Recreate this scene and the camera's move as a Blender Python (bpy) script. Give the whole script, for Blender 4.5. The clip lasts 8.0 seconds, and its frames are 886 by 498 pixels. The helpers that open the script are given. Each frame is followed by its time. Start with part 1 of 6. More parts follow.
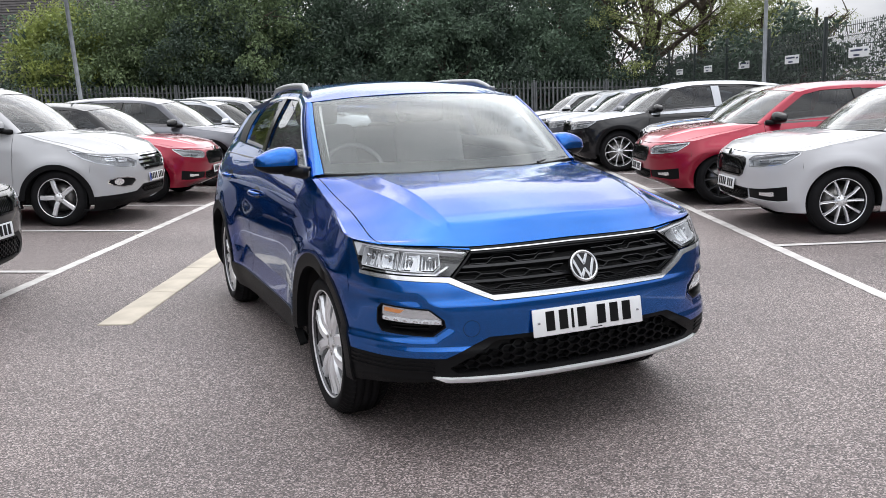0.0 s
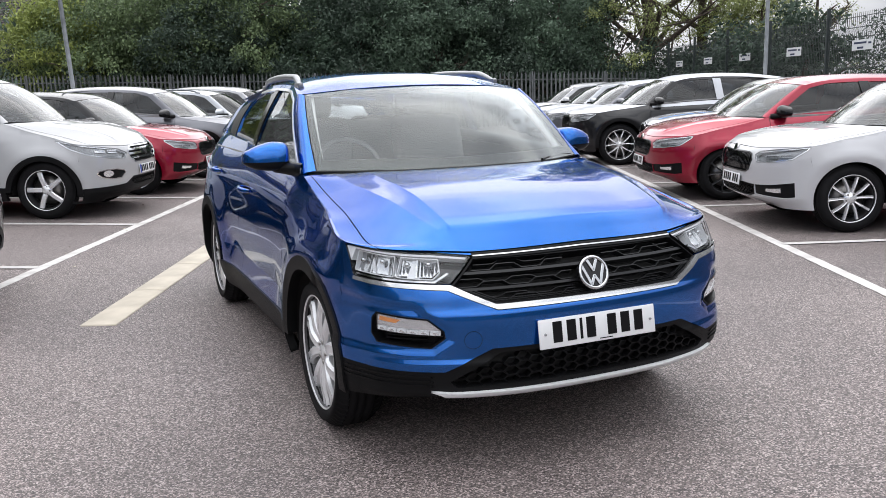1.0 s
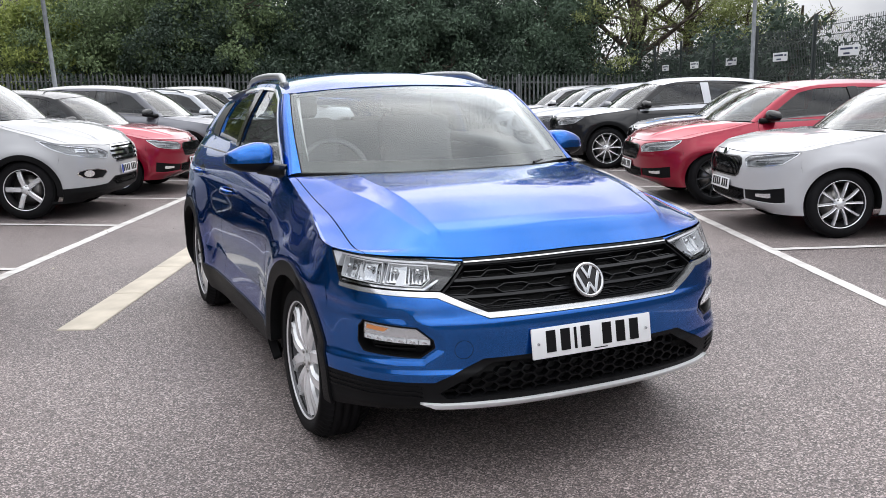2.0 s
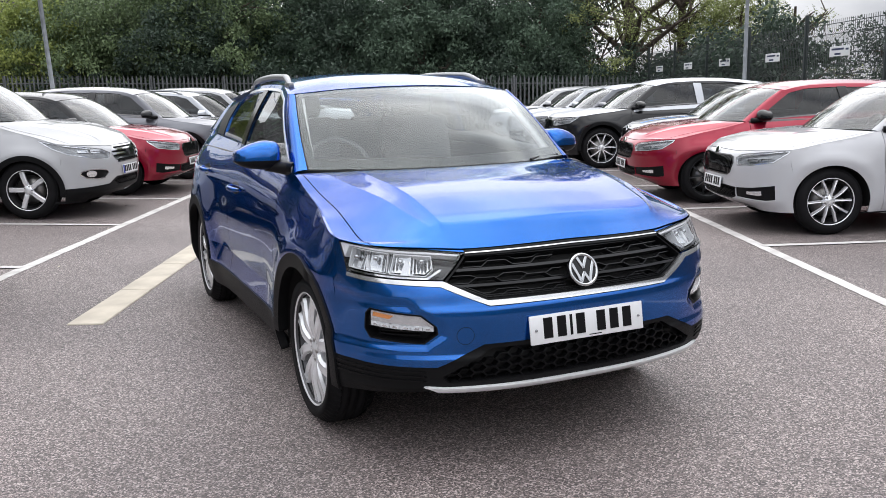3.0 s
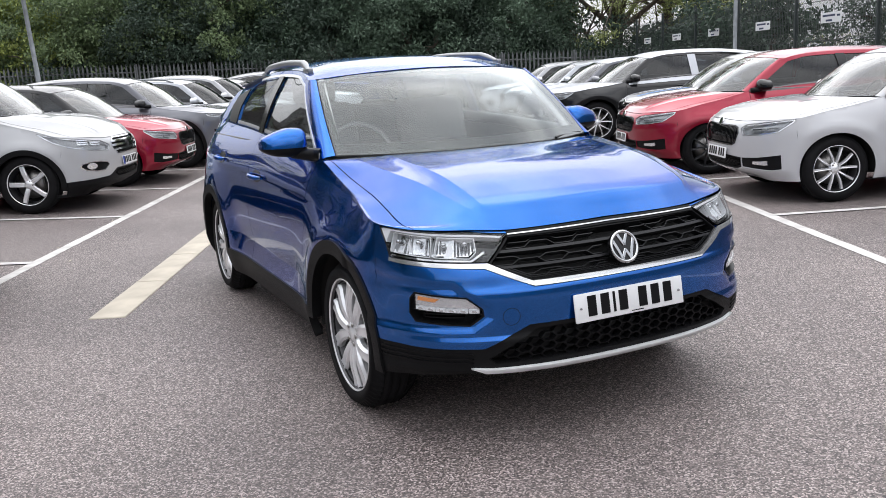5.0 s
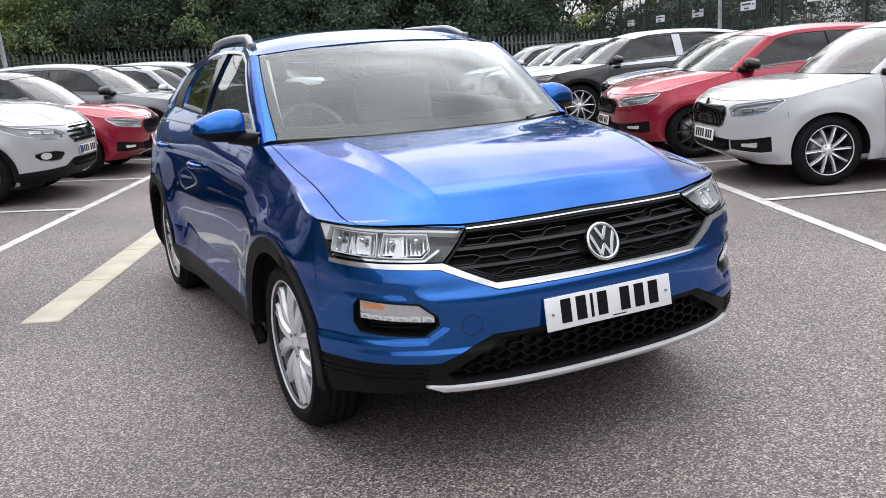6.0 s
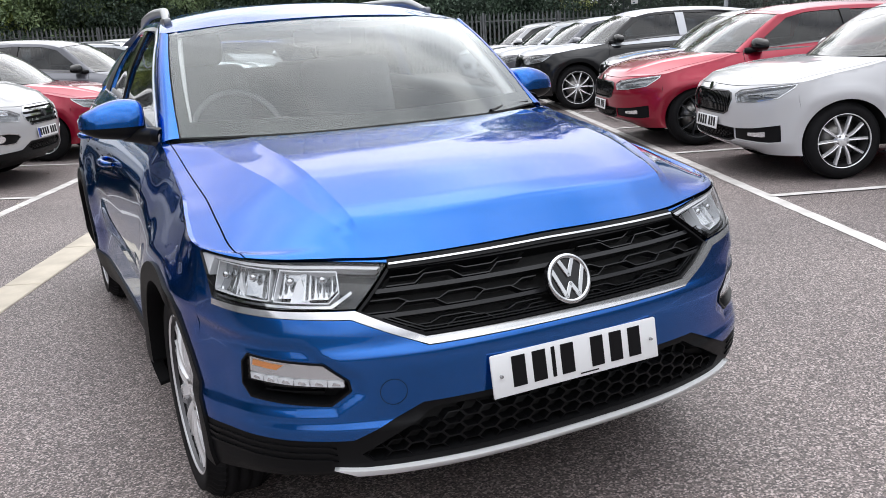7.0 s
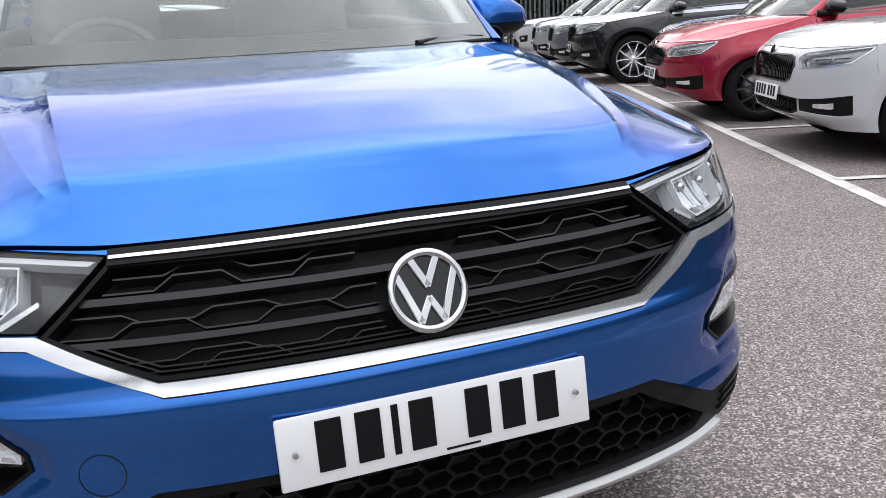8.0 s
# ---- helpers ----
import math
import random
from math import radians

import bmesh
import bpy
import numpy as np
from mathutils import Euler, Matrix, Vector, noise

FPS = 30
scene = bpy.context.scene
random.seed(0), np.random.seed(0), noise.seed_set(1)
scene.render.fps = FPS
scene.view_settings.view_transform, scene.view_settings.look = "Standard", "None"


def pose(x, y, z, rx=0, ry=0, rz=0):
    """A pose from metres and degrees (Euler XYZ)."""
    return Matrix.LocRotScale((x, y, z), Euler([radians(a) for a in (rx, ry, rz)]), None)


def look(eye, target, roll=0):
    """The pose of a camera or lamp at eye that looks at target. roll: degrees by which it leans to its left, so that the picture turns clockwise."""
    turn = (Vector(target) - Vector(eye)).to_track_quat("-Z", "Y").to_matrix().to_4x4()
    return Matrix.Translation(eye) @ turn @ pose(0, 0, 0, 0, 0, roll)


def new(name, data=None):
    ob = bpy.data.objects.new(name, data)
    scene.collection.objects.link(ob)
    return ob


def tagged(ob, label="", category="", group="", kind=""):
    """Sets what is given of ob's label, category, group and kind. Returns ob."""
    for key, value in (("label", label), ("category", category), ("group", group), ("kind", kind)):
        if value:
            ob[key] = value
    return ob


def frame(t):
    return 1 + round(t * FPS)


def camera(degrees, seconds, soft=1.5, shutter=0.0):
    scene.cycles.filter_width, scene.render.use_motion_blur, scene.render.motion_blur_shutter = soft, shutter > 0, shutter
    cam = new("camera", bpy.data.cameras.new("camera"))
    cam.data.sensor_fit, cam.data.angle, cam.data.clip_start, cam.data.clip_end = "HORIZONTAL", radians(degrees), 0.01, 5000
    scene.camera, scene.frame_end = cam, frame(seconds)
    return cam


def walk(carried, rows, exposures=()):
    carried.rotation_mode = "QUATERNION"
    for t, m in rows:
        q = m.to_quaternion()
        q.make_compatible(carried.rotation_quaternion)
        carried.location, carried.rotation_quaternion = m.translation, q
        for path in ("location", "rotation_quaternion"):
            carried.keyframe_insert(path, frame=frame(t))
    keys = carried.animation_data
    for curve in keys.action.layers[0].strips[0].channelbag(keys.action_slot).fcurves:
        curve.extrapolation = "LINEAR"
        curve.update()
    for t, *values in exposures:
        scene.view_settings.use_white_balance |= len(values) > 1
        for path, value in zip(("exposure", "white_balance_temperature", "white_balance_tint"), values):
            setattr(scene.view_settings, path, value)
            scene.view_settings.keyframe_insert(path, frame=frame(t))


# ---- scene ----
cam = camera(54.5, 8.0, 0.6)
PATH = [
    (0, (-1.877, -3.779, 1.441), (-1.103, -1.967, 1.095), -1.9),
    (0.5, (-1.832, -3.669, 1.431), (-1.064, -1.858, 1.074), -1.9),
    (1, (-1.792, -3.55, 1.452), (-1.012, -1.745, 1.085), -1.6),
    (1.5, (-1.751, -3.422, 1.449), (-0.951, -1.626, 1.083), -1.2),
    (3, (-1.855, -3.577, 1.438), (-1.033, -1.79, 1.078), -1.2),
    (3.5, (-1.942, -3.664, 1.445), (-1.123, -1.876, 1.08), -1.4),
    (4, (-2.075, -3.662, 1.463), (-1.256, -1.876, 1.089), -1.8),
    (4.2, (-2.131, -3.639, 1.467), (-1.309, -1.856, 1.083), -2.2),
    (5.5, (-1.903, -3.344, 1.43), (-1.052, -1.583, 1.01), -3.4),
    (6, (-1.727, -3.125, 1.389), (-0.863, -1.376, 0.95), -3.6),
    (6.5, (-1.526, -2.878, 1.394), (-0.653, -1.139, 0.931), -3.5),
    (7, (-1.226, -2.621, 1.383), (-0.375, -0.877, 0.896), -3.3),
    (7.5, (-0.846, -2.328, 1.286), (-0.047, -0.566, 0.778), -2.9),
    (8, (-0.434, -2.024, 1.155), (0.268, -0.226, 0.632), -2.8),
]
walk(cam, [(t, look(eye, target, roll)) for t, eye, target, roll in PATH])

# ---- light ----
world = bpy.data.worlds.new("world")
scene.world = world
world.use_nodes = True
wn, wl = world.node_tree.nodes, world.node_tree.links
sky = wn.new("ShaderNodeTexSky")
sky.sky_type, sky.sun_disc = "NISHITA", False
sky.sun_elevation, sky.sun_rotation = radians(55), radians(28)
sky.air_density, sky.dust_density, sky.ozone_density = 1.0, 3.0, 1.0
tc = wn.new("ShaderNodeTexCoord")
mp = wn.new("ShaderNodeMapping")
mp.inputs["Scale"].default_value = (1.0, 1.0, 2.2)
cl = wn.new("ShaderNodeTexNoise")
cl.inputs["Scale"].default_value, cl.inputs["Detail"].default_value, cl.inputs["Roughness"].default_value = 1.7, 7, 0.55
cr1 = wn.new("ShaderNodeValToRGB")
cr1.color_ramp.elements[0].position, cr1.color_ramp.elements[0].color = 0.40, (0.565, 0.585, 0.645, 1)
cr1.color_ramp.elements[1].position, cr1.color_ramp.elements[1].color = 0.58, (1.08, 1.09, 1.13, 1)
gain = wn.new("ShaderNodeVectorMath")
gain.operation = "SCALE"
mixs = wn.new("ShaderNodeMixRGB")
mixs.inputs["Fac"].default_value = 0.92
bg = wn["Background"]
bg.inputs["Strength"].default_value = 0.13
wl.new(tc.outputs["Generated"], mp.inputs["Vector"])
wl.new(mp.outputs["Vector"], cl.inputs["Vector"])
wl.new(cl.outputs["Fac"], cr1.inputs["Fac"])
wl.new(cr1.outputs["Color"], gain.inputs[0])
spz = wn.new("ShaderNodeSeparateXYZ")
wl.new(tc.outputs["Generated"], spz.inputs["Vector"])
zen = wn.new("ShaderNodeMapRange")
zen.inputs["From Min"].default_value, zen.inputs["From Max"].default_value = 0.0, 1.0
zen.inputs["To Min"].default_value, zen.inputs["To Max"].default_value = 6.0, 21.0
wl.new(spz.outputs["Z"], zen.inputs["Value"])
# the clouds are brightest round the hidden sun
sdir = Vector((math.sin(radians(28)) * math.cos(radians(36)), math.cos(radians(28)) * math.cos(radians(36)), math.sin(radians(36))))
nrm, dotp, clampd, lobe = wn.new("ShaderNodeVectorMath"), wn.new("ShaderNodeVectorMath"), wn.new("ShaderNodeMath"), wn.new("ShaderNodeMath")
nrm.operation, dotp.operation, clampd.operation, lobe.operation = "NORMALIZE", "DOT_PRODUCT", "MAXIMUM", "POWER"
dotp.inputs[1].default_value = sdir
clampd.inputs[1].default_value, lobe.inputs[1].default_value = 0.0, 11.0
glow, addg = wn.new("ShaderNodeMath"), wn.new("ShaderNodeMath")
glow.operation, glow.inputs[1].default_value, addg.operation = "MULTIPLY", 10.5, "ADD"
wl.new(tc.outputs["Generated"], nrm.inputs[0])
wl.new(nrm.outputs["Vector"], dotp.inputs[0])
wl.new(dotp.outputs["Value"], clampd.inputs[0])
wl.new(clampd.outputs["Value"], lobe.inputs[0])
wl.new(lobe.outputs["Value"], glow.inputs[0])
wl.new(glow.outputs["Value"], addg.inputs[0])
wl.new(zen.outputs["Result"], addg.inputs[1])
wl.new(addg.outputs["Value"], gain.inputs["Scale"])
wl.new(sky.outputs["Color"], mixs.inputs["Color1"])
wl.new(gain.outputs["Vector"], mixs.inputs["Color2"])
wl.new(mixs.outputs["Color"], bg.inputs["Color"])
sun = new("sun", bpy.data.lights.new("sun", "SUN"))
sun.data.energy, sun.data.angle, sun.data.color = 0.5, radians(85), (1.0, 0.96, 0.9)
sun.matrix_world = look((5.6, 10.5, 17.0), (0, 0, 0))
scene.view_settings.exposure = 0.0


# ---- materials ----
def material(name, color, rough=0.5, metal=0.0, coat=0.0, spec=0.5, vary=0.0, scale=20.0, bump=0.0, bump_scale=200.0, color2=None, random_v=0.0):
    m = bpy.data.materials.new(name)
    m.use_nodes = True
    n, l = m.node_tree.nodes, m.node_tree.links
    b = n["Principled BSDF"]
    b.inputs["Base Color"].default_value = (*color, 1)
    b.inputs["Roughness"].default_value = rough
    b.inputs["Metallic"].default_value = metal
    b.inputs["Coat Weight"].default_value = coat
    b.inputs["Coat Roughness"].default_value = 0.025
    b.inputs["Specular IOR Level"].default_value = spec
    co = n.new("ShaderNodeTexCoord")
    out = None
    if vary or color2:
        t = n.new("ShaderNodeTexNoise")
        t.inputs["Scale"].default_value, t.inputs["Detail"].default_value = scale, 6
        l.new(co.outputs["Object"], t.inputs["Vector"])
        r = n.new("ShaderNodeValToRGB")
        c2 = color2 or tuple(min(1, c * (1 + vary)) for c in color)
        c1 = color if color2 else tuple(c * (1 - vary) for c in color)
        r.color_ramp.elements[0].position, r.color_ramp.elements[1].position = 0.35, 0.65
        r.color_ramp.elements[0].color, r.color_ramp.elements[1].color = (*c1, 1), (*c2, 1)
        l.new(t.outputs["Fac"], r.inputs["Fac"])
        out = r.outputs["Color"]
    if random_v:
        o = n.new("ShaderNodeObjectInfo")
        h = n.new("ShaderNodeHueSaturation")
        mr = n.new("ShaderNodeMapRange")
        mr.inputs["To Min"].default_value, mr.inputs["To Max"].default_value = 1 - random_v, 1 + random_v
        l.new(o.outputs["Random"], mr.inputs["Value"])
        l.new(mr.outputs["Result"], h.inputs["Value"])
        if out:
            l.new(out, h.inputs["Color"])
        else:
            h.inputs["Color"].default_value = (*color, 1)
        out = h.outputs["Color"]
    if out:
        l.new(out, b.inputs["Base Color"])
    if bump:
        t = n.new("ShaderNodeTexNoise")
        t.inputs["Scale"].default_value, t.inputs["Detail"].default_value = bump_scale, 4
        l.new(co.outputs["Object"], t.inputs["Vector"])
        bp = n.new("ShaderNodeBump")
        bp.inputs["Strength"].default_value, bp.inputs["Distance"].default_value = bump, 0.002
        l.new(t.outputs["Fac"], bp.inputs["Height"])
        l.new(bp.outputs["Normal"], b.inputs["Normal"])
    return m


def paint(name, color, metal=0.0, rough=0.4, flake=0.0):
    m = material(name, color, rough, metal, 1.0, 0.5)
    if flake:
        n, l = m.node_tree.nodes, m.node_tree.links
        b = n["Principled BSDF"]
        co = n.new("ShaderNodeTexCoord")
        v = n.new("ShaderNodeTexVoronoi")
        v.inputs["Scale"].default_value = 1800
        l.new(co.outputs["Object"], v.inputs["Vector"])
        h = n.new("ShaderNodeHueSaturation")
        h.inputs["Color"].default_value = (*color, 1)
        mr = n.new("ShaderNodeMapRange")
        mr.inputs["To Min"].default_value, mr.inputs["To Max"].default_value = 1 - flake, 1 + flake
        l.new(v.outputs["Color"], mr.inputs["Value"])
        l.new(mr.outputs["Result"], h.inputs["Value"])
        l.new(h.outputs["Color"], b.inputs["Base Color"])
        b.inputs["Coat Roughness"].default_value = 0.02
    return m


def glass(name, tint, ior=1.5, power=4.0, sheen=(1.0, 1.0, 1.0)):
    m = bpy.data.materials.new(name)
    m.use_nodes = True
    n, l = m.node_tree.nodes, m.node_tree.links
    n.remove(n["Principled BSDF"])
    tr, gl, mx, fr = n.new("ShaderNodeBsdfTransparent"), n.new("ShaderNodeBsdfGlossy"), n.new("ShaderNodeMixShader"), n.new("ShaderNodeLayerWeight")
    pw, mr = n.new("ShaderNodeMath"), n.new("ShaderNodeMapRange")
    tr.inputs["Color"].default_value = (*tint, 1)
    gl.inputs["Roughness"].default_value, gl.inputs["Color"].default_value = 0.0, (*sheen, 1)
    fr.inputs["Blend"].default_value = 0.5
    pw.operation, pw.inputs[1].default_value = "POWER", power
    mr.inputs["To Min"].default_value = ((ior - 1) / (ior + 1)) ** 2
    l.new(fr.outputs["Facing"], pw.inputs[0])
    l.new(pw.outputs["Value"], mr.inputs["Value"])
    l.new(mr.outputs["Result"], mx.inputs["Fac"])
    l.new(tr.outputs["BSDF"], mx.inputs[1])
    l.new(gl.outputs["BSDF"], mx.inputs[2])
    l.new(mx.outputs["Shader"], n["Material Output"].inputs["Surface"])
    return m


M_BLUE = paint("blue_paint", (0.0004, 0.112, 0.44), 0.95, 0.22, 0.25)
M_BLUE.node_tree.nodes["Principled BSDF"].inputs["Coat IOR"].default_value = 1.52
M_BLUE.node_tree.nodes["Principled BSDF"].inputs["Specular Tint"].default_value = (0.005, 0.30, 0.50, 1)
M_WHITE = paint("white_paint", (0.49, 0.495, 0.515))
M_SILVERWHITE = paint("pearl_white_paint", (0.44, 0.445, 0.46), 0.15)
M_RED = paint("red_paint", (0.30, 0.003, 0.026), 0.6, 0.35)
M_GREY = paint("grey_paint", (0.12, 0.125, 0.145), 0.4, 0.35)
M_FILM = material("white_protective_film", (0.60, 0.62, 0.66), 0.35, coat=0.3, bump=0.3, bump_scale=12)
M_BLUEFILM = material("blue_film", (0.05, 0.25, 0.65), 0.4)
M_BLACK = paint("black_paint", (0.006, 0.0065, 0.008))
M_BLACK.node_tree.nodes["Principled BSDF"].inputs["Specular IOR Level"].default_value = 0.1
M_SILVER = paint("silver_paint", (0.42, 0.44, 0.47), 0.6, 0.35)
M_PLASTIC = material("black_plastic", (0.006, 0.0062, 0.007), 0.5, spec=0.16, bump=0.25, bump_scale=900)
M_GLOSSBLACK = material("gloss_black_plastic", (0.008, 0.008, 0.009), 0.12)
M_SATIN = material("satin_black_plastic", (0.006, 0.0062, 0.007), 0.36, spec=0.16)
M_GRILLE = material("satin_grey_grille", (0.011, 0.0115, 0.013), 0.30, spec=0.4)
M_DARK = material("dark_void", (0.004, 0.004, 0.004), 0.8)
M_CHROME = material("chrome", (0.60, 0.61, 0.62), 0.05, 1.0)
M_BRIGHT = material("bright_trim", (0.78, 0.79, 0.80), 0.14, 0.84, coat=0.4)
M_LIP = material("satin_silver_trim", (0.78, 0.79, 0.80), 0.28, 0.1, coat=0.5)
M_RAIL = material("satin_grey_rail", (0.30, 0.31, 0.32), 0.35, 0.7)
M_ALLOY = material("silver_alloy", (0.86, 0.87, 0.89), 0.26, 0.5, coat=0.4)
M_ALLOYDARK = material("dark_alloy", (0.04, 0.042, 0.045), 0.35, 0.6)
M_DISC = material("steel_disc", (0.32, 0.31, 0.30), 0.38, 1.0)
M_TYRE = material("tyre_rubber", (0.007, 0.007, 0.008), 0.7, spec=0.18, bump=0.3, bump_scale=300, vary=0.25, scale=9)
M_GLASS = glass("clear_car_glass", (0.93, 0.97, 0.98), 1.76, 3.9, (0.945, 0.985, 0.985))
M_PARKGLASS = glass("parked_car_glass", (0.60, 0.66, 0.66), 1.9, 4.2)
M_SIDEGLASS = glass("side_car_glass", (0.60, 0.65, 0.65), 2.0, 4.5)
M_TINT = glass("tinted_car_glass", (0.20, 0.22, 0.23), 1.6, 8.0)
M_LENS = glass("lamp_lens", (0.93, 0.94, 0.95), 1.5)
M_REFLECT = material("lamp_reflector", (0.82, 0.83, 0.84), 0.16, 0.75, bump=0.9, bump_scale=45)
M_FACET = material("faceted_reflector", (0.52, 0.53, 0.54), 0.12, 0.95)
M_LAMPWHITE = material("lamp_white_plastic", (0.80, 0.81, 0.83), 0.22)
M_BARREL = material("rim_barrel_shade", (0.10, 0.10, 0.105), 0.4, 0.8)
M_LAMPGREY = material("lamp_grey_plastic", (0.36, 0.37, 0.38), 0.25, 0.5, bump=0.5, bump_scale=30)
M_MIRRORGREY = material("mirror_housing", (0.16, 0.155, 0.17), 0.5)
M_AMBER = material("amber_lamp", (0.85, 0.32, 0.10), 0.3)
M_TRIMIN = material("interior_trim", (0.19, 0.19, 0.193), 0.65, vary=0.2, scale=30)
M_SEAT = material("seat_fabric", (0.19, 0.19, 0.195), 0.9, vary=0.3, scale=60)
M_LINING = material("roof_lining", (0.60, 0.59, 0.57), 0.9)
M_PLATE = material("plate_white", (0.80, 0.81, 0.82), 0.3)
M_INK = material("plate_black", (0.004, 0.004, 0.005), 0.5, spec=0.2)
M_PLATEBLUE = material("plate_blue", (0.01, 0.05, 0.35), 0.35)

# ---- mesh tools ----
def mesh_part(name, verts, faces, mat, parent=None, label="", smooth=True, normals=None, corners=None):
    me = bpy.data.meshes.new(name)
    me.from_pydata([tuple(v) for v in verts], [], [tuple(f) for f in faces])
    me.materials.append(mat)
    me.polygons.foreach_set("use_smooth", [smooth] * len(me.polygons))
    if corners is not None:
        me.normals_split_custom_set([tuple(v) for v in corners])
    elif normals is not None:
        me.normals_split_custom_set_from_vertices([tuple(v) for v in normals])
    me.update()
    ob = new(name, me)
    if parent:
        ob.parent = parent
    if label:
        ob["label"] = label
    return ob


def part(name, bm, mat, parent=None, label="", smooth=True):
    me = bpy.data.meshes.new(name)
    bmesh.ops.recalc_face_normals(bm, faces=bm.faces)
    bm.to_mesh(me)
    bm.free()
    me.materials.append(mat)
    if smooth:
        me.polygons.foreach_set("use_smooth", [True] * len(me.polygons))
        me.set_sharp_from_angle(angle=radians(38))
    ob = new(name, me)
    if parent:
        ob.parent = parent
    if label:
        ob["label"] = label
    return ob


def twin(ob, m, parent):
    """A second object on the same mesh, with its children, under the given parent."""
    o = new(ob.name.split(".")[0], ob.data)
    o.parent, o.matrix_basis = parent, m
    for key in ("label",):
        if key in ob:
            o[key] = ob[key]
    for c in ob.children:
        twin(c, c.matrix_basis.copy(), o)
    return o


def thing(name, m, label, category, group="", kind=""):
    ob = new(name)
    ob.empty_display_size = 0.2
    ob.matrix_basis = m
    return tagged(ob, label, category, group, kind)


def rbox(bm, cx, cy, cz, sx, sy, sz, r=0.01, seg=2, m=None):
    """A rounded box added to bm."""
    res = bmesh.ops.create_cube(bm, size=1, matrix=Matrix.Translation((cx, cy, cz)) @ (m or Matrix()) @ Matrix.Diagonal((sx, sy, sz, 1)))
    if r > 0:
        es = {e for v in res["verts"] for e in v.link_edges}
        bmesh.ops.bevel(bm, geom=list(es), offset=min(r, 0.48 * min(sx, sy, sz)), segments=seg, profile=0.5, affect="EDGES")


def tube_mesh(points, radius, segs=8, closed=False):
    """Vertices and faces of a round bar along points; radius is one number or one for each point."""
    P = np.array(points, float)
    n = len(P)
    R = np.full(n, radius) if np.isscalar(radius) else np.array(radius, float)
    T = np.gradient(P, axis=0)
    if closed:
        T = np.roll(P, -1, 0) - np.roll(P, 1, 0)
    T /= np.linalg.norm(T, axis=1)[:, None] + 1e-9
    up = np.array([0, 0, 1.0]) if abs(T[:, 2]).mean() < 0.8 else np.array([1.0, 0, 0])
    vs, fs = [], []
    for i in range(n):
        a = np.cross(T[i], up)
        a /= np.linalg.norm(a) + 1e-9
        b = np.cross(a, T[i])
        for k in range(segs):
            w = 2 * math.pi * k / segs
            vs.append(P[i] + R[i] * (math.cos(w) * a + math.sin(w) * b))
    for i in range(n if closed else n - 1):
        j = (i + 1) % n
        for k in range(segs):
            fs.append((i * segs + k, i * segs + (k + 1) % segs, j * segs + (k + 1) % segs, j * segs + k))
    if not closed:
        fs.append(tuple(range(segs)))
        fs.append(tuple(range((n - 1) * segs + segs - 1, (n - 1) * segs - 1, -1)))
    return vs, fs


def lathe(profile, segs=48, cut=()):
    """Revolves (radius, offset) pairs round the x axis. cut: profile points that drop into a groove at every third step."""
    vs, fs, n = [], [], len(profile)
    for k in range(segs):
        w = 2 * math.pi * k / segs
        for i, (r, o) in enumerate(profile):
            r -= 0.008 if i in cut and k % 3 == 0 else 0
            vs.append((o, r * math.cos(w), r * math.sin(w)))
    for k in range(segs):
        j = (k + 1) % segs
        for i in range(n - 1):
            fs.append((k * n + i, k * n + i + 1, j * n + i + 1, j * n + i))
    return vs, fs


def pchip(xs, ys):
    """A smooth curve through the given points that makes no overshoot."""
    x, y = np.array(xs, float), np.array(ys, float)
    h, d = np.diff(x), np.diff(y) / np.diff(x)
    m = np.zeros(len(x))
    m[0], m[-1] = d[0], d[-1]
    for i in range(1, len(x) - 1):
        if d[i - 1] * d[i] > 0:
            w1, w2 = 2 * h[i] + h[i - 1], h[i] + 2 * h[i - 1]
            m[i] = (w1 + w2) / (w1 / d[i - 1] + w2 / d[i])

    def f(t):
        t = np.asarray(t, float)
        tc_ = np.clip(t, x[0], x[-1])
        i = np.clip(np.searchsorted(x, tc_) - 1, 0, len(h) - 1)
        s = (tc_ - x[i]) / h[i]
        val = (2 * s**3 - 3 * s**2 + 1) * y[i] + (s**3 - 2 * s**2 + s) * h[i] * m[i] + (-2 * s**3 + 3 * s**2) * y[i + 1] + (s**3 - s**2) * h[i] * m[i + 1]
        return val + np.where(t > x[-1], (t - x[-1]) * m[-1], 0) + np.where(t < x[0], (t - x[0]) * m[0], 0)

    return f


def smooth01(a, b, t):
    s = np.clip((np.asarray(t, float) - a) / (b - a), 0, 1)
    return s * s * (3 - 2 * s)


def curve3(pts, n=400):
    """A smooth curve through points, as a function of 0..1 by arc length."""
    P = np.array(pts, float)
    d = np.r_[0, np.cumsum(np.linalg.norm(np.diff(P, axis=0), axis=1))]
    t = np.linspace(0, d[-1], n)
    m = np.gradient(P, d, axis=0)
    i = np.clip(np.searchsorted(d, t) - 1, 0, len(d) - 2)
    h = (d[i + 1] - d[i])[:, None]
    s = ((t - d[i])[:, None]) / h
    Q = (2 * s**3 - 3 * s**2 + 1) * P[i] + (s**3 - 2 * s**2 + s) * h * m[i] + (-2 * s**3 + 3 * s**2) * P[i + 1] + (s**3 - s**2) * h * m[i + 1]
    L = np.r_[0, np.cumsum(np.linalg.norm(np.diff(Q, axis=0), axis=1))]
    L /= L[-1]

    def f(a):
        a = np.asarray(a, float)
        return np.stack([np.interp(a, L, Q[:, k]) for k in range(P.shape[1])], -1)

    return f


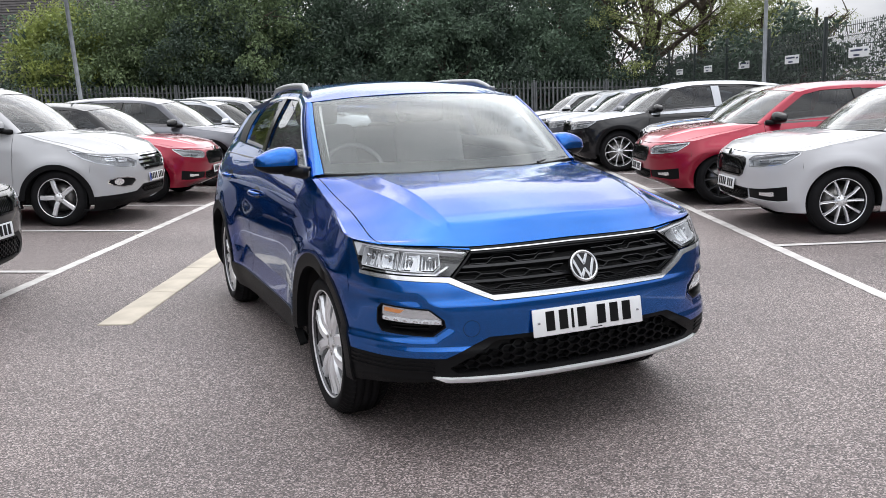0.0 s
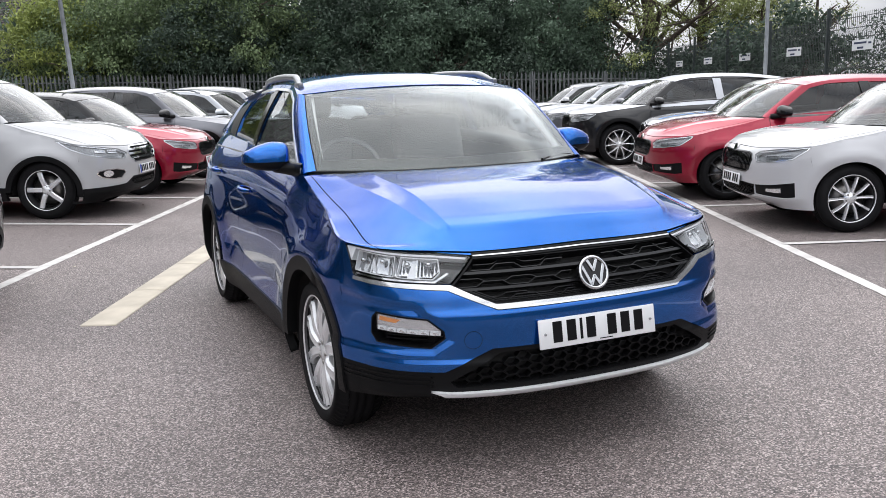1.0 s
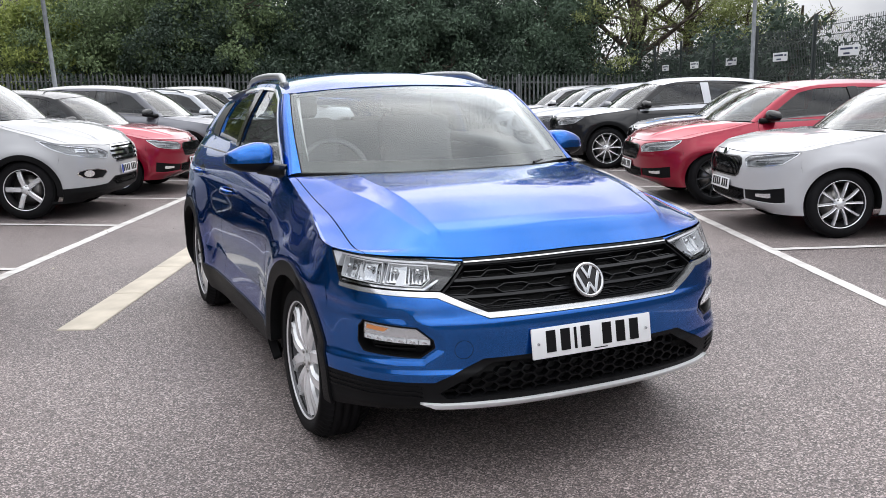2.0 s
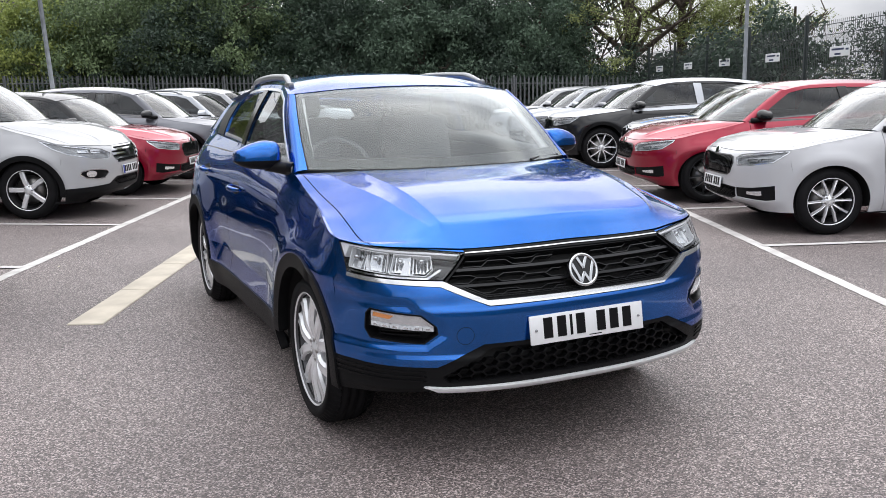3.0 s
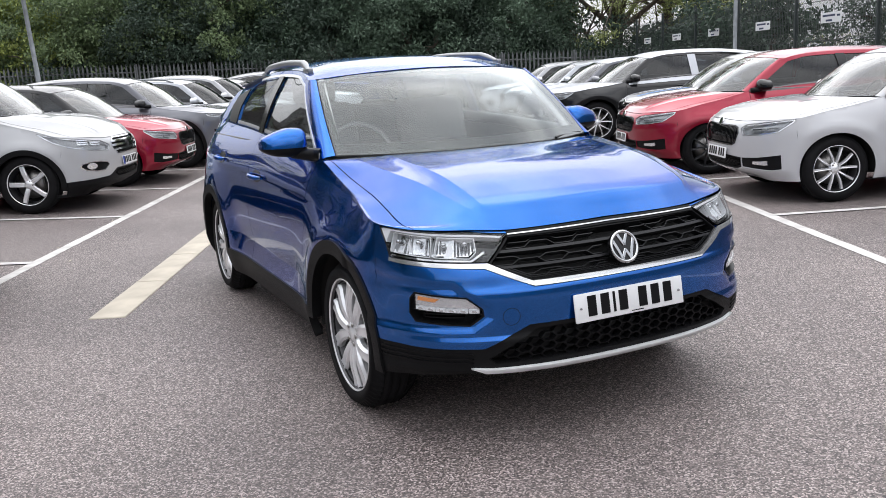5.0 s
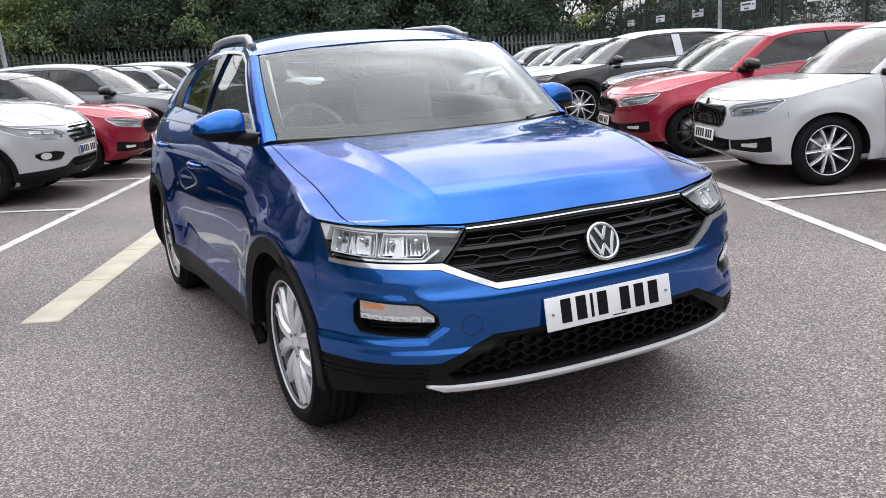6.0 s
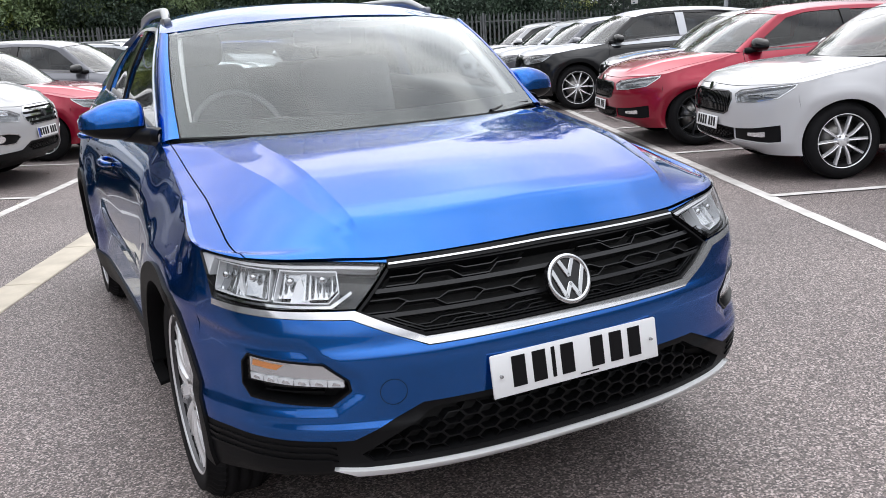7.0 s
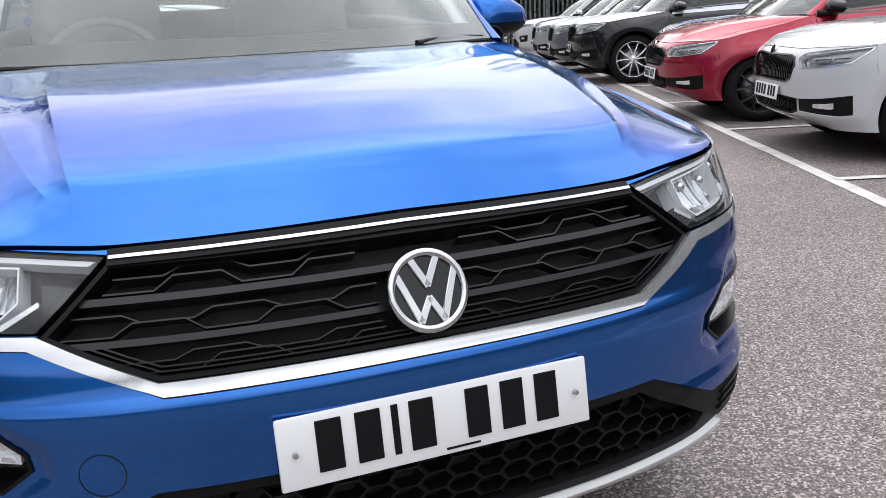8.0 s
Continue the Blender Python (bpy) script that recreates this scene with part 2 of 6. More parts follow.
def inside(P, poly):
    x, y = P[:, 0], P[:, 1]
    q = np.array(poly, float)
    r = np.roll(q, -1, 0)
    res = np.zeros(len(P), bool)
    for (x0, y0), (x1, y1) in zip(q, r):
        if y0 != y1:
            res ^= ((y0 > y) != (y1 > y)) & (x < (x1 - x0) * (y - y0) / (y1 - y0) + x0)
    return res


def dense(poly, step):
    out = []
    for (x0, y0), (x1, y1) in zip(poly, [*poly[1:], poly[0]]):
        n = max(1, int(math.ceil(max(abs(x1 - x0) / step[0], abs(y1 - y0) / step[1]))))
        out += [(x0 + (x1 - x0) * k / n, y0 + (y1 - y0) * k / n) for k in range(n)]
    return out


def patch(name, surf, inc, exc, step, mat, parent, flange=0.012, offset=0.0, label="", mirror=False, centre=(0, 1.2, 0.6), lines=()):
    """One panel: the part of surf(u, v) inside a polygon of the list inc and outside those of exc, with its edges turned in."""
    step = step if isinstance(step, tuple) else (step, step)
    polys = [dense(p, step) for p in [*inc, *exc]]
    pts, edges = [], []
    for p in polys:
        b = len(pts)
        pts += p
        edges += [(b + i, b + (i + 1) % len(p)) for i in range(len(p))]
    for ln in lines:
        q = []
        for (x0, y0), (x1, y1) in zip(ln, ln[1:]):
            n = max(1, int(math.ceil(max(abs(x1 - x0) / step[0], abs(y1 - y0) / step[1]) * 1.2)))
            q += [(x0 + (x1 - x0) * k / n, y0 + (y1 - y0) * k / n) for k in range(n)]
        q.append(ln[-1])
        b = len(pts)
        pts += q
        edges += [(b + i, b + i + 1) for i in range(len(q) - 1)]
    A = np.array(pts)
    lo = np.min([np.min(p, 0) for p in inc], 0)
    hi = np.max([np.max(p, 0) for p in inc], 0)
    gx, gy = np.arange(lo[0] + step[0] / 2, hi[0], step[0]), np.arange(lo[1] + step[1] / 2, hi[1], step[1])
    G = np.stack(np.meshgrid(gx, gy), -1).reshape(-1, 2) if len(gx) and len(gy) else np.zeros((0, 2))
    if len(G):
        keep = np.zeros(len(G), bool)
        for p in inc:
            keep |= inside(G, p)
        for p in exc:
            keep &= ~inside(G, p)
        G = G[keep]
        sc = np.array(step)
        near = np.zeros(len(G), bool)
        As = A / sc
        for i in range(0, len(G), 500):
            near[i : i + 500] = (np.linalg.norm(G[i : i + 500, None] / sc - As[None], axis=2) < 0.42).any(1)
        G = G[~near]
    allp = [Vector(p) for p in pts] + [Vector(p) for p in G]
    from mathutils.geometry import delaunay_2d_cdt

    V, _, F, *_ = delaunay_2d_cdt(allp, edges, [], 0, 1e-5)
    V = np.array([tuple(v) for v in V])
    F = np.array([f for f in F if len(f) == 3])
    C = V[F].mean(1)
    keep = np.zeros(len(F), bool)
    for p in inc:
        keep |= inside(C, p)
    for p in exc:
        keep &= ~inside(C, p)
    F = F[keep]
    used, inv = np.unique(F, return_inverse=True)
    F, V = inv.reshape(-1, 3), V[used]
    e = 0.15 * np.array(step)
    P = surf(V[:, 0], V[:, 1])
    N = np.cross(surf(V[:, 0] + e[0], V[:, 1]) - surf(V[:, 0] - e[0], V[:, 1]), surf(V[:, 0], V[:, 1] + e[1]) - surf(V[:, 0], V[:, 1] - e[1]))
    N /= np.linalg.norm(N, axis=1)[:, None] + 1e-12
    if ((P - np.array(centre)) * N).sum(1).mean() < 0:
        N = -N
    P = P + N * offset
    flat_uv = V
    g = np.cross(P[F[:, 1]] - P[F[:, 0]], P[F[:, 2]] - P[F[:, 0]])
    flip = (g * N[F].mean(1)).sum(1) < 0
    F[flip] = F[flip][:, ::-1]
    verts, norms, faces = list(P), list(N), [tuple(int(i) for i in f) for f in F]
    corner = None
    if lines:
        # a normal for every corner of every triangle, taken just inside it, keeps the creases crisp
        W = V[F]
        W = (W * 0.86 + W.mean(1, keepdims=True) * 0.14).reshape(-1, 2)
        h = 0.04 * np.array(step)
        K = np.cross(surf(W[:, 0] + h[0], W[:, 1]) - surf(W[:, 0] - h[0], W[:, 1]), surf(W[:, 0], W[:, 1] + h[1]) - surf(W[:, 0], W[:, 1] - h[1]))
        K /= np.linalg.norm(K, axis=1)[:, None] + 1e-12
        K *= np.where((K * N[F.reshape(-1)]).sum(1) < 0, -1, 1)[:, None]
        Nv = N[F.reshape(-1)]
        corner = np.where(((K * Nv).sum(1) < math.cos(radians(4)))[:, None], K, Nv)
    if flange:
        count = {}
        for f in faces:
            for a, b in ((f[0], f[1]), (f[1], f[2]), (f[2], f[0])):
                count[(a, b)] = 1
        rim = [k for k in count if (k[1], k[0]) not in count]
        idx = {}
        for a, b in rim:
            for v in (a, b):
                if v not in idx:
                    idx[v] = len(verts)
                    verts += [P[v], P[v] - N[v] * flange]
                    norms += [np.zeros(3), np.zeros(3)]
        for a, b in rim:
            faces.append((idx[b], idx[a], idx[a] + 1, idx[b] + 1))
    if mirror and corner is not None:
        corner = (corner * (-1, 1, 1)).reshape(-1, 3, 3)[:, ::-1].reshape(-1, 3)
    if mirror:
        verts = [(-v[0], v[1], v[2]) for v in verts]
        norms = [(-v[0], v[1], v[2]) for v in norms]
        faces = [f[::-1] for f in faces]
    if corner is not None:
        corner = list(corner) + [np.zeros(3)] * (4 * (len(faces) - len(F)))
    return mesh_part(name, verts, faces, mat, parent, label, True, norms, corner)


def coons(bottom, top, left, right):
    """A surface over (a, b) in 0..1 between four curves, each a function of 0..1."""

    def f(a, b):
        a, b = np.asarray(a, float), np.asarray(b, float)
        A, B = a[:, None], b[:, None]
        c00, c10, c01, c11 = (g(np.array([k]))[0] for g, k in ((bottom, 0), (bottom, 1), (top, 0), (top, 1)))
        return (1 - B) * bottom(a) + B * top(a) + (1 - A) * left(b) + A * right(b) - ((1 - A) * (1 - B) * c00 + A * (1 - B) * c10 + (1 - A) * B * c01 + A * B * c11)

    return f


def signed_distance(u, z, poly):
    """Distance to the edge of a polygon, less than nought inside it."""
    P = np.stack([u, z], -1)
    best = np.full(len(P), 9.0)
    for a, b in zip(poly, [*poly[1:], poly[0]]):
        a, b = np.array(a), np.array(b)
        e = b - a
        t = np.clip(((P - a) @ e) / (e @ e), 0, 1)
        best = np.minimum(best, np.linalg.norm(P - a - t[:, None] * e, axis=1))
    return np.where(inside(P, poly), -best, best)


# ---- cars ----
class Shell:
    """The outer surfaces of a car: nose at -y, front axle at y = 0, ground at z = 0."""

    def __init__(self, width=1.82, fo=0.872, wb=2.595, ro=0.80, zs=((0, 0), (0.35, 0.35), (0.86, 0.86), (1.07, 1.07), (1.535, 1.535))):
        self.sx, self.fo, self.wb, self.ro = width / 1.82, fo / 0.872, wb / 2.595, ro / 0.80
        self.pods = []
        self.zmap = pchip([a for a, _ in zs], [b for _, b in zs])
        half = [(0, -0.872), (0.2, -0.867), (0.4, -0.843), (0.55, -0.803), (0.66, -0.752), (0.75, -0.685), (0.815, -0.60), (0.855, -0.50), (0.882, -0.38), (0.900, -0.2), (0.908, 0), (0.906, 0.3),
                (0.898, 0.7), (0.894, 1.2), (0.898, 1.8), (0.908, 2.3), (0.910, 2.6), (0.900, 2.9), (0.870, 3.1), (0.80, 3.26), (0.66, 3.345), (0.4, 3.385), (0, 3.395)]
        P = np.array(half)
        ext = np.vstack([P[1:4][::-1] * (-1, 1), P, P[-4:-1][::-1] * (-1, 1)])
        c = curve3(ext, 6000)(np.linspace(0, 1, 6000))
        i0 = np.argmin(np.abs(c[:, 0]) + (c[:, 1] > 0) * 9)
        i1 = np.argmin(np.abs(c[:, 0]) + (c[:, 1] < 0) * 9)
        c = c[i0 : i1 + 1]
        c[0, 0] = c[-1, 0] = 0
        self.c = c
        self.u = np.r_[0, np.cumsum(np.linalg.norm(np.diff(c, axis=0), axis=1))]
        t = np.gradient(c, self.u, axis=0)
        k = np.ones(41) / 41
        pad = np.vstack([np.repeat(t[:1], 20, 0), t, np.repeat(t[-1:], 20, 0)])
        t = np.stack([np.convolve(pad[:, j], k, "valid") for j in (0, 1)], 1)
        t /= np.linalg.norm(t, axis=1)[:, None]
        self.n = np.stack([-t[:, 1], t[:, 0]], 1)
        self.U = self.u[-1]
        self.front = pchip([0.15, 0.22, 0.30, 0.335, 0.45, 0.52, 0.60, 0.635, 0.66, 0.70, 0.745, 0.80, 0.84, 0.87, 0.92], [0.42, 0.28, 0.085, 0.020, 0.006, 0.0, 0.004, 0.010, 0.022, 0.034, 0.055, 0.092, 0.125, 0.155, 0.23])
        self.rear = pchip([0.15, 0.3, 0.5, 0.7, 0.9, 1.05, 1.2], [0.12, 0.03, 0.0, 0.01, 0.05, 0.10, 0.17])
        upper_side = pchip([0.8, 0.885, 0.91, 0.95, 1.0, 1.04, 1.08], [0.0, 0.0, 0.003, 0.015, 0.036, 0.058, 0.082])
        sill = pchip([0.15, 0.22, 0.30, 0.36, 0.5], [0.09, 0.045, 0.012, 0.0, 0.0])
        mid_side = pchip([0.15, 0.40, 0.60, 0.70, 0.80, 0.885], [0.012, 0.012, 0.008, 0.015, 0.026, 0.039])
        self.side = lambda z: np.where(z > 0.885, upper_side(z) + 0.039, mid_side(z) + sill(np.minimum(z, 0.5)))
        self.uh = self.up(0.835, -0.402)
        ua = self.uy(0.47)
        self.ua = ua
        us = [0, self.ux(0.45), self.ux(0.62), self.uh, self.uy(-0.1), self.uy(0.2), ua, self.uy(0.9), self.uy(1.4), self.uy(1.9), self.uy(2.4), self.uy(2.95), self.U]
        self.top = pchip(us, [0.853, 0.848, 0.858, 0.880, 0.945, 1.003, 1.066, 1.098, 1.127, 1.146, 1.158, 1.172, 1.18])
        self.tin = pchip([0, self.uh, self.uy(-0.2), self.uy(0), self.uy(0.5), self.uy(1.4), self.uy(2.3), self.uy(2.8), self.U], [0.02, 0.022, 0.062, 0.098, 0.122, 0.130, 0.185, 0.20, 0.20])

    def ux(self, x):
        i = np.argmax(self.c[:, 0] > 0.905) or len(self.c) // 2
        return float(np.interp(x, self.c[:i, 0], self.u[:i]))

    def uy(self, y):
        return float(np.interp(y, self.c[:, 1], self.u))

    def up(self, x, y):
        return float(self.u[np.argmin(np.hypot(self.c[:, 0] - x, self.c[:, 1] - y))])

    def warp(self, P):
        x, y, z = P[..., 0], P[..., 1], P[..., 2]
        y2 = np.where(y < 0, y * self.fo, np.where(y < 2.595, y * self.wb, 2.595 * self.wb + (y - 2.595) * self.ro))
        return np.stack([x * self.sx, y2, self.zmap(z)], -1)

    def belt0(self, u, z):
        u, z = np.asarray(u, float), np.asarray(z, float)
        s, a = np.where(u < 0, -1.0, 1.0), np.abs(u)
        x, y = np.interp(a, self.u, self.c[:, 0]), np.interp(a, self.u, self.c[:, 1])
        nx, ny = np.interp(a, self.u, self.n[:, 0]), np.interp(a, self.u, self.n[:, 1])
        wf = 1 - smooth01(self.ux(0.40), self.uy(-0.25), a)
        wr = smooth01(self.uy(2.9), self.uy(3.3), a)
        zz = np.where(z < 0.75, z, 0.75 + (z - 0.75) * 0.33 / (self.top(a) - 0.75))
        sd = self.side(zz)
        ex = np.maximum(zz - 0.89, 0) / 0.19
        sd = sd - np.minimum(ex, 1) ** 1.6 * (0.115 - self.tin(a))
        # the front wing rounds over from mid-height to the bonnet seam
        q = np.clip((z - 0.66) / (self.top(a) - 0.66), 0, 1)
        wing = 0.010 * (1 - q) + (self.tin(a) + 0.006) * q**1.8
        round_ = 1 - smooth01(0.25, 0.55, y)
        sd = sd * (1 - round_) + wing * round_
        inset = wf * self.front(z) + wr * self.rear(z) + (1 - wf - wr) * sd
        # crease along the foot of the doors
        foot = smooth01(0.50, 0.80, y) * (1 - smooth01(1.95, 2.25, y)) * (1 - wf)
        crease = 0.475 + 0.03 * np.clip((y - 0.5) / 1.6, 0, 1)
        inset = inset + 0.026 * foot * np.where(z > crease, np.clip(1 - (z - crease) / 0.24, 0, 1) ** 1.3, np.clip(1 - (crease - z) / 0.11, 0, 1))
        # arch flares
        for yc in (0.0, 2.595):
            r = np.hypot(y - yc, z - 0.33)
            bulge = 0.007 * np.exp(-(((r - 0.40) / 0.17) ** 2))
            if yc == 0:
                bulge = bulge + 0.014 * np.exp(-(((r - 0.45) / 0.075) ** 2)) * smooth01(0.95, 0.80, z)
            else:
                bulge = bulge + 0.016 * np.exp(-(((r - 0.44) / 0.16) ** 2)) * smooth01(1.02, 0.84, z)
            inset = inset - bulge * (1 - wf)
        for poly, depth, soft in self.pods:
            inset = inset + depth * (1 - smooth01(-soft, soft, signed_distance(a, z, poly)))
        return np.stack([s * (x + nx * inset), y + ny * inset, z], -1)

    def belt(self, u, z):
        return self.warp(self.belt0(u, z))

    def setup_deck(self):
        tt = np.linspace(0, 1, 120)
        uf = (tt * 2 - 1) * self.uh
        front = curve3(self.belt0(uf, self.top(np.abs(uf))))
        ul = self.uh + tt * (self.ua - self.uh)
        E = self.belt0(ul, self.top(ul))
        right = curve3(E)
        left = curve3(E * (-1, 1, 1))
        e = E[-1]
        C = [(-e[0], e[1], e[2]), (-0.70, 0.36, 1.074), (-0.4, 0.19, 1.078), (0, 0.13, 1.079), (0.4, 0.19, 1.078), (0.70, 0.36, 1.074), tuple(e)]
        base = coons(front, curve3(C), left, right)
        g = pchip([0, 0.02, 0.04, 0.055, 0.07, 0.10, 0.18, 0.35, 0.6, 0.85, 1.0], [0, 0.015, 0.030, 0.040, 0.0455, 0.053, 0.060, 0.060, 0.045, 0.018, 0])

        kbf = lambda bb: 0.52 + 0.29 * np.clip((bb - 0.055) / 0.9, 0, 1) ** 0.75
        xa = lambda bb: 0.482 + 0.050 * np.clip((bb - 0.055) / 0.9, 0, 1) ** 0.6
        self.ridges = []
        for s in (-1, 1):
            bs = np.linspace(0.055, 0.955, 30)
            self.ridges.append([(0.5 + s * 0.5 * float(kbf(b_)), float(b_)) for b_ in bs])
        an = np.linspace(0.5, 1, 300)
        cr = []
        for b_ in np.linspace(0.06, 0.97, 30):
            cr.append((float(np.interp(float(xa(b_)), base(an, np.full(300, b_))[:, 0], an)), float(b_)))
        self.ridges += [cr, [(1 - a_, b_) for a_, b_ in cr]]
        self.ridges.append([(x_, 0.055) for x_ in np.linspace(0.24, 0.76, 20)])

        def deck(a, b):
            P = base(a, b)
            k = np.abs(2 * a - 1)
            bb = np.clip(b, 0, 1)
            kb = kbf(bb)
            out = np.clip((k - kb) / (1.0 - kb), 0, 1)
            ridge = 1 - out * (2.2 - 1.2 * out)
            ridge = ridge - 0.10 * np.minimum(k / kb, 1) ** 2
            plain = 1 - k**3
            w = smooth01(0.0, 0.055, bb)
            P[:, 2] += g(bb) * (ridge * w + plain * (1 - w)) + 0.008 * (1 - k**8) * np.sin(np.pi * bb)
            fade = smooth01(0.04, 0.11, bb) * (1 - 0.75 * smooth01(0.5, 1.0, bb))
            P[:, 2] += 0.021 * np.exp(-np.maximum(np.abs(P[:, 0]) - xa(bb), 0) / 0.030) * fade
            return self.warp(P)

        return deck

    def upper0(self, y, z):
        y, z = np.asarray(y, float), np.asarray(z, float)
        u = np.interp(y, self.c[:, 1], self.u)
        tz = self.top(u)
        x0 = self.belt0(u, tz)[:, 0]
        h = z - tz
        cc = 0.60 + 0.40 * smooth01(0.75, 1.55, y)
        return np.stack([x0 - cc * (0.30 * h + 0.55 * h * np.abs(h)) - 0.30 * smooth01(1.8, 3.2, y) * np.maximum(h, 0), y, z], -1)

    def upper(self, y, z):
        return self.warp(self.upper0(y, z))


ROOF = [(0.96, 1.440), (1.08, 1.466), (1.3, 1.490), (1.7, 1.50), (2.2, 1.486), (2.7, 1.436), (3.05, 1.375)]


def mirrored(poly):
    return [(-x, y) for x, y in poly][::-1]


def ring_arch(sh, yc, r, n=40, z0=0.215):
    """An arch outline in (u, z) round a wheel at yc."""
    uc = sh.uy(yc)
    a0 = math.asin((z0 - 0.33) / r) if abs(z0 - 0.33) < r else -1.2
    pts = [(uc + r * math.cos(t), 0.33 + r * math.sin(t)) for t in np.linspace(a0, math.pi - a0, n)]
    return pts


def build_wheel(parent, style, radius=0.334, width=0.215, ratio=0.70, detail=False):
    """One wheel, its outer face towards -x, centred on the origin."""
    w = new("wheel")
    w.parent = parent
    w.empty_display_size = 0.1
    R, hw = radius, width / 2
    rr = R * ratio
    pro = [(rr - 0.012, hw - 0.03), (rr, hw - 0.012), (rr + 0.012, hw - 0.004), (rr + 0.05, hw), (R - 0.035, hw - 0.008), (R - 0.012, hw - 0.026), (R - 0.002, hw - 0.05)]
    prof = []
    for r, o in [(r, -o) for r, o in pro]:
        prof.append((r, o))
    grooves = [-0.055, -0.018, 0.018, 0.055]
    for gx_ in grooves:
        prof += [(R, gx_ - 0.006), (R - 0.008, gx_ - 0.004), (R - 0.008, gx_ + 0.004), (R, gx_ + 0.006)]
    prof += [(r, o) for r, o in pro[::-1]]
    n_ = len(prof)
    vs, fs = lathe(prof, 180 if detail else 48, (5, 6, 7, n_ - 8, n_ - 7, n_ - 6) if detail else ())
    mesh_part("tyre", vs, fs, M_TYRE, w)
    rim = [(rr + 0.003, -hw + 0.012), (rr + 0.004, -hw + 0.007), (rr, -hw + 0.006), (rr - 0.004, -hw + 0.012), (rr - 0.009, -hw + 0.03), (rr - 0.03, 0.0), (rr - 0.02, hw - 0.02), (rr, hw - 0.006)]
    mat = M_ALLOYDARK if style == "dark" else M_ALLOY
    vs, fs = lathe(rim[:4], 64)
    mesh_part("rim", vs, fs, mat, w)
    # barrel takes a darker colour for the shade between the spokes
    vs, fs = lathe(rim[3:], 48)
    mesh_part("barrel", vs, fs, M_BARREL, w)
    vs, fs = lathe([(0.02, 0.02), (rr * 0.72, 0.02), (rr * 0.72, 0.035), (0.02, 0.035)], 40)
    mesh_part("brake_disc", vs, fs, M_DISC, w)
    vs, fs = lathe([(0.0, 0.06), (rr - 0.02, 0.06)], 32)
    mesh_part("wheel_back", vs, fs, M_DARK, w)
    face = -hw + (0.018 if detail else 0.026)
    if style == "star":
        bars = [(72 * k, 0, 0.056, 0.060, 0) for k in range(5)]
    elif style == "five":
        bars = [(72 * k + s * 7, s * 6, 0.034, 0.050, s) for k in range(5) for s in (-1, 1)]
    elif style == "ten":
        bars = [(72 * k + s * 14, s * 5, 0.020, 0.030, s) for k in range(5) for s in (-1, 1)]
    elif style in ("twin", "dark"):
        bars = [(72 * k + s * 9, s * 11, 0.020, 0.024, s) for k in range(5) for s in (-1, 1)]
    else:
        bars = [(72 * k + s * 10, s * 12, 0.040, 0.074, s) for k in range(5) for s in (-1, 1)]
    for deg, sweep, w0, w1, s in bars:
        vs, fs, n = [], [], 7
        for i in range(n):
            f = i / (n - 1)
            r = 0.030 + f * (rr - 0.030 - 0.004)
            ang = radians(deg + sweep * f)
            wd = w0 + (w1 - w0) * f
            o = face + 0.014 - 0.020 * math.sin(math.pi * min(1, f * 1.15)) * 0.7 - 0.010 * f
            d, e = np.array([0, math.cos(ang), math.sin(ang)]), np.array([0, -math.sin(ang), math.cos(ang)])
            for q, dep in ((-1, 0.012), (-0.62, 0.0), (-0.15, 0.003), (0.62, 0.0), (1, 0.012), (0.9, 0.034), (-0.9, 0.034)):
                p = d * r + e * q * wd * 0.5
                vs.append((o + dep, p[1], p[2]))
        for i in range(n - 1):
            for k in range(7):
                fs.append((i * 7 + k, i * 7 + (k + 1) % 7, (i + 1) * 7 + (k + 1) % 7, (i + 1) * 7 + k))
        bm = bmesh.new()
        bv = [bm.verts.new(v) for v in vs]
        for f in fs:
            bm.faces.new([bv[i] for i in f])
        part("spoke", bm, mat, w)
    vs, fs = lathe([(0.0, face + 0.004), (0.024, face + 0.004), (0.028, face + 0.007), (0.058, face + 0.011), (0.066, face + 0.034)], 32)
    mesh_part("hub", vs, fs, mat, w)
    for k in range(5):
        t = radians(72 * k + 36)
        vs, fs = lathe([(0.0, face + 0.004), (0.009, face + 0.004), (0.010, face + 0.014)], 10)
        mesh_part("wheel_bolt", [(a, b + 0.046 * math.cos(t), c + 0.046 * math.sin(t)) for a, b, c in vs], fs, M_DISC, w)
    return w


def number_plate(parent, m, blue=False, size=(0.52, 0.111), chars=(50, 50, 14, 50, 0, 50, 50, 50)):
    """A white plate with plain bars for its characters, in the plane y = 0, facing -y."""
    pl = new("number_plate")
    pl.parent, pl.matrix_basis = parent, m
    bm = bmesh.new()
    rbox(bm, 0, 0.004, 0, size[0], 0.008, size[1], 0.004, 2)
    part("plate", bm, M_PLATE, pl, "white number plate with black bars")
    total = sum(c if c else 22 for c in chars) + 11 * (len(chars) - 1)
    x = -total / 2000 + (0.012 if blue else 0)
    for c in chars:
        if c:
            bm = bmesh.new()
            rbox(bm, x + c / 2000, -0.001, 0.004, c / 1000 * 0.80, 0.003, 0.079, 0.001, 1)
            part("plate_bar", bm, M_INK, pl)
        x += (c if c else 22) / 1000 + 0.011
    if blue:
        bm = bmesh.new()
        rbox(bm, -size[0] / 2 + 0.024, -0.0008, 0, 0.044, 0.003, size[1] - 0.006, 0.001, 1)
        part("blue_band", bm, M_PLATEBLUE, pl)
    return pl


# ---- site ----
ANG = radians(24)
DB, DA = Vector((math.cos(ANG), -math.sin(ANG), 0)), Vector((math.sin(ANG), math.cos(ANG), 0))


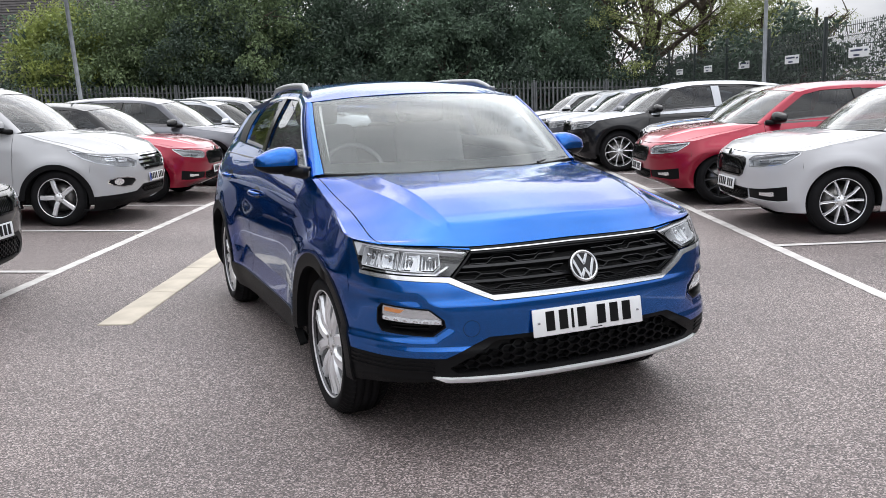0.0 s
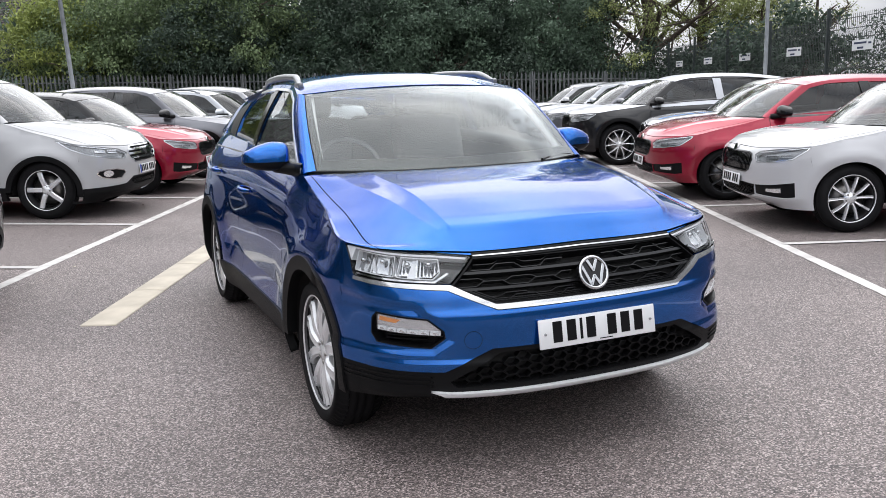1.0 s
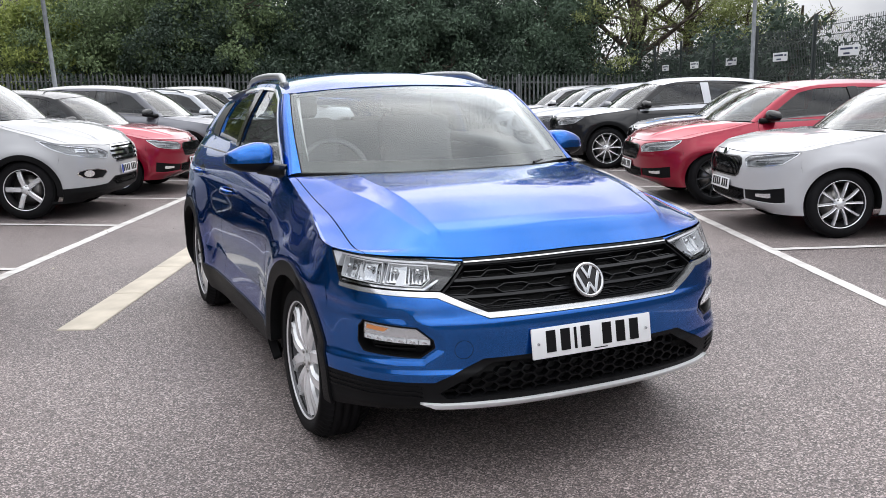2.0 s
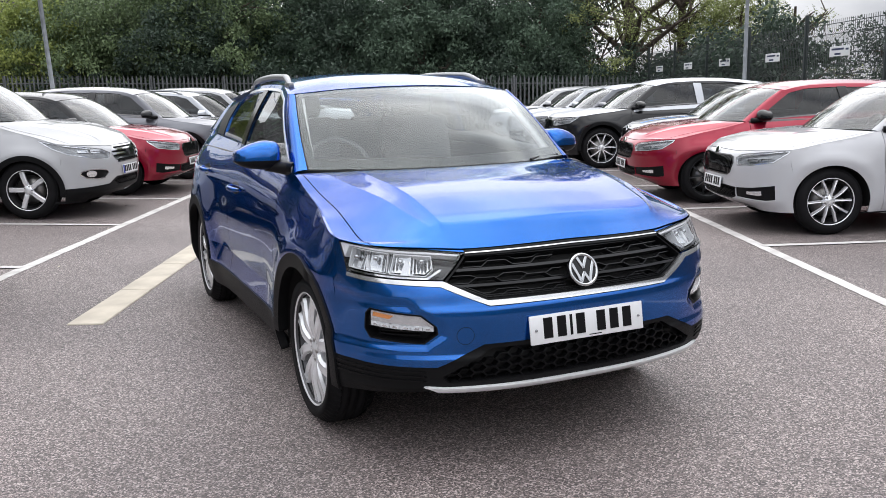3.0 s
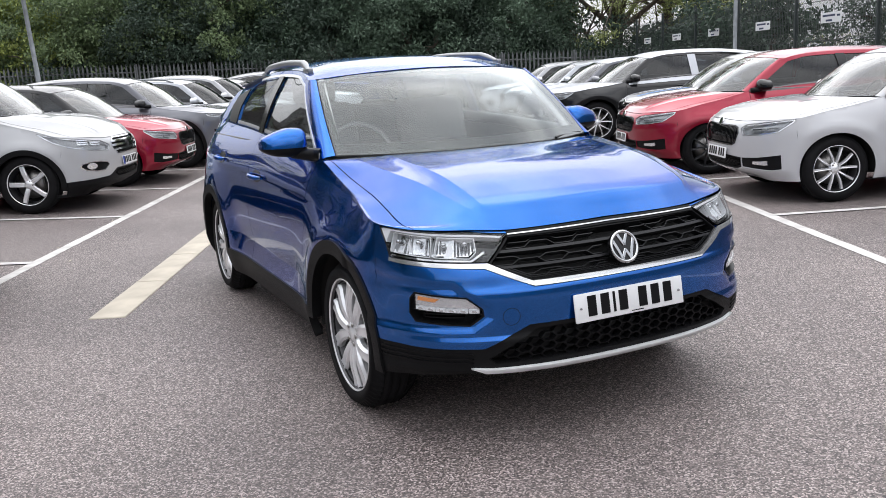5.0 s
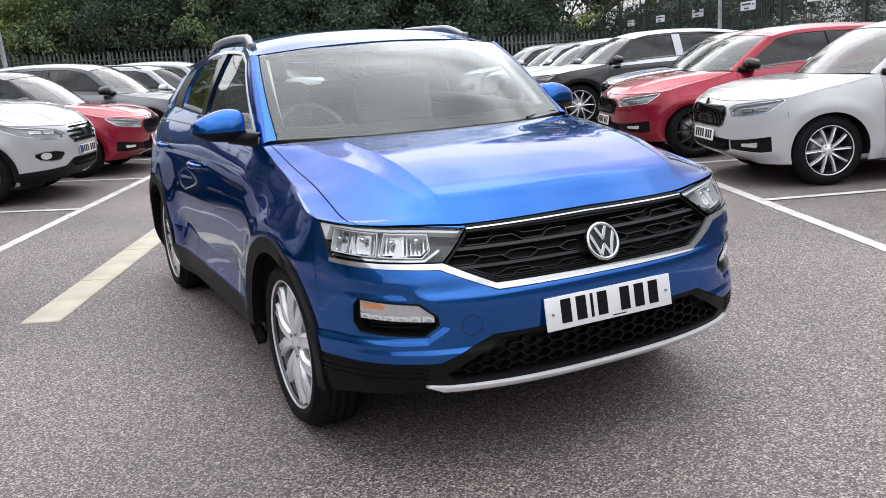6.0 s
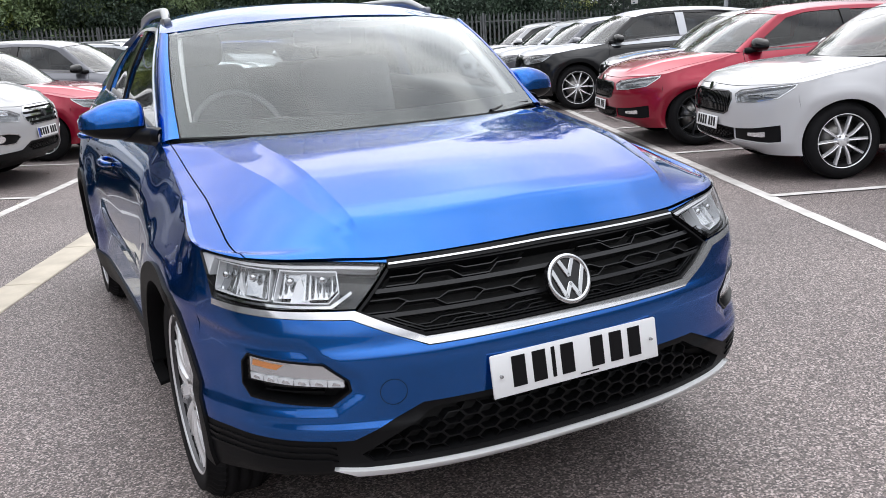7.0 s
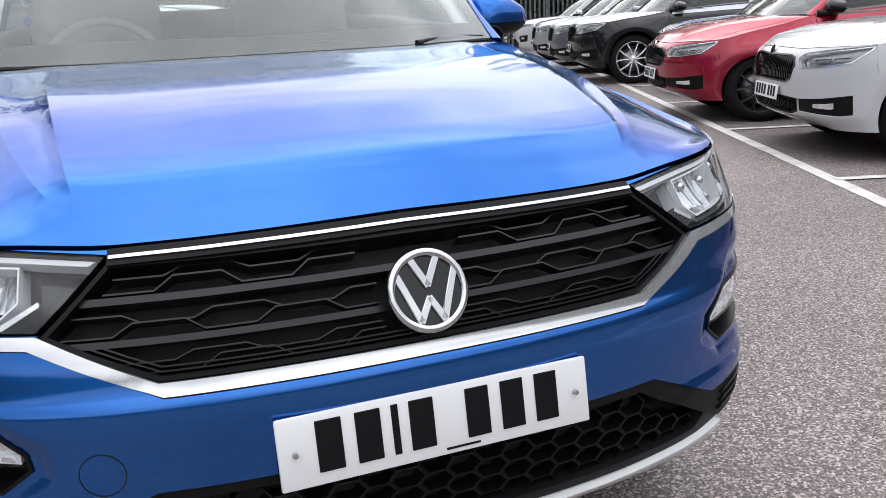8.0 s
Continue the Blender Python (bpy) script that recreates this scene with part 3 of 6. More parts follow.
def site(p, q, z=0.0):
    """A place p metres across the aisle and q metres along it."""
    v = DB * p + DA * q
    return Vector((v.x, v.y, z))


def rise(p):
    """Height of the ground: the bays climb a little away from the aisle."""
    return 0.03 * max(0.0, -3.7 - min(max(p, -12.0), 0.0)) if p < -3.7 else 0.0


def asphalt():
    m = bpy.data.materials.new("asphalt")
    m.use_nodes = True
    n, l = m.node_tree.nodes, m.node_tree.links
    b = n["Principled BSDF"]
    co = n.new("ShaderNodeTexCoord")
    big = n.new("ShaderNodeTexNoise")
    big.inputs["Scale"].default_value, big.inputs["Detail"].default_value = 0.55, 8
    fine = n.new("ShaderNodeTexVoronoi")
    fine.inputs["Scale"].default_value = 165
    fine2 = n.new("ShaderNodeTexNoise")
    fine2.inputs["Scale"].default_value, fine2.inputs["Detail"].default_value = 160, 3
    for t in (big, fine, fine2):
        l.new(co.outputs["Object"], t.inputs["Vector"])
    r = n.new("ShaderNodeValToRGB")
    e = r.color_ramp.elements
    e[0].position, e[0].color = 0.0, (0.034, 0.031, 0.030, 1)
    e[1].position, e[1].color = 1.0, (0.46, 0.42, 0.403, 1)
    k = e.new(0.45)
    k.color = (0.108, 0.095, 0.091, 1)
    k = e.new(0.75)
    k.color = (0.212, 0.187, 0.177, 1)
    sep = n.new("ShaderNodeSeparateColor")
    l.new(fine.outputs["Color"], sep.inputs["Color"])
    l.new(sep.outputs["Red"], r.inputs["Fac"])
    rb = n.new("ShaderNodeValToRGB")
    rb.color_ramp.elements[0].position, rb.color_ramp.elements[0].color = 0.35, (0.90, 0.845, 0.86, 1)
    rb.color_ramp.elements[1].position, rb.color_ramp.elements[1].color = 0.68, (1.36, 1.28, 1.28, 1)
    l.new(big.outputs["Fac"], rb.inputs["Fac"])
    mx = n.new("ShaderNodeMixRGB")
    mx.blend_type = "MULTIPLY"
    mx.inputs["Fac"].default_value = 1.0
    l.new(r.outputs["Color"], mx.inputs["Color1"])
    l.new(rb.outputs["Color"], mx.inputs["Color2"])
    l.new(mx.outputs["Color"], b.inputs["Base Color"])
    b.inputs["Roughness"].default_value = 0.62
    b.inputs["Specular IOR Level"].default_value = 0.6
    bp = n.new("ShaderNodeBump")
    bp.inputs["Strength"].default_value, bp.inputs["Distance"].default_value = 0.8, 0.004
    add = n.new("ShaderNodeMath")
    l.new(sep.outputs["Green"], add.inputs[0])
    l.new(fine2.outputs["Fac"], add.inputs[1])
    l.new(add.outputs["Value"], bp.inputs["Height"])
    l.new(bp.outputs["Normal"], b.inputs["Normal"])
    return m


M_ASPHALT = asphalt()
M_LINE = material("line_paint", (0.50, 0.48, 0.46), 0.7, vary=0.0, scale=6, color2=(0.66, 0.64, 0.62), bump=0.5, bump_scale=120)
M_STRIP = material("channel_concrete", (0.43, 0.385, 0.315), 0.85, scale=4, color2=(0.56, 0.505, 0.415), bump=0.5, bump_scale=60)
M_FENCE = material("galvanised_steel", (0.135, 0.145, 0.15), 0.5, 0.4, vary=0.3, scale=3, random_v=0.2)
M_MESHFENCE = material("dark_green_wire", (0.035, 0.045, 0.045), 0.5, 0.2)
M_POST = material("lamp_post_steel", (0.20, 0.215, 0.23), 0.5, 0.4, vary=0.2, scale=5)
M_SIGN = material("sign_white", (0.72, 0.73, 0.74), 0.5)
M_SIGNINK = material("sign_ink", (0.02, 0.03, 0.08), 0.5)
M_BRICK = material("brick", (0.24, 0.10, 0.06), 0.85, vary=0.35, scale=5, random_v=0.2)
M_TILE = material("roof_tile", (0.030, 0.026, 0.026), 0.8, vary=0.4, scale=4, random_v=0.3)
M_FASCIA = material("white_fascia", (0.6, 0.6, 0.58), 0.5)
M_BARK = material("bark", (0.07, 0.055, 0.042), 0.9, vary=0.4, scale=12, bump=0.8, bump_scale=40)


def leaf_material(name, dark, light):
    m = bpy.data.materials.new(name)
    m.use_nodes = True
    n, l = m.node_tree.nodes, m.node_tree.links
    b = n["Principled BSDF"]
    g = n.new("ShaderNodeNewGeometry")
    r = n.new("ShaderNodeValToRGB")
    r.color_ramp.elements[0].color, r.color_ramp.elements[1].color = (*dark, 1), (*light, 1)
    co = n.new("ShaderNodeTexCoord")
    t = n.new("ShaderNodeTexNoise")
    t.inputs["Scale"].default_value = 0.6
    l.new(co.outputs["Object"], t.inputs["Vector"])
    a = n.new("ShaderNodeMath")
    a.operation = "MULTIPLY_ADD"
    a.inputs[1].default_value, a.inputs[2].default_value = 0.55, -0.05
    l.new(g.outputs["Random Per Island"], a.inputs[0])
    a2 = n.new("ShaderNodeMath")
    a2.operation = "MULTIPLY_ADD"
    a2.inputs[1].default_value = 0.7
    l.new(t.outputs["Fac"], a2.inputs[0])
    l.new(a.outputs["Value"], a2.inputs[2])
    l.new(a2.outputs["Value"], r.inputs["Fac"])
    l.new(r.outputs["Color"], b.inputs["Base Color"])
    b.inputs["Roughness"].default_value = 0.55
    b.inputs["Specular IOR Level"].default_value = 0.35
    tl, ms = n.new("ShaderNodeBsdfTranslucent"), n.new("ShaderNodeMixShader")
    ms.inputs["Fac"].default_value = 0.22
    l.new(r.outputs["Color"], tl.inputs["Color"])
    l.new(b.outputs["BSDF"], ms.inputs[1])
    l.new(tl.outputs["BSDF"], ms.inputs[2])
    l.new(ms.outputs["Shader"], n["Material Output"].inputs["Surface"])
    return m


M_LEAF = leaf_material("leaf_green", (0.009, 0.020, 0.016), (0.150, 0.225, 0.150))
M_LEAFMID = leaf_material("leaf_mid_green", (0.018, 0.036, 0.021), (0.235, 0.320, 0.150))
M_LEAFY = leaf_material("leaf_yellow_green", (0.065, 0.105, 0.036), (0.40, 0.46, 0.13))
M_LEAFOLIVE = leaf_material("leaf_olive", (0.045, 0.060, 0.020), (0.40, 0.46, 0.17))
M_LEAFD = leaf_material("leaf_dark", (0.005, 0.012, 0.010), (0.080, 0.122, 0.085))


def ground():
    ps = [-200, -60, -25, -12, -9, -6, -3.7, -2, 0, 3, 6, 10, 25, 60, 200]
    qs = [-200, -60, -20, -8, 0, 8, 16, 24, 32, 60, 200]
    vs = [site(p, q, rise(p)) for q in qs for p in ps]
    n = len(ps)
    fs = [(j * n + i, j * n + i + 1, (j + 1) * n + i + 1, (j + 1) * n + i) for j in range(len(qs) - 1) for i in range(n - 1)]
    ob = mesh_part("ground", vs, fs, M_ASPHALT)
    tagged(ob, "grey worn asphalt car park with pale aggregate", "ground", kind="structure")


ground()


def stripe(name, a, b, width, mat, label, z=0.004, worn=0.004, seed=1, cat="line marking"):
    """A painted line on the ground from a to b (site places), with slightly uneven edges."""
    rnd = random.Random(seed)
    A, B = Vector(a), Vector(b)
    d = (B - A).normalized()
    nrm = Vector((-d.y, d.x))
    L = (B - A).length
    n = max(2, int(L / 0.12))
    vs, fs = [], []
    for i in range(n + 1):
        c = A + d * (L * i / n)
        for s in (-1, 1):
            e = c + nrm * (s * (width / 2 + rnd.uniform(-worn, worn)))
            vs.append(site(e.x, e.y, rise(e.x) + z))
    fs = [(2 * i, 2 * i + 1, 2 * i + 3, 2 * i + 2) for i in range(n)]
    ob = mesh_part(name, vs, fs, mat, None, "", False)
    if ob.data.polygons[0].normal.z < 0:
        ob.data.flip_normals()
    return tagged(ob, label, cat, kind="structure")


TEE = 2.43
stripe("bay_line", (-3.79, -6), (-3.79, 27), 0.10, M_LINE, "worn white painted bay line on asphalt")
stripe("bay_line", (2.80, -6), (2.58, 27), 0.10, M_LINE, "worn white painted bay line on asphalt")
for k in range(-3, 9):
    stripe("bay_line", (-3.82, 5.80 + TEE * k), (-8.6, 5.80 + TEE * k), 0.09, M_LINE, "worn white painted bay divider on asphalt", 0.0085, seed=k + 20)
    stripe("bay_line", (2.75, 3.60 + 2.5 * k), (7.4, 3.60 + 2.5 * k + 0.25), 0.09, M_LINE, "worn white painted bay divider on asphalt", 0.0085, seed=k + 50)


def channel():
    vs, fs = [], []
    q = 1.40
    k = 0
    root = thing("drain_channel", Matrix(), "pale concrete drainage strip set in the asphalt", "drain channel", kind="structure")
    while q < 26:
        L = 0.98
        bm = bmesh.new()
        rbox(bm, 0, 0, 0, 0.24, L, 0.05, 0.006, 1)
        ob = part("channel_block", bm, M_STRIP, root, "", False)
        v = site(-2.50, q + L / 2, -0.016 + 0.001 * (k % 3))
        ob.matrix_basis = Matrix.Translation(v) @ Matrix.Rotation(-ANG, 4, "Z")
        q += L + 0.006
        k += 1


channel()


def fence_back():
    """A palisade fence: posts, rails and pointed pales."""
    root = thing("palisade_fence", Matrix(), "grey galvanised palisade fence with pointed pales", "fence", kind="structure")
    top = lambda p: 2.04 - 0.0195 * p
    p0, p1, qf = -24.0, 9.0, 28.6
    bm = bmesh.new()
    rbox(bm, 0, 0, 0, 0.07, 0.03, 2.3, 0.008, 1)
    pale_v, pale_f = [], []
    w, t = 0.034, 0.012
    prof = [(-w, 0.0), (-w * 0.5, -t), (w * 0.5, -t), (w, 0.0)]
    for z, s in ((0, 1), (2.0, 1), (2.12, 0.16)):
        for x, y in prof:
            pale_v.append((x * s, y, z))
    for j in range(2):
        for i in range(3):
            pale_f.append((j * 4 + i, j * 4 + i + 1, j * 4 + 4 + i + 1, j * 4 + 4 + i))
    me = bpy.data.meshes.new("pale")
    me.from_pydata(pale_v, [], pale_f)
    me.materials.append(M_FENCE)
    pm = bpy.data.meshes.new("post")
    bm.to_mesh(pm)
    bm.free()
    pm.materials.append(M_FENCE)
    p, k = p0, 0
    while p < p1:
        o = new("pale", me)
        o.parent = root
        o.matrix_basis = Matrix.Translation(site(p, qf, top(p) - 2.12)) @ Matrix.Rotation(-ANG, 4, "Z")
        if k % 17 == 0:
            o = new("post", pm)
            o.parent = root
            o.matrix_basis = Matrix.Translation(site(p + 0.08, qf - 0.05, top(p) - 1.16)) @ Matrix.Rotation(-ANG, 4, "Z")
        p += 0.158
        k += 1
    for dz in (0.30, 1.75):
        A, B = site(p0, qf + 0.03, top(p0) - dz), site(p1, qf + 0.03, top(p1) - dz)
        vs, fs = tube_mesh([tuple(A), tuple((A + B) / 2), tuple(B)], 0.025, 4)
        mesh_part("rail", vs, fs, M_FENCE, root, "", False)


fence_back()


def fence_mesh():
    root = thing("mesh_fence", Matrix(), "tall dark green welded mesh fence on posts", "fence", kind="structure")
    pf, q0, n, bay = 8.0, -1.9, 10, 3.4
    H = 2.78
    bm = bmesh.new()
    rbox(bm, 0, 0, 0, 0.07, 0.07, 3.0, 0.006, 1)
    pm = bpy.data.meshes.new("post")
    bm.to_mesh(pm)
    bm.free()
    pm.materials.append(M_MESHFENCE)
    # one panel: upright wires that kink at the folds, and level wires
    vs, fs = [], []
    kink = [(0, 0), (0.25, 0), (0.32, -0.09), (0.39, 0), (0.95, 0), (1.02, -0.09), (1.09, 0), (1.65, 0), (1.72, -0.09), (1.79, 0), (2.35, 0), (2.42, -0.09), (2.49, 0), (H - 0.05, 0)]
    r = 0.0075
    x = 0.04
    while x < bay - 0.03:
        b = len(vs)
        for z, d in kink:
            vs += [(x - r, d, z), (x, d - r, z), (x + r, d, z)]
        for i in range(len(kink) - 1):
            for k in range(3):
                fs.append((b + 3 * i + k, b + 3 * i + (k + 1) % 3, b + 3 * i + 3 + (k + 1) % 3, b + 3 * i + 3 + k))
        x += 0.085
    for z in np.arange(0.05, H - 0.04, 0.2):
        d = float(np.interp(z, [a for a, _ in kink], [c for _, c in kink]))
        b = len(vs)
        for xx in (0, bay):
            vs += [(xx, d - 0.008, z - r), (xx, d - 0.008, z + r), (xx, d - 0.016, z)]
        for k in range(3):
            fs.append((b + k, b + (k + 1) % 3, b + 3 + (k + 1) % 3, b + 3 + k))
    me = bpy.data.meshes.new("mesh_panel")
    me.from_pydata(vs, [], fs)
    me.materials.append(M_MESHFENCE)
    R = Matrix.Rotation(radians(90) - ANG, 4, "Z")
    for k in range(n + 1):
        o = new("post", pm)
        o.parent = root
        o.matrix_basis = Matrix.Translation(site(pf, q0 + bay * k, 1.40)) @ R
        if k < n:
            o = new("mesh_panel", me)
            o.parent = root
            o.matrix_basis = Matrix.Translation(site(pf, q0 + bay * k, -0.02)) @ R
    for k in range(4, 9):
        s = thing("sign", Matrix.Translation(site(pf - 0.05, q0 + bay * (k + 0.5), 2.07)) @ Matrix.Rotation(-radians(90) - ANG, 4, "Z"), "white rectangular parking sign with dark lettering on the mesh fence", "sign", "parking signs")
        bm = bmesh.new()
        rbox(bm, 0, 0, 0, 0.86, 0.01, 0.20, 0.003, 1)
        part("sign_board", bm, M_SIGN, s)
        for x0, x1, z in ((-0.34, 0.18, 0.04), (-0.20, 0.06, -0.055), (0.26, 0.38, 0.03)):
            bm = bmesh.new()
            rbox(bm, (x0 + x1) / 2, -0.006, z, x1 - x0, 0.003, 0.038, 0.001, 1)
            part("sign_bar", bm, M_SIGNINK, s)


fence_mesh()


# ---- plain unseen walls closing the place behind and beside the camera; they darken reflections ----
M_WALL = material("grey_cladding", (0.16, 0.165, 0.17), 0.6, vary=0.2, scale=1.5)


def closing_wall(name, p0, q0, p1, q1, h):
    A, B = site(p0, q0), site(p1, q1)
    d = B - A
    bm = bmesh.new()
    rbox(bm, 0, 0, h / 2 - 0.2, d.length, 0.3, h + 0.4, 0.01, 1)
    ob = part(name, bm, M_WALL, None, "", False)
    ob.matrix_basis = Matrix.Translation((A + B) / 2) @ Matrix.Rotation(math.atan2(d.y, d.x), 4, "Z")
    tagged(ob, "plain grey wall out of view, added to darken reflections", "wall", kind="structure")


closing_wall("wall_south", -24, -24, 24, -24, 4.0)
closing_wall("wall_west", -18, -24, -18, 20, 8.0)
closing_wall("wall_east", 13.5, -24, 13.5, 11, 5.0)


def lamp_post(name, p, q, lean=0.0, thick=1.0):
    t = thing(name, Matrix.Translation(site(p, q, rise(p))) @ Matrix.Rotation(radians(lean), 4, "Y"), "grey steel street lamp column beside the fence", "street lamp")
    vs, fs = tube_mesh([(0, 0, 0), (0, 0, 1.2), (0, 0, 1.21), (0, 0, 4), (0, 0, 8)], [thick * w for w in (0.085, 0.085, 0.065, 0.060, 0.045)], 14)
    mesh_part("column", vs, fs, M_POST, t)
    bm = bmesh.new()
    rbox(bm, 0, -0.3, 8.05, 0.22, 0.7, 0.10, 0.03)
    part("lantern", bm, M_POST, t)


lamp_post("street_lamp", -11.1, 21.6, -2.5)
lamp_post("street_lamp", 7.55, 17.5, 0.0, 0.74)


def house():
    root = thing("house", Matrix.Translation(site(-24, 37, -1.3)) @ Matrix.Rotation(-ANG, 4, "Z"), "red brick house with a dark tiled roof behind the trees", "house")
    bm = bmesh.new()
    rbox(bm, 0, 6.5, 2.05, 22, 13, 4.1, 0.02, 1)
    part("wall", bm, M_BRICK, root)
    slope = radians(38)
    for k in range(34):
        a, b = k * 0.26, k * 0.26 + 0.31
        y0, z0, y1, z1 = -0.4 + a * math.cos(slope), 3.98 + a * math.sin(slope), -0.4 + b * math.cos(slope), 3.98 + b * math.sin(slope)
        vs = [(-11.3, y0, z0 + 0.03), (11.3, y0, z0 + 0.03), (11.3, y1, z1 - 0.015), (-11.3, y1, z1 - 0.015), (-11.3, y0, z0 - 0.01), (11.3, y0, z0 - 0.01)]
        mesh_part("tile_course", vs, [(0, 1, 2, 3), (4, 5, 1, 0)], M_TILE, root, "", False)
    bm = bmesh.new()
    rbox(bm, 0, -0.38, 3.90, 22.6, 0.04, 0.16, 0.005, 1)
    part("fascia_board", bm, M_FASCIA, root)
    vs = [(-11.3, 6.55, 9.38), (11.3, 6.55, 9.38), (11.3, 13.4, 4.05), (-11.3, 13.4, 4.05)]
    mesh_part("rear_roof", vs, [(0, 1, 2, 3)], M_TILE, root, "", False)


house()


def leaves(rng, centres, radii, per, size):
    """Vertices and faces of many small folded leaves in clumps."""
    N = len(centres) * per
    c = np.repeat(centres, per, 0)
    r = np.repeat(radii, per)
    d = rng.normal(size=(N, 3))
    d /= np.linalg.norm(d, axis=1)[:, None]
    pos = c + d * (r * rng.random(N) ** 0.45)[:, None] * np.array([1, 1, 0.75])
    a = rng.normal(size=(N, 3)) + d * 0.6 + np.array([0, 0, -0.35])
    a /= np.linalg.norm(a, axis=1)[:, None]
    b = np.cross(a, rng.normal(size=(N, 3)))
    b /= np.linalg.norm(b, axis=1)[:, None] + 1e-9
    s = size * (0.6 + 0.8 * rng.random(N))[:, None]
    V = np.stack([pos, pos + a * s * 0.5 + b * s * 0.22, pos + a * s, pos + a * s * 0.5 - b * s * 0.22], 1).reshape(-1, 3)
    F = np.arange(N * 4).reshape(N, 4)
    return V, F


def quad_mesh(name, V, F, mat, parent):
    me = bpy.data.meshes.new(name)
    me.vertices.add(len(V))
    me.vertices.foreach_set("co", V.ravel())
    me.loops.add(F.size)
    me.loops.foreach_set("vertex_index", F.ravel().astype(np.int32))
    me.polygons.add(len(F))
    me.polygons.foreach_set("loop_start", np.arange(0, F.size, 4, dtype=np.int32))
    me.polygons.foreach_set("loop_total", np.full(len(F), 4, dtype=np.int32))
    me.materials.append(mat)
    me.update()
    me.validate()
    ob = new(name, me)
    ob.parent = parent
    return ob


def tree(p, q, height, radius, mat, seed, clumps=110, per=85, size=0.17, base=0.3, label="", limbs=9, cat="tree", spread=1.0, thin=0.0):
    rng = np.random.default_rng(seed)
    t = thing("tree" if cat == "tree" else "bush", Matrix.Translation(site(p, q, 0)), label, cat)
    tr = 0.05 * radius + 0.06
    bend = rng.normal(size=2) * 0.25
    pts = [(bend[0] * f**2, bend[1] * f**2, height * 0.75 * f) for f in np.linspace(0, 1, 9)]
    bv, bf = tube_mesh(pts, np.linspace(tr, tr * 0.25, 9), 8)
    bv, bf = list(bv), list(bf)
    tips = []
    for k in range(limbs):
        f = rng.uniform(0.12, 0.9)
        s = np.array(pts[int(f * 8)])
        az = rng.uniform(0, 2 * math.pi)
        ln = radius * rng.uniform(0.6, 1.05) * (1.1 - 0.5 * f)
        e = s + np.array([math.cos(az) * ln, math.sin(az) * ln, ln * rng.uniform(0.25, 0.9)])
        mid = (s + e) / 2 + rng.normal(size=3) * 0.12 * ln + np.array([0, 0, 0.1 * ln])
        v, fc = tube_mesh([s, (s + mid) / 2 + rng.normal(size=3) * 0.03, mid, (mid + e) / 2, e], [tr * 0.5, tr * 0.4, tr * 0.28, tr * 0.18, tr * 0.06], 6)
        o = len(bv)
        bv += list(v)
        bf += [tuple(i + o for i in x) for x in fc]
        for _ in range(4):
            g = rng.uniform(0.35, 1)
            s2 = s + (e - s) * g
            e2 = s2 + rng.normal(size=3) * 0.45 * ln * 0.6 + np.array([0, 0, 0.15])
            v, fc = tube_mesh([s2, (s2 + e2) / 2 + rng.normal(size=3) * 0.06, e2], [tr * 0.16, tr * 0.10, tr * 0.03], 5)
            o = len(bv)
            bv += list(v)
            bf += [tuple(i + o for i in x) for x in fc]
            tips.append(e2)
        tips.append(e)
    mesh_part("trunk", bv, bf, M_BARK, t)
    d = rng.normal(size=(clumps, 3))
    d /= np.linalg.norm(d, axis=1)[:, None]
    zc = height * (1 + base) / 2
    cen = d * (rng.random(clumps) ** 0.4)[:, None] * np.array([radius * spread, radius * spread, height * (1 - base) / 2]) + np.array([0, 0, zc])
    cen += rng.normal(size=cen.shape) * 0.25
    if thin:
        tp = np.array(tips)
        cen = tp[rng.integers(0, len(tp), clumps)] + rng.normal(size=(clumps, 3)) * 0.3
    V, F = leaves(rng, cen, rng.uniform(0.35, 0.8, clumps) * (0.6 if thin else 1.0), per, size)
    quad_mesh("crown", V, F, mat, t)
    return t


rs = random.Random(5)
k = 0
for p in np.arange(-21, 5.2, 1.9):
    yel, mid = p < -13.5, p < -6.5
    low = 3.1 if p < -17.6 else (1.3 if p < -15.6 else 0.0)
    mat = M_LEAFY if yel else (M_LEAFMID if mid and k % 4 != 2 else (M_LEAF if k % 3 else M_LEAFD))
    tree(p + rs.uniform(-0.5, 0.5), 31.0 + rs.uniform(-0.6, 1.2), (5.6 if yel else 6.4) - low + rs.uniform(-0.6, 0.7), 2.1 + rs.uniform(-0.3, 0.4), mat, 100 + k, 90 if low else 170, 110 if low else 170, 0.135, 0.06,
         "yellow-green leafy tree behind the palisade fence" if yel else ("mid-green leafy tree with pale shoots behind the fence" if mid else "dense dark green leafy tree behind the palisade fence"))
    k += 1
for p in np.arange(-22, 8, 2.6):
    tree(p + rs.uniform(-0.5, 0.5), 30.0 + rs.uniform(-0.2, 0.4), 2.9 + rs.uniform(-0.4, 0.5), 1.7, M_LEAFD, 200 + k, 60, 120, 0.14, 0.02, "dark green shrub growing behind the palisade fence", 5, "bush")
    k += 1
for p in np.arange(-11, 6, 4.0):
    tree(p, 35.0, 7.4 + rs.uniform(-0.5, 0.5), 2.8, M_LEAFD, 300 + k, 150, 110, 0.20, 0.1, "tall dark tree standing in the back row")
    k += 1
for q in (12.6, 20.2, 22.6, 25.0, 27.4, 29.8):
    tree(9.6 + rs.uniform(-0.2, 0.6), q, (3.0 if q > 20 else 1.9) + rs.uniform(-0.3, 0.4), 1.5, M_LEAFD, 400 + k, 60, 80, 0.17, 0.02, "dark shrub growing behind the mesh fence", 5, "bush")
    k += 1
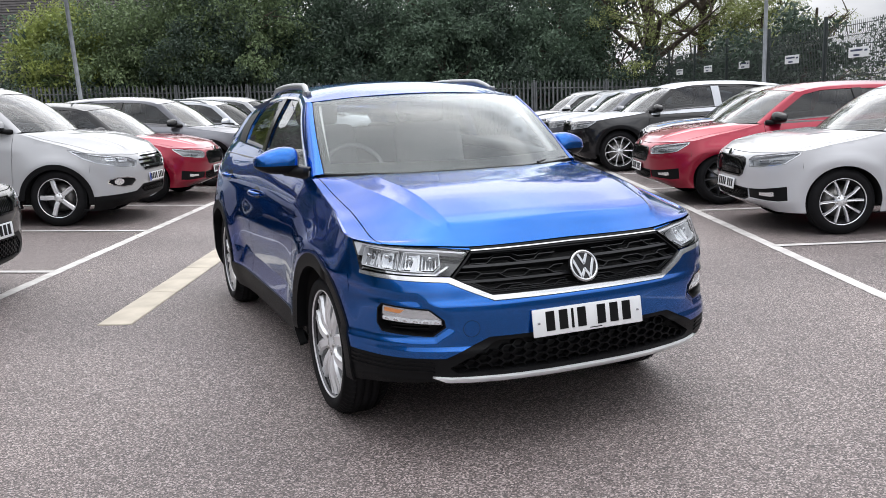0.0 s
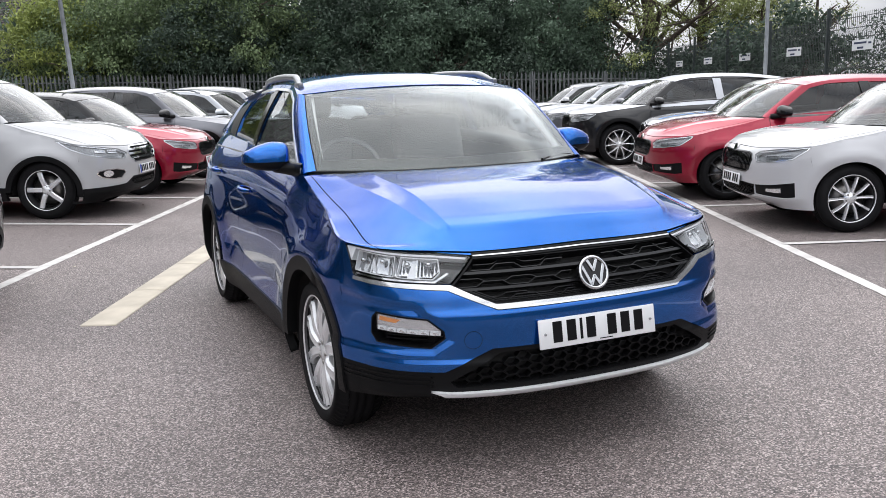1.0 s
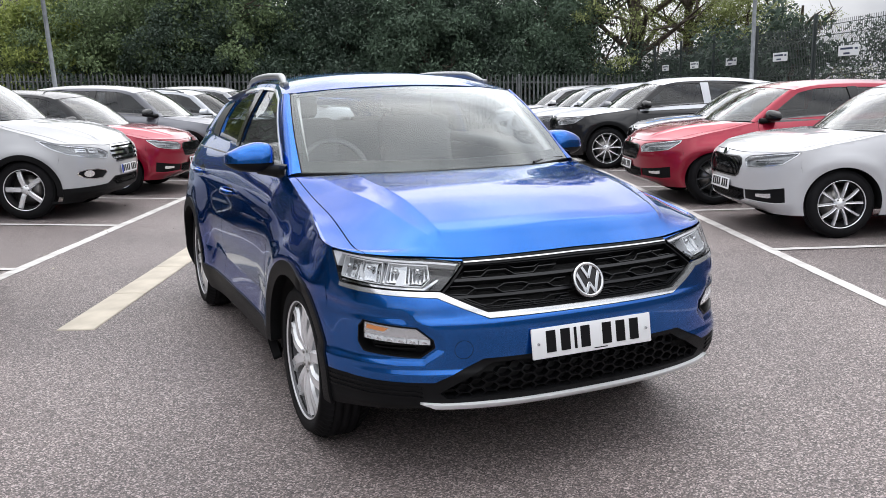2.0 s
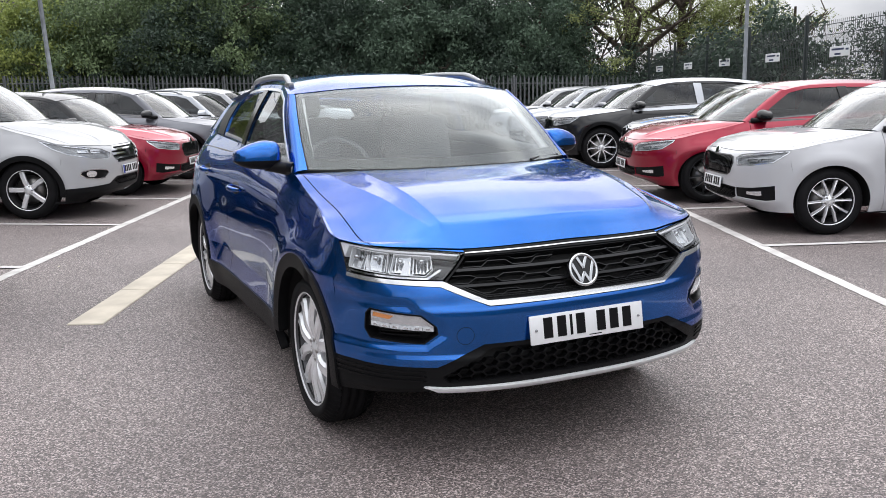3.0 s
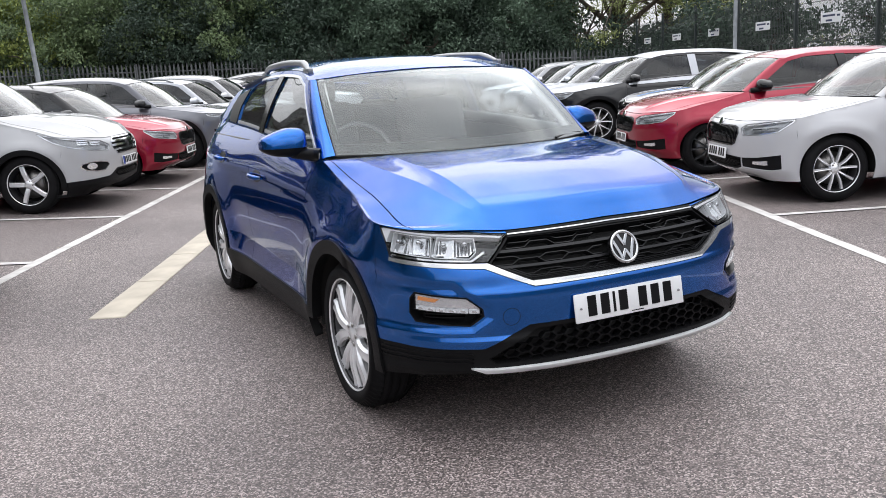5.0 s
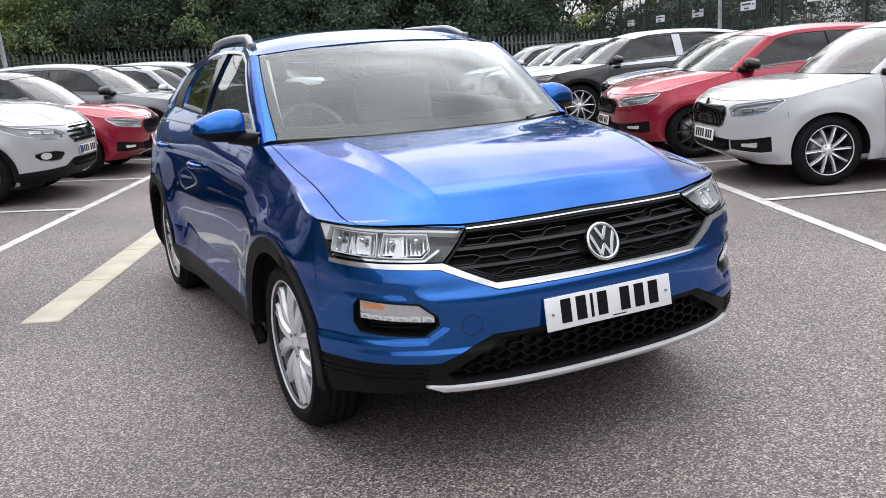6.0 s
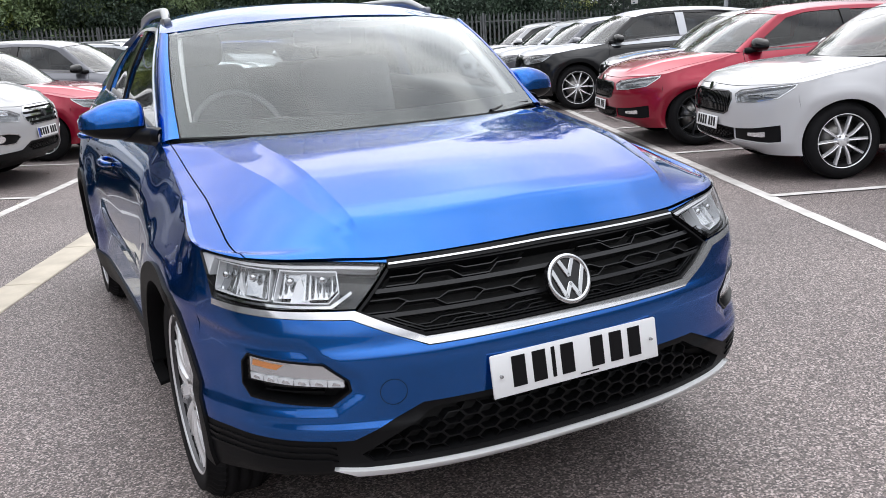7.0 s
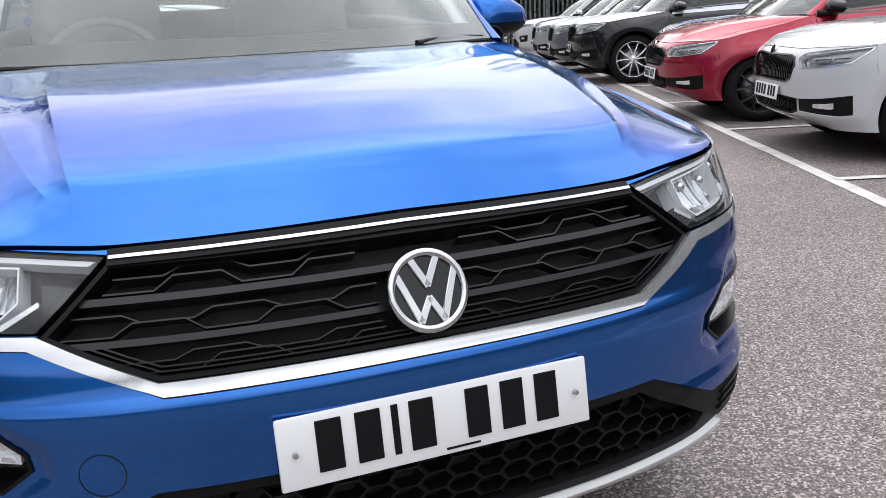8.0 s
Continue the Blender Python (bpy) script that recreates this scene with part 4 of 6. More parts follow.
for q in (-3.0, 3.5, 9.5, 15.0):
    tree(-14.0 + rs.uniform(-0.6, 0.6), q, 11.0 + rs.uniform(-1, 1.5), 3.8, M_LEAF, 600 + k, 150, 60, 0.13, 0.2, "tall half-bare tree beside the car park", 26, thin=1.0)
    k += 1
tree(8.3, 33.0, 14.0, 4.6, M_LEAFOLIVE, 501, 400, 70, 0.085, 0.2, "half-bare spreading tree with dark limbs against the sky", 26, thin=1.0)
tree(11.0, 35.0, 13.0, 4.2, M_LEAFOLIVE, 502, 360, 70, 0.085, 0.2, "open-crowned tree with dark limbs against the sky", 24, thin=1.0)
tree(12.6, 33.0, 6.2, 2.2, M_LEAFOLIVE, 503, 120, 150, 0.10, 0.15, "olive green tree with a full crown behind the mesh fence", 10)
tree(14.5, 31.5, 6.0, 2.6, M_LEAFOLIVE, 504, 70, 40, 0.075, 0.3, "thin twiggy tree behind the mesh fence", 12, thin=1.0)
tree(6.6, 35.5, 14.5, 4.3, M_LEAFD, 506, 280, 130, 0.12, 0.45, "tall dark-crowned tree rising behind the spreading trees", 12)
tree(15.5, 26.0, 3.5, 1.6, M_LEAFD, 505, 70, 110, 0.12, 0.05, "dark leafy bush behind the mesh fence", 6, "bush")


def fallen_leaves():
    """A few dry leaves and scraps of paper blown over the bays."""
    rng = np.random.default_rng(77)
    V, F = [], []
    for p, q in zip(rng.uniform(-7.0, -3.0, 46), rng.uniform(3.0, 12.5, 46)):
        c = np.array(site(p, q, rise(p) + 0.012))
        a, s = rng.uniform(0, 6.28), rng.uniform(0.012, 0.030)
        d, e = np.array([math.cos(a), math.sin(a), 0.25]) * s, np.array([-math.sin(a), math.cos(a), 0.1]) * s * 0.55
        o = len(V)
        V += [c - d, c + e + np.array([0, 0, 0.006]), c + d, c - e]
        F.append((o, o + 1, o + 2, o + 3))
    ob = mesh_part("fallen_leaves", V, F, M_LITTER)
    tagged(ob, "pale dry leaves and paper scraps scattered on the asphalt", "litter", kind="stuff")


M_LITTER = material("dry_leaf", (0.42, 0.38, 0.30), 0.8, vary=0.4, scale=3)
fallen_leaves()


def door_handle(sh, door, paintm, ya, yb, z, mir):
    """A bowed grip that stands off the door over a painted recess shade."""
    f = np.linspace(0, 1, 13)
    side = -1.0 if mir else 1.0
    P = sh.belt(sh.uy(ya) + (sh.uy(yb) - sh.uy(ya)) * f, z + 0.006 * f)
    P = P + np.stack([0.004 + 0.036 * np.sin(np.pi * f) ** 0.6, 0 * f, 0 * f], -1)
    P[:, 0] *= side
    r = 0.009 + 0.007 * np.sin(np.pi * f) ** 0.5
    vs, fs = tube_mesh([tuple(p) for p in P], [float(x) for x in r], 10)
    grip = mesh_part("door_handle", vs, fs, paintm, door)
    # flat black oval: the shade of the recess behind the grip
    um, du = (sh.uy(ya) + sh.uy(yb)) / 2, 0.42 * abs(sh.uy(yb) - sh.uy(ya))
    recess_shade = [(um + du * math.cos(t), z + 0.003 + 0.036 * math.sin(t)) for t in np.linspace(0, 2 * math.pi, 24, endpoint=False)]
    patch("handle_dish", sh.belt, [recess_shade], [], 0.02, M_GLOSSBLACK, grip, 0.002, 0.0015, mirror=mir)


def build_shell(car, sh, paintm, step, clad=True, rails=True, style="blade", tint=False, wheel_r=0.334, trim=None, mirror_mat=None, ratio=0.70, hero=False, top_mat=None, wing_cut=(), roof_mat=None):
    """The common body of a car: panels, glass, cabin, wheels. Returns the deck surface."""
    glassm = M_TINT if tint else (M_GLASS if hero else M_PARKGLASS)
    uy = sh.uy
    u_bs = sh.up(0.869, -0.40)
    ra, rc = 0.372, 0.432
    zsill = 0.345 if clad else 0.20
    bot = 0.22
    arch_f, arch_r = ring_arch(sh, 0, ra), ring_arch(sh, 2.595, ra)
    clad_f, clad_r = ring_arch(sh, 0, rc if clad else ra), ring_arch(sh, 2.595, rc if clad else ra)
    tp = lambda a, b, n=30: [(u, float(sh.top(np.array([u]))[0])) for u in np.linspace(a, b, n)]
    for mir in (False, True):
        g = 0.0025
        # front wing, between bumper seam and door
        seam = [(u_bs + 0.004, 0.70), (sh.uh + 0.004, 0.79)]
        wing = [(u_bs + 0.05, bot), (uy(0.50), bot)] + tp(uy(0.50), sh.uh + 0.004)[0:] + seam[::-1]
        patch("front_wing", sh.belt, [wing], [clad_f, *wing_cut], step, paintm, car, mirror=mir)
        shoulder = lambda ya, yb: [(uy(y), 0.75 + 0.135 * (zb0(y) - 0.75) / 0.33) for y in np.linspace(ya, yb, 14)]
        foot_line = lambda ya, yb: [(uy(y), 0.475 + 0.03 * float(np.clip((y - 0.5) / 1.6, 0, 1))) for y in np.linspace(ya, yb, 14)]
        zb0 = lambda y: float(sh.top(np.array([uy(y)]))[0])
        d1 = [(uy(0.50) + 2 * g, zsill), (uy(1.66) - g, zsill)] + tp(uy(1.66) - g, uy(0.50) + 2 * g)
        ob = patch("front_door", sh.belt, [d1], [clad_f], step, paintm, car, mirror=mir, lines=[foot_line(0.52, 1.64), shoulder(0.52, 1.64)])
        door_handle(sh, ob, paintm, 1.36, 1.58, 0.908, mir)
        d2 = [(uy(1.66) + g, zsill), (uy(2.62), zsill)] + tp(uy(2.62), uy(1.66) + g)
        ob = patch("rear_door", sh.belt, [d2], [clad_r], step, paintm, car, mirror=mir, lines=[foot_line(1.68, 2.12), shoulder(1.68, 2.58)])
        door_handle(sh, ob, paintm, 2.26, 2.46, 0.958, mir)
        q = [(uy(2.62) + g, bot), (uy(3.0), bot)] + tp(uy(3.0), uy(2.62) + g)
        patch("rear_wing", sh.belt, [q], [clad_r], step, paintm, car, mirror=mir)
        bk = [(uy(3.0) + g, 0.25), (sh.U, 0.25), (sh.U, 1.19)] + [(uy(3.0) + g, 1.19)]
        patch("rear_bumper", sh.belt, [bk], [], step * 1.5, paintm, car, mirror=mir)
        if clad:
            patch("arch_trim", sh.belt, [clad_f], [arch_f, [(uy(0.30), 0), (uy(0.62), 0), (uy(0.62), 0.325), (uy(0.30), 0.325)], [(u_bs - 0.3, 0), (uy(-0.1), 0), (uy(-0.1), 0.285), (u_bs - 0.3, 0.285)]], step, M_PLASTIC, car, 0.05, 0.008, mirror=mir)
            patch("arch_trim", sh.belt, [clad_r], [arch_r], step, M_PLASTIC, car, 0.05, 0.008, mirror=mir)
            sill = [(uy(0.30), bot), (uy(2.30), bot), (uy(2.22), zsill + 0.035), (uy(0.40), zsill + 0.035)]
            patch("sill_trim", sh.belt, [sill], [clad_f, clad_r], step, M_PLASTIC, car, 0.04, 0.007, mirror=mir)
        else:
            sill = [(uy(0.30), bot), (uy(2.30), bot), (uy(2.30), zsill + 0.01), (uy(0.30), zsill + 0.01)]
            patch("sill_trim", sh.belt, [sill], [arch_f, arch_r], step, M_PLASTIC, car, 0.04, 0.003, mirror=mir)
        # side above the belt: pillars and glass
        zb = lambda y: float(sh.top(np.array([uy(y)]))[0])
        low = [(y, zb(y) - 0.002) for y in np.linspace(0.47, 3.2, 24)]
        roofz = pchip([a for a, _ in ROOF], [b for _, b in ROOF])
        up = [(y, float(roofz(np.array([y]))[0])) for y in np.linspace(3.05, 0.96, 26)] + [(0.84, 1.345), (0.72, 1.245), (0.60, 1.150)]
        w1 = [(0.575, zb(0.575) + 0.016)] + [(y, zb(y) + 0.012) for y in np.linspace(0.8, 1.66, 8)] + [(1.62, 1.462)] + [(y, float(roofz(np.array([y]))[0]) - 0.034) for y in np.linspace(1.55, 1.20, 6)] + [(1.00, 1.405), (0.875, 1.318)]
        w2 = [(y, zb(y) + 0.012) for y in np.linspace(1.75, 2.50, 7)] + [(2.57, 1.29), (2.55, 1.365), (2.46, 1.412), (2.2, 1.450), (1.71, 1.462)]
        if not hero:
            w2 = [(y, zb(y) + 0.012) for y in np.linspace(1.75, 2.60, 7)] + [(2.80, 1.31), (2.72, 1.385), (2.5, 1.432), (2.2, 1.455), (1.71, 1.462)]
        s2 = (step * 1.3, step)
        patch("side_frame", sh.upper, [low + up], [w1, w2], s2, roof_mat or paintm, car, 0.02, mirror=mir, centre=(0, 1.7, 1.2))
        for nm, w in (("front_side_window", w1), ("rear_side_window", w2)):
            patch(nm, sh.upper, [w], [], (0.12, 0.08), M_SIDEGLASS if hero and nm[0] == "f" else M_TINT, car, 0.0, -0.008, mirror=mir, centre=(0, 1.7, 1.2))
        if hero:
            quarter = [(2.515, zb(2.51) + 0.010), (2.76, zb(2.76) + 0.012), (2.93, 1.28), (2.88, 1.350), (2.58, 1.398), (2.568, 1.365), (2.588, 1.29)]
            patch("quarter_panel", sh.upper, [quarter], [], s2, M_SATIN, car, 0.01, 0.004, mirror=mir, centre=(0, 1.7, 1.2))
        pil = [(1.650, zb(1.66) + 0.006), (1.758, zb(1.75) + 0.006), (1.722, 1.466), (1.606, 1.466)]
        patch("door_pillar", sh.upper, [pil], [], s2, M_GLOSSBLACK, car, 0.01, 0.005, mirror=mir, centre=(0, 1.7, 1.2))
        if trim:
            o = w1[-1:] + [(1.00, 1.405)] + [(y, float(roofz(np.array([y]))[0]) - 0.034) for y in np.linspace(1.20, 2.3, 14)]
            i = [(y + 0.004, z + 0.014) for y, z in o[::-1]]
            strip = [w1[0]] + o + i + [(w1[0][0] - 0.022, w1[0][1] + 0.006)]
            patch("window_trim", sh.upper, [strip], [], s2, trim, car, 0.01, 0.003, mirror=mir, centre=(0, 1.7, 1.2))
        # front pillar face, between windscreen edge and side
        wsl = curve3([(0.718, 0.428, 1.083), (0.695, 0.60, 1.225), (0.655, 0.80, 1.375), (0.63, 0.90, 1.437)])
        yy = np.array([0.47, 0.60, 0.72, 0.84, 0.96])
        zz = np.array([1.066, 1.150, 1.245, 1.345, 1.440])
        sdl = curve3(sh.upper0(yy, zz))

        def pillar(a, b):
            A = a[:, None]
            P = wsl(b) * (1 - A) + sdl(b) * A
            P = P + (4 * A * (1 - A)) * np.array([0.008, -0.008, 0.005])
            return sh.warp(P)

        patch("front_pillar", pillar, [[(0, 0), (1, 0), (1, 1), (0, 1)]], [], (0.2, step * 2), roof_mat or paintm, car, 0.006, mirror=mir, centre=(0, 1.7, 1.0))
    # bonnet and wing tops
    deck = sh.setup_deck()
    ke = pchip([0, 0.25, 0.45, 0.73, 1.0], [0.824, 0.856, 0.885, 0.920, 0.948])
    edge = lambda s: [(0.5 + s * 0.5 * float(ke(np.array([b]))[0]), b) for b in np.linspace(0, 1, 22)]
    sa = (step / 1.7, step)
    bon = edge(-1)[::1] + edge(1)[::-1]
    bon = [(a, min(max(b, 0.004), 0.985)) for a, b in bon]
    patch("bonnet", deck, [bon], [], sa, top_mat or paintm, car, 0.016, centre=(0, 0, 0.3), lines=sh.ridges)
    for s in (-1, 1):
        e = [(a + s * 0.0035, b) for a, b in edge(s)]
        strip = e + [(0.5 + s * 0.5, 1.0), (0.5 + s * 0.5, 0.0)]
        patch("wing_top", deck, [strip], [], sa, top_mat or paintm, car, 0.012, centre=(0, 0, 0.3))
    # windscreen
    bot_e = curve3([(-0.718, 0.428, 1.083), (-0.4, 0.225, 1.082), (0, 0.165, 1.083), (0.4, 0.225, 1.082), (0.718, 0.428, 1.083)])
    top_e = curve3([(-0.63, 0.90, 1.437), (-0.35, 0.835, 1.463), (0, 0.81, 1.472), (0.35, 0.835, 1.463), (0.63, 0.90, 1.437)])
    side_r = curve3([(0.718, 0.428, 1.083), (0.695, 0.60, 1.225), (0.655, 0.80, 1.375), (0.63, 0.90, 1.437)])
    side_l = lambda b: side_r(b) * (-1, 1, 1)
    base = coons(bot_e, top_e, side_l, side_r)
    ws = lambda a, b: sh.warp(base(a, b) + np.array([0, -0.012, 0.022]) * (np.sin(np.pi * np.clip(b, 0, 1)) * (1 - np.abs(2 * a - 1) ** 3))[:, None])
    patch("windscreen", ws, [[(0.004, 0.004), (0.996, 0.004), (0.996, 0.996), (0.004, 0.996)]], [], (0.05, 0.06), glassm, car, 0.0, centre=(0, 1.7, 0.8))
    fr_out = [(0.0, 0.0), (1, 0), (1, 1), (0, 1)]
    fr_in = [(0.030, 0.13), (0.5, 0.10), (0.970, 0.13), (0.975, 0.955), (0.025, 0.955)]
    patch("windscreen_border", ws, [fr_out], [fr_in], (0.04, 0.05), M_DARK, car, 0.004, -0.006, centre=(0, 1.7, 0.8))
    # cowl below the windscreen
    cowl = lambda a, b: sh.warp(np.stack([(a * 2 - 1) * 0.74, 0.13 + 0.33 * np.abs(a * 2 - 1) ** 2.2 - 0.09 + b * 0.16, 1.048 + 0.03 * b], -1))
    patch("cowl_panel", cowl, [[(0, 0), (1, 0), (1, 1), (0, 1)]], [], (0.1, 0.25), M_PLASTIC, car, 0.01, centre=(0, 0.1, 0.3))
    # roof
    roofz = pchip([a for a, _ in ROOF], [b for _, b in ROOF])
    ys = np.linspace(0.96, 3.05, 30)
    re = sh.upper0(ys, roofz(ys))
    rr_ = curve3(re)
    rl_ = lambda b: rr_(b) * (-1, 1, 1)
    e0, e1 = re[0], re[-1]
    fr_ = curve3([(-e0[0], e0[1], e0[2]), (-0.35, 0.832, 1.4655), (0, 0.806, 1.475), (0.35, 0.832, 1.4655), tuple(e0)])
    rb_ = curve3([(-e1[0], e1[1], e1[2]), (-0.3, 3.14, 1.40), (0, 3.17, 1.405), (0.3, 3.14, 1.40), tuple(e1)])
    rbase = coons(fr_, rb_, rl_, rr_)
    roof = lambda a, b: sh.warp(rbase(a, b) + np.array([0, 0, 1.0]) * (0.022 * np.sin(np.pi * np.clip(b, 0, 1)) ** 0.7 * (1 - np.abs(2 * a - 1) ** 2.5) + 0.008 * (1 - np.abs(2 * a - 1) ** 10) * smooth01(0, 0.1, b))[:, None])
    patch("roof", roof, [[(0, 0.0), (1, 0.0), (1, 1), (0, 1)]], [], (step / 1.2, step / 1.5), roof_mat or top_mat or paintm, car, 0.006, centre=(0, 1.7, 0.8))
    # tailgate with its window
    xg = float(sh.belt0(np.array([uy(3.05)]), sh.top(np.array([uy(3.05)])))[0, 0]) - 0.015
    tg = coons(curve3([(-xg, 3.20, 1.19), (0, 3.31, 1.19), (xg, 3.20, 1.19)]), rb_, curve3([(-xg, 3.20, 1.19), tuple(e1 * (-1, 1, 1))]), curve3([(xg, 3.20, 1.19), tuple(e1)]))
    tgs = lambda a, b: sh.warp(tg(a, b))
    rw = [(0.10, 0.12), (0.90, 0.12), (0.86, 0.80), (0.14, 0.80)]
    patch("tailgate", tgs, [[(0, 0), (1, 0), (1, 1), (0, 1)]], [rw], (0.06, 0.12), paintm, car, 0.02, centre=(0, 1.7, 1.0))
    patch("rear_window", tgs, [rw], [], (0.1, 0.2), M_TINT if tint else M_SIDEGLASS, car, 0.0, -0.006, centre=(0, 1.7, 1.0))
    wv = lambda p: tuple(sh.warp(np.array([p]))[0])
    # underside, inner wings and cabin tub
    bm = bmesh.new()
    rbox(bm, 0, 1.4, 0.30, 1.20, 3.7, 0.14, 0.03)
    rbox(bm, 0, 1.3, 0.42, 1.62, 1.75, 0.30, 0.05)
    rbox(bm, 0, -0.30, 0.52, 1.02, 0.6, 0.45, 0.05)
    rbox(bm, 0, 2.7, 0.55, 1.06, 0.9, 0.50, 0.05)
    for v in bm.verts:
        v.co = wv(v.co)
    part("underbody", bm, M_DARK, car)
    for yc in (0.0, 2.595):
        for s in (-1, 1):
            n = 20
            vs, fs = [], []
            for x in (0.865, 0.56):
                for t in np.linspace(-0.12, math.pi + 0.12, n):
                    vs.append(wv((s * x, yc + 0.385 * math.cos(t), 0.33 + 0.385 * math.sin(t))))
            fs = [(i, i + 1, n + i + 1, n + i) for i in range(n - 1)] + [tuple(range(n, 2 * n))]
            mesh_part("wheel_arch_liner", vs, fs, M_DARK, car)
    bm = bmesh.new()
    rbox(bm, 0, 0.80, 0.86, 1.42, 0.62, 0.30, 0.05, 3)
    rbox(bm, 0, 0.40, 0.985, 1.36, 0.36, 0.07, 0.02, 2)
    rbox(bm, 0.38, 0.62, 1.035, 0.34, 0.20, 0.06, 0.025, 2)
    rbox(bm, -0.38, 0.74, 1.04, 0.40, 0.24, 0.10, 0.04, 3)
    for v in bm.verts:
        v.co = wv(v.co)
    part("dashboard", bm, M_TRIMIN, car)
    bm = bmesh.new()
    rbox(bm, 0, 1.75, 0.66, 1.50, 2.5, 0.05, 0.02)
    for s in (-1, 1):
        rbox(bm, s * 0.76, 1.7, 0.88, 0.04, 2.4, 0.44, 0.015)
    rbox(bm, 0, 3.02, 0.92, 1.4, 0.05, 0.5, 0.02)
    for v in bm.verts:
        v.co = wv(v.co)
    part("cabin_tub", bm, M_TRIMIN, car)
    for s in (-1, 1):
        pts = []
        for y in np.linspace(0.52, 2.85, 14):
            P = sh.upper0(np.array([y]), sh.top(np.array([uy(y)])) + 0.004)[0]
            pts.append(wv((s * (P[0] - 0.038), y, P[2])))
        vs, fs = tube_mesh(pts, 0.034, 8)
        mesh_part("door_cap", vs, fs, M_TRIMIN, car)
    vs = [wv((x * (0.60 if y < 1 else 0.56), y, z)) for y, z in ((0.98, 1.43), (1.5, 1.482), (2.2, 1.478), (2.95, 1.41)) for x in (-1, -0.5, 0.5, 1)]
    fs = [(4 * i + j, 4 * i + j + 1, 4 * i + j + 5, 4 * i + j + 4) for i in range(3) for j in range(3)]
    mesh_part("roof_lining", vs, fs, M_LINING, car)
    for s in (-1, 1):
        pts = [wv((s * x, y, z)) for x, y, z in ((0.675, 0.50, 1.09), (0.655, 0.64, 1.21), (0.62, 0.82, 1.35), (0.595, 0.93, 1.425))]
        vs, fs = tube_mesh(pts, 0.022, 8)
        mesh_part("pillar_lining", vs, fs, M_LINING, car)
        bm = bmesh.new()
        rbox(bm, s * 0.38, 1.32, 0.78, 0.50, 0.52, 0.16, 0.06, 3)
        rbox(bm, s * 0.38, 1.66, 1.02, 0.48, 0.13, 0.56, 0.06, 3, Matrix.Rotation(radians(-14), 4, "X"))
        for v in bm.verts:
            v.co = wv(v.co)
        st = part("seat", bm, M_SEAT, car)
        bm = bmesh.new()
        rbox(bm, s * 0.38, 1.745, 1.375, 0.27, 0.09, 0.17, 0.04, 3)
        for v in bm.verts:
            v.co = wv(v.co)
        part("headrest", bm, M_SEAT, st)
    bm = bmesh.new()
    rbox(bm, 0, 2.35, 0.80, 1.3, 0.5, 0.16, 0.06, 3)
    rbox(bm, 0, 2.66, 1.02, 1.3, 0.12, 0.46, 0.05, 3, Matrix.Rotation(radians(-18), 4, "X"))
    for v in bm.verts:
        v.co = wv(v.co)
    st = part("rear_seat", bm, M_SEAT, car)
    for x in (-0.42, 0.42):
        bm = bmesh.new()
        rbox(bm, x, 2.74, 1.215, 0.25, 0.08, 0.10, 0.035, 3)
        for v in bm.verts:
            v.co = wv(v.co)
        part("headrest", bm, M_SEAT, st)
    ring = [wv((-0.38 + 0.185 * math.cos(t), 0.98 + 0.185 * math.sin(t) * 0.40, 1.02 + 0.185 * math.sin(t) * 0.92)) for t in np.linspace(0, 2 * math.pi, 40, endpoint=False)]
    vs, fs = tube_mesh(ring, 0.014, 8, True)
    sw = mesh_part("steering_wheel", vs, fs, M_TRIMIN, car)
    bm = bmesh.new()
    c = wv((-0.38, 0.96, 1.015))
    rbox(bm, *c, 0.36, 0.03, 0.045, 0.012)
    rbox(bm, c[0], c[1] - 0.02, c[2] - 0.05, 0.05, 0.03, 0.14, 0.012)
    part("steering_hub", bm, M_TRIMIN, sw)
    c = wv((0, 0.905, 1.405))
    bm = bmesh.new()
    rbox(bm, c[0], c[1] + 0.02, c[2] - 0.012, 0.25, 0.03, 0.070, 0.02, 3)
    rbox(bm, c[0], c[1] - 0.03, c[2] + 0.03, 0.10, 0.10, 0.05, 0.02, 3)
    part("rear_view_mirror", bm, M_MIRRORGREY, car)
    # door mirrors
    for s in (-1, 1):
        wm = new("door_mirror")
        wm.parent = car
        c = np.array(wv((0.905 if s < 0 else 0.850, 0.66, 1.142)))
        # outline of the cap seen from the front: (across, height), from the inner end to the tip
        xs = np.linspace(-1, 1, 22)
        topc = pchip([-1, -0.8, -0.35, 0.2, 0.7, 0.92, 1.0], [0.052, 0.072, 0.078, 0.066, 0.042, 0.028, 0.010])
        botc = pchip([-1, -0.6, 0.3, 0.85, 1.0], [-0.060, -0.066, -0.058, -0.036, -0.020])
        dep = pchip([-1, -0.85, -0.3, 0.4, 0.85, 1.0], [0.030, 0.062, 0.080, 0.072, 0.045, 0.010])
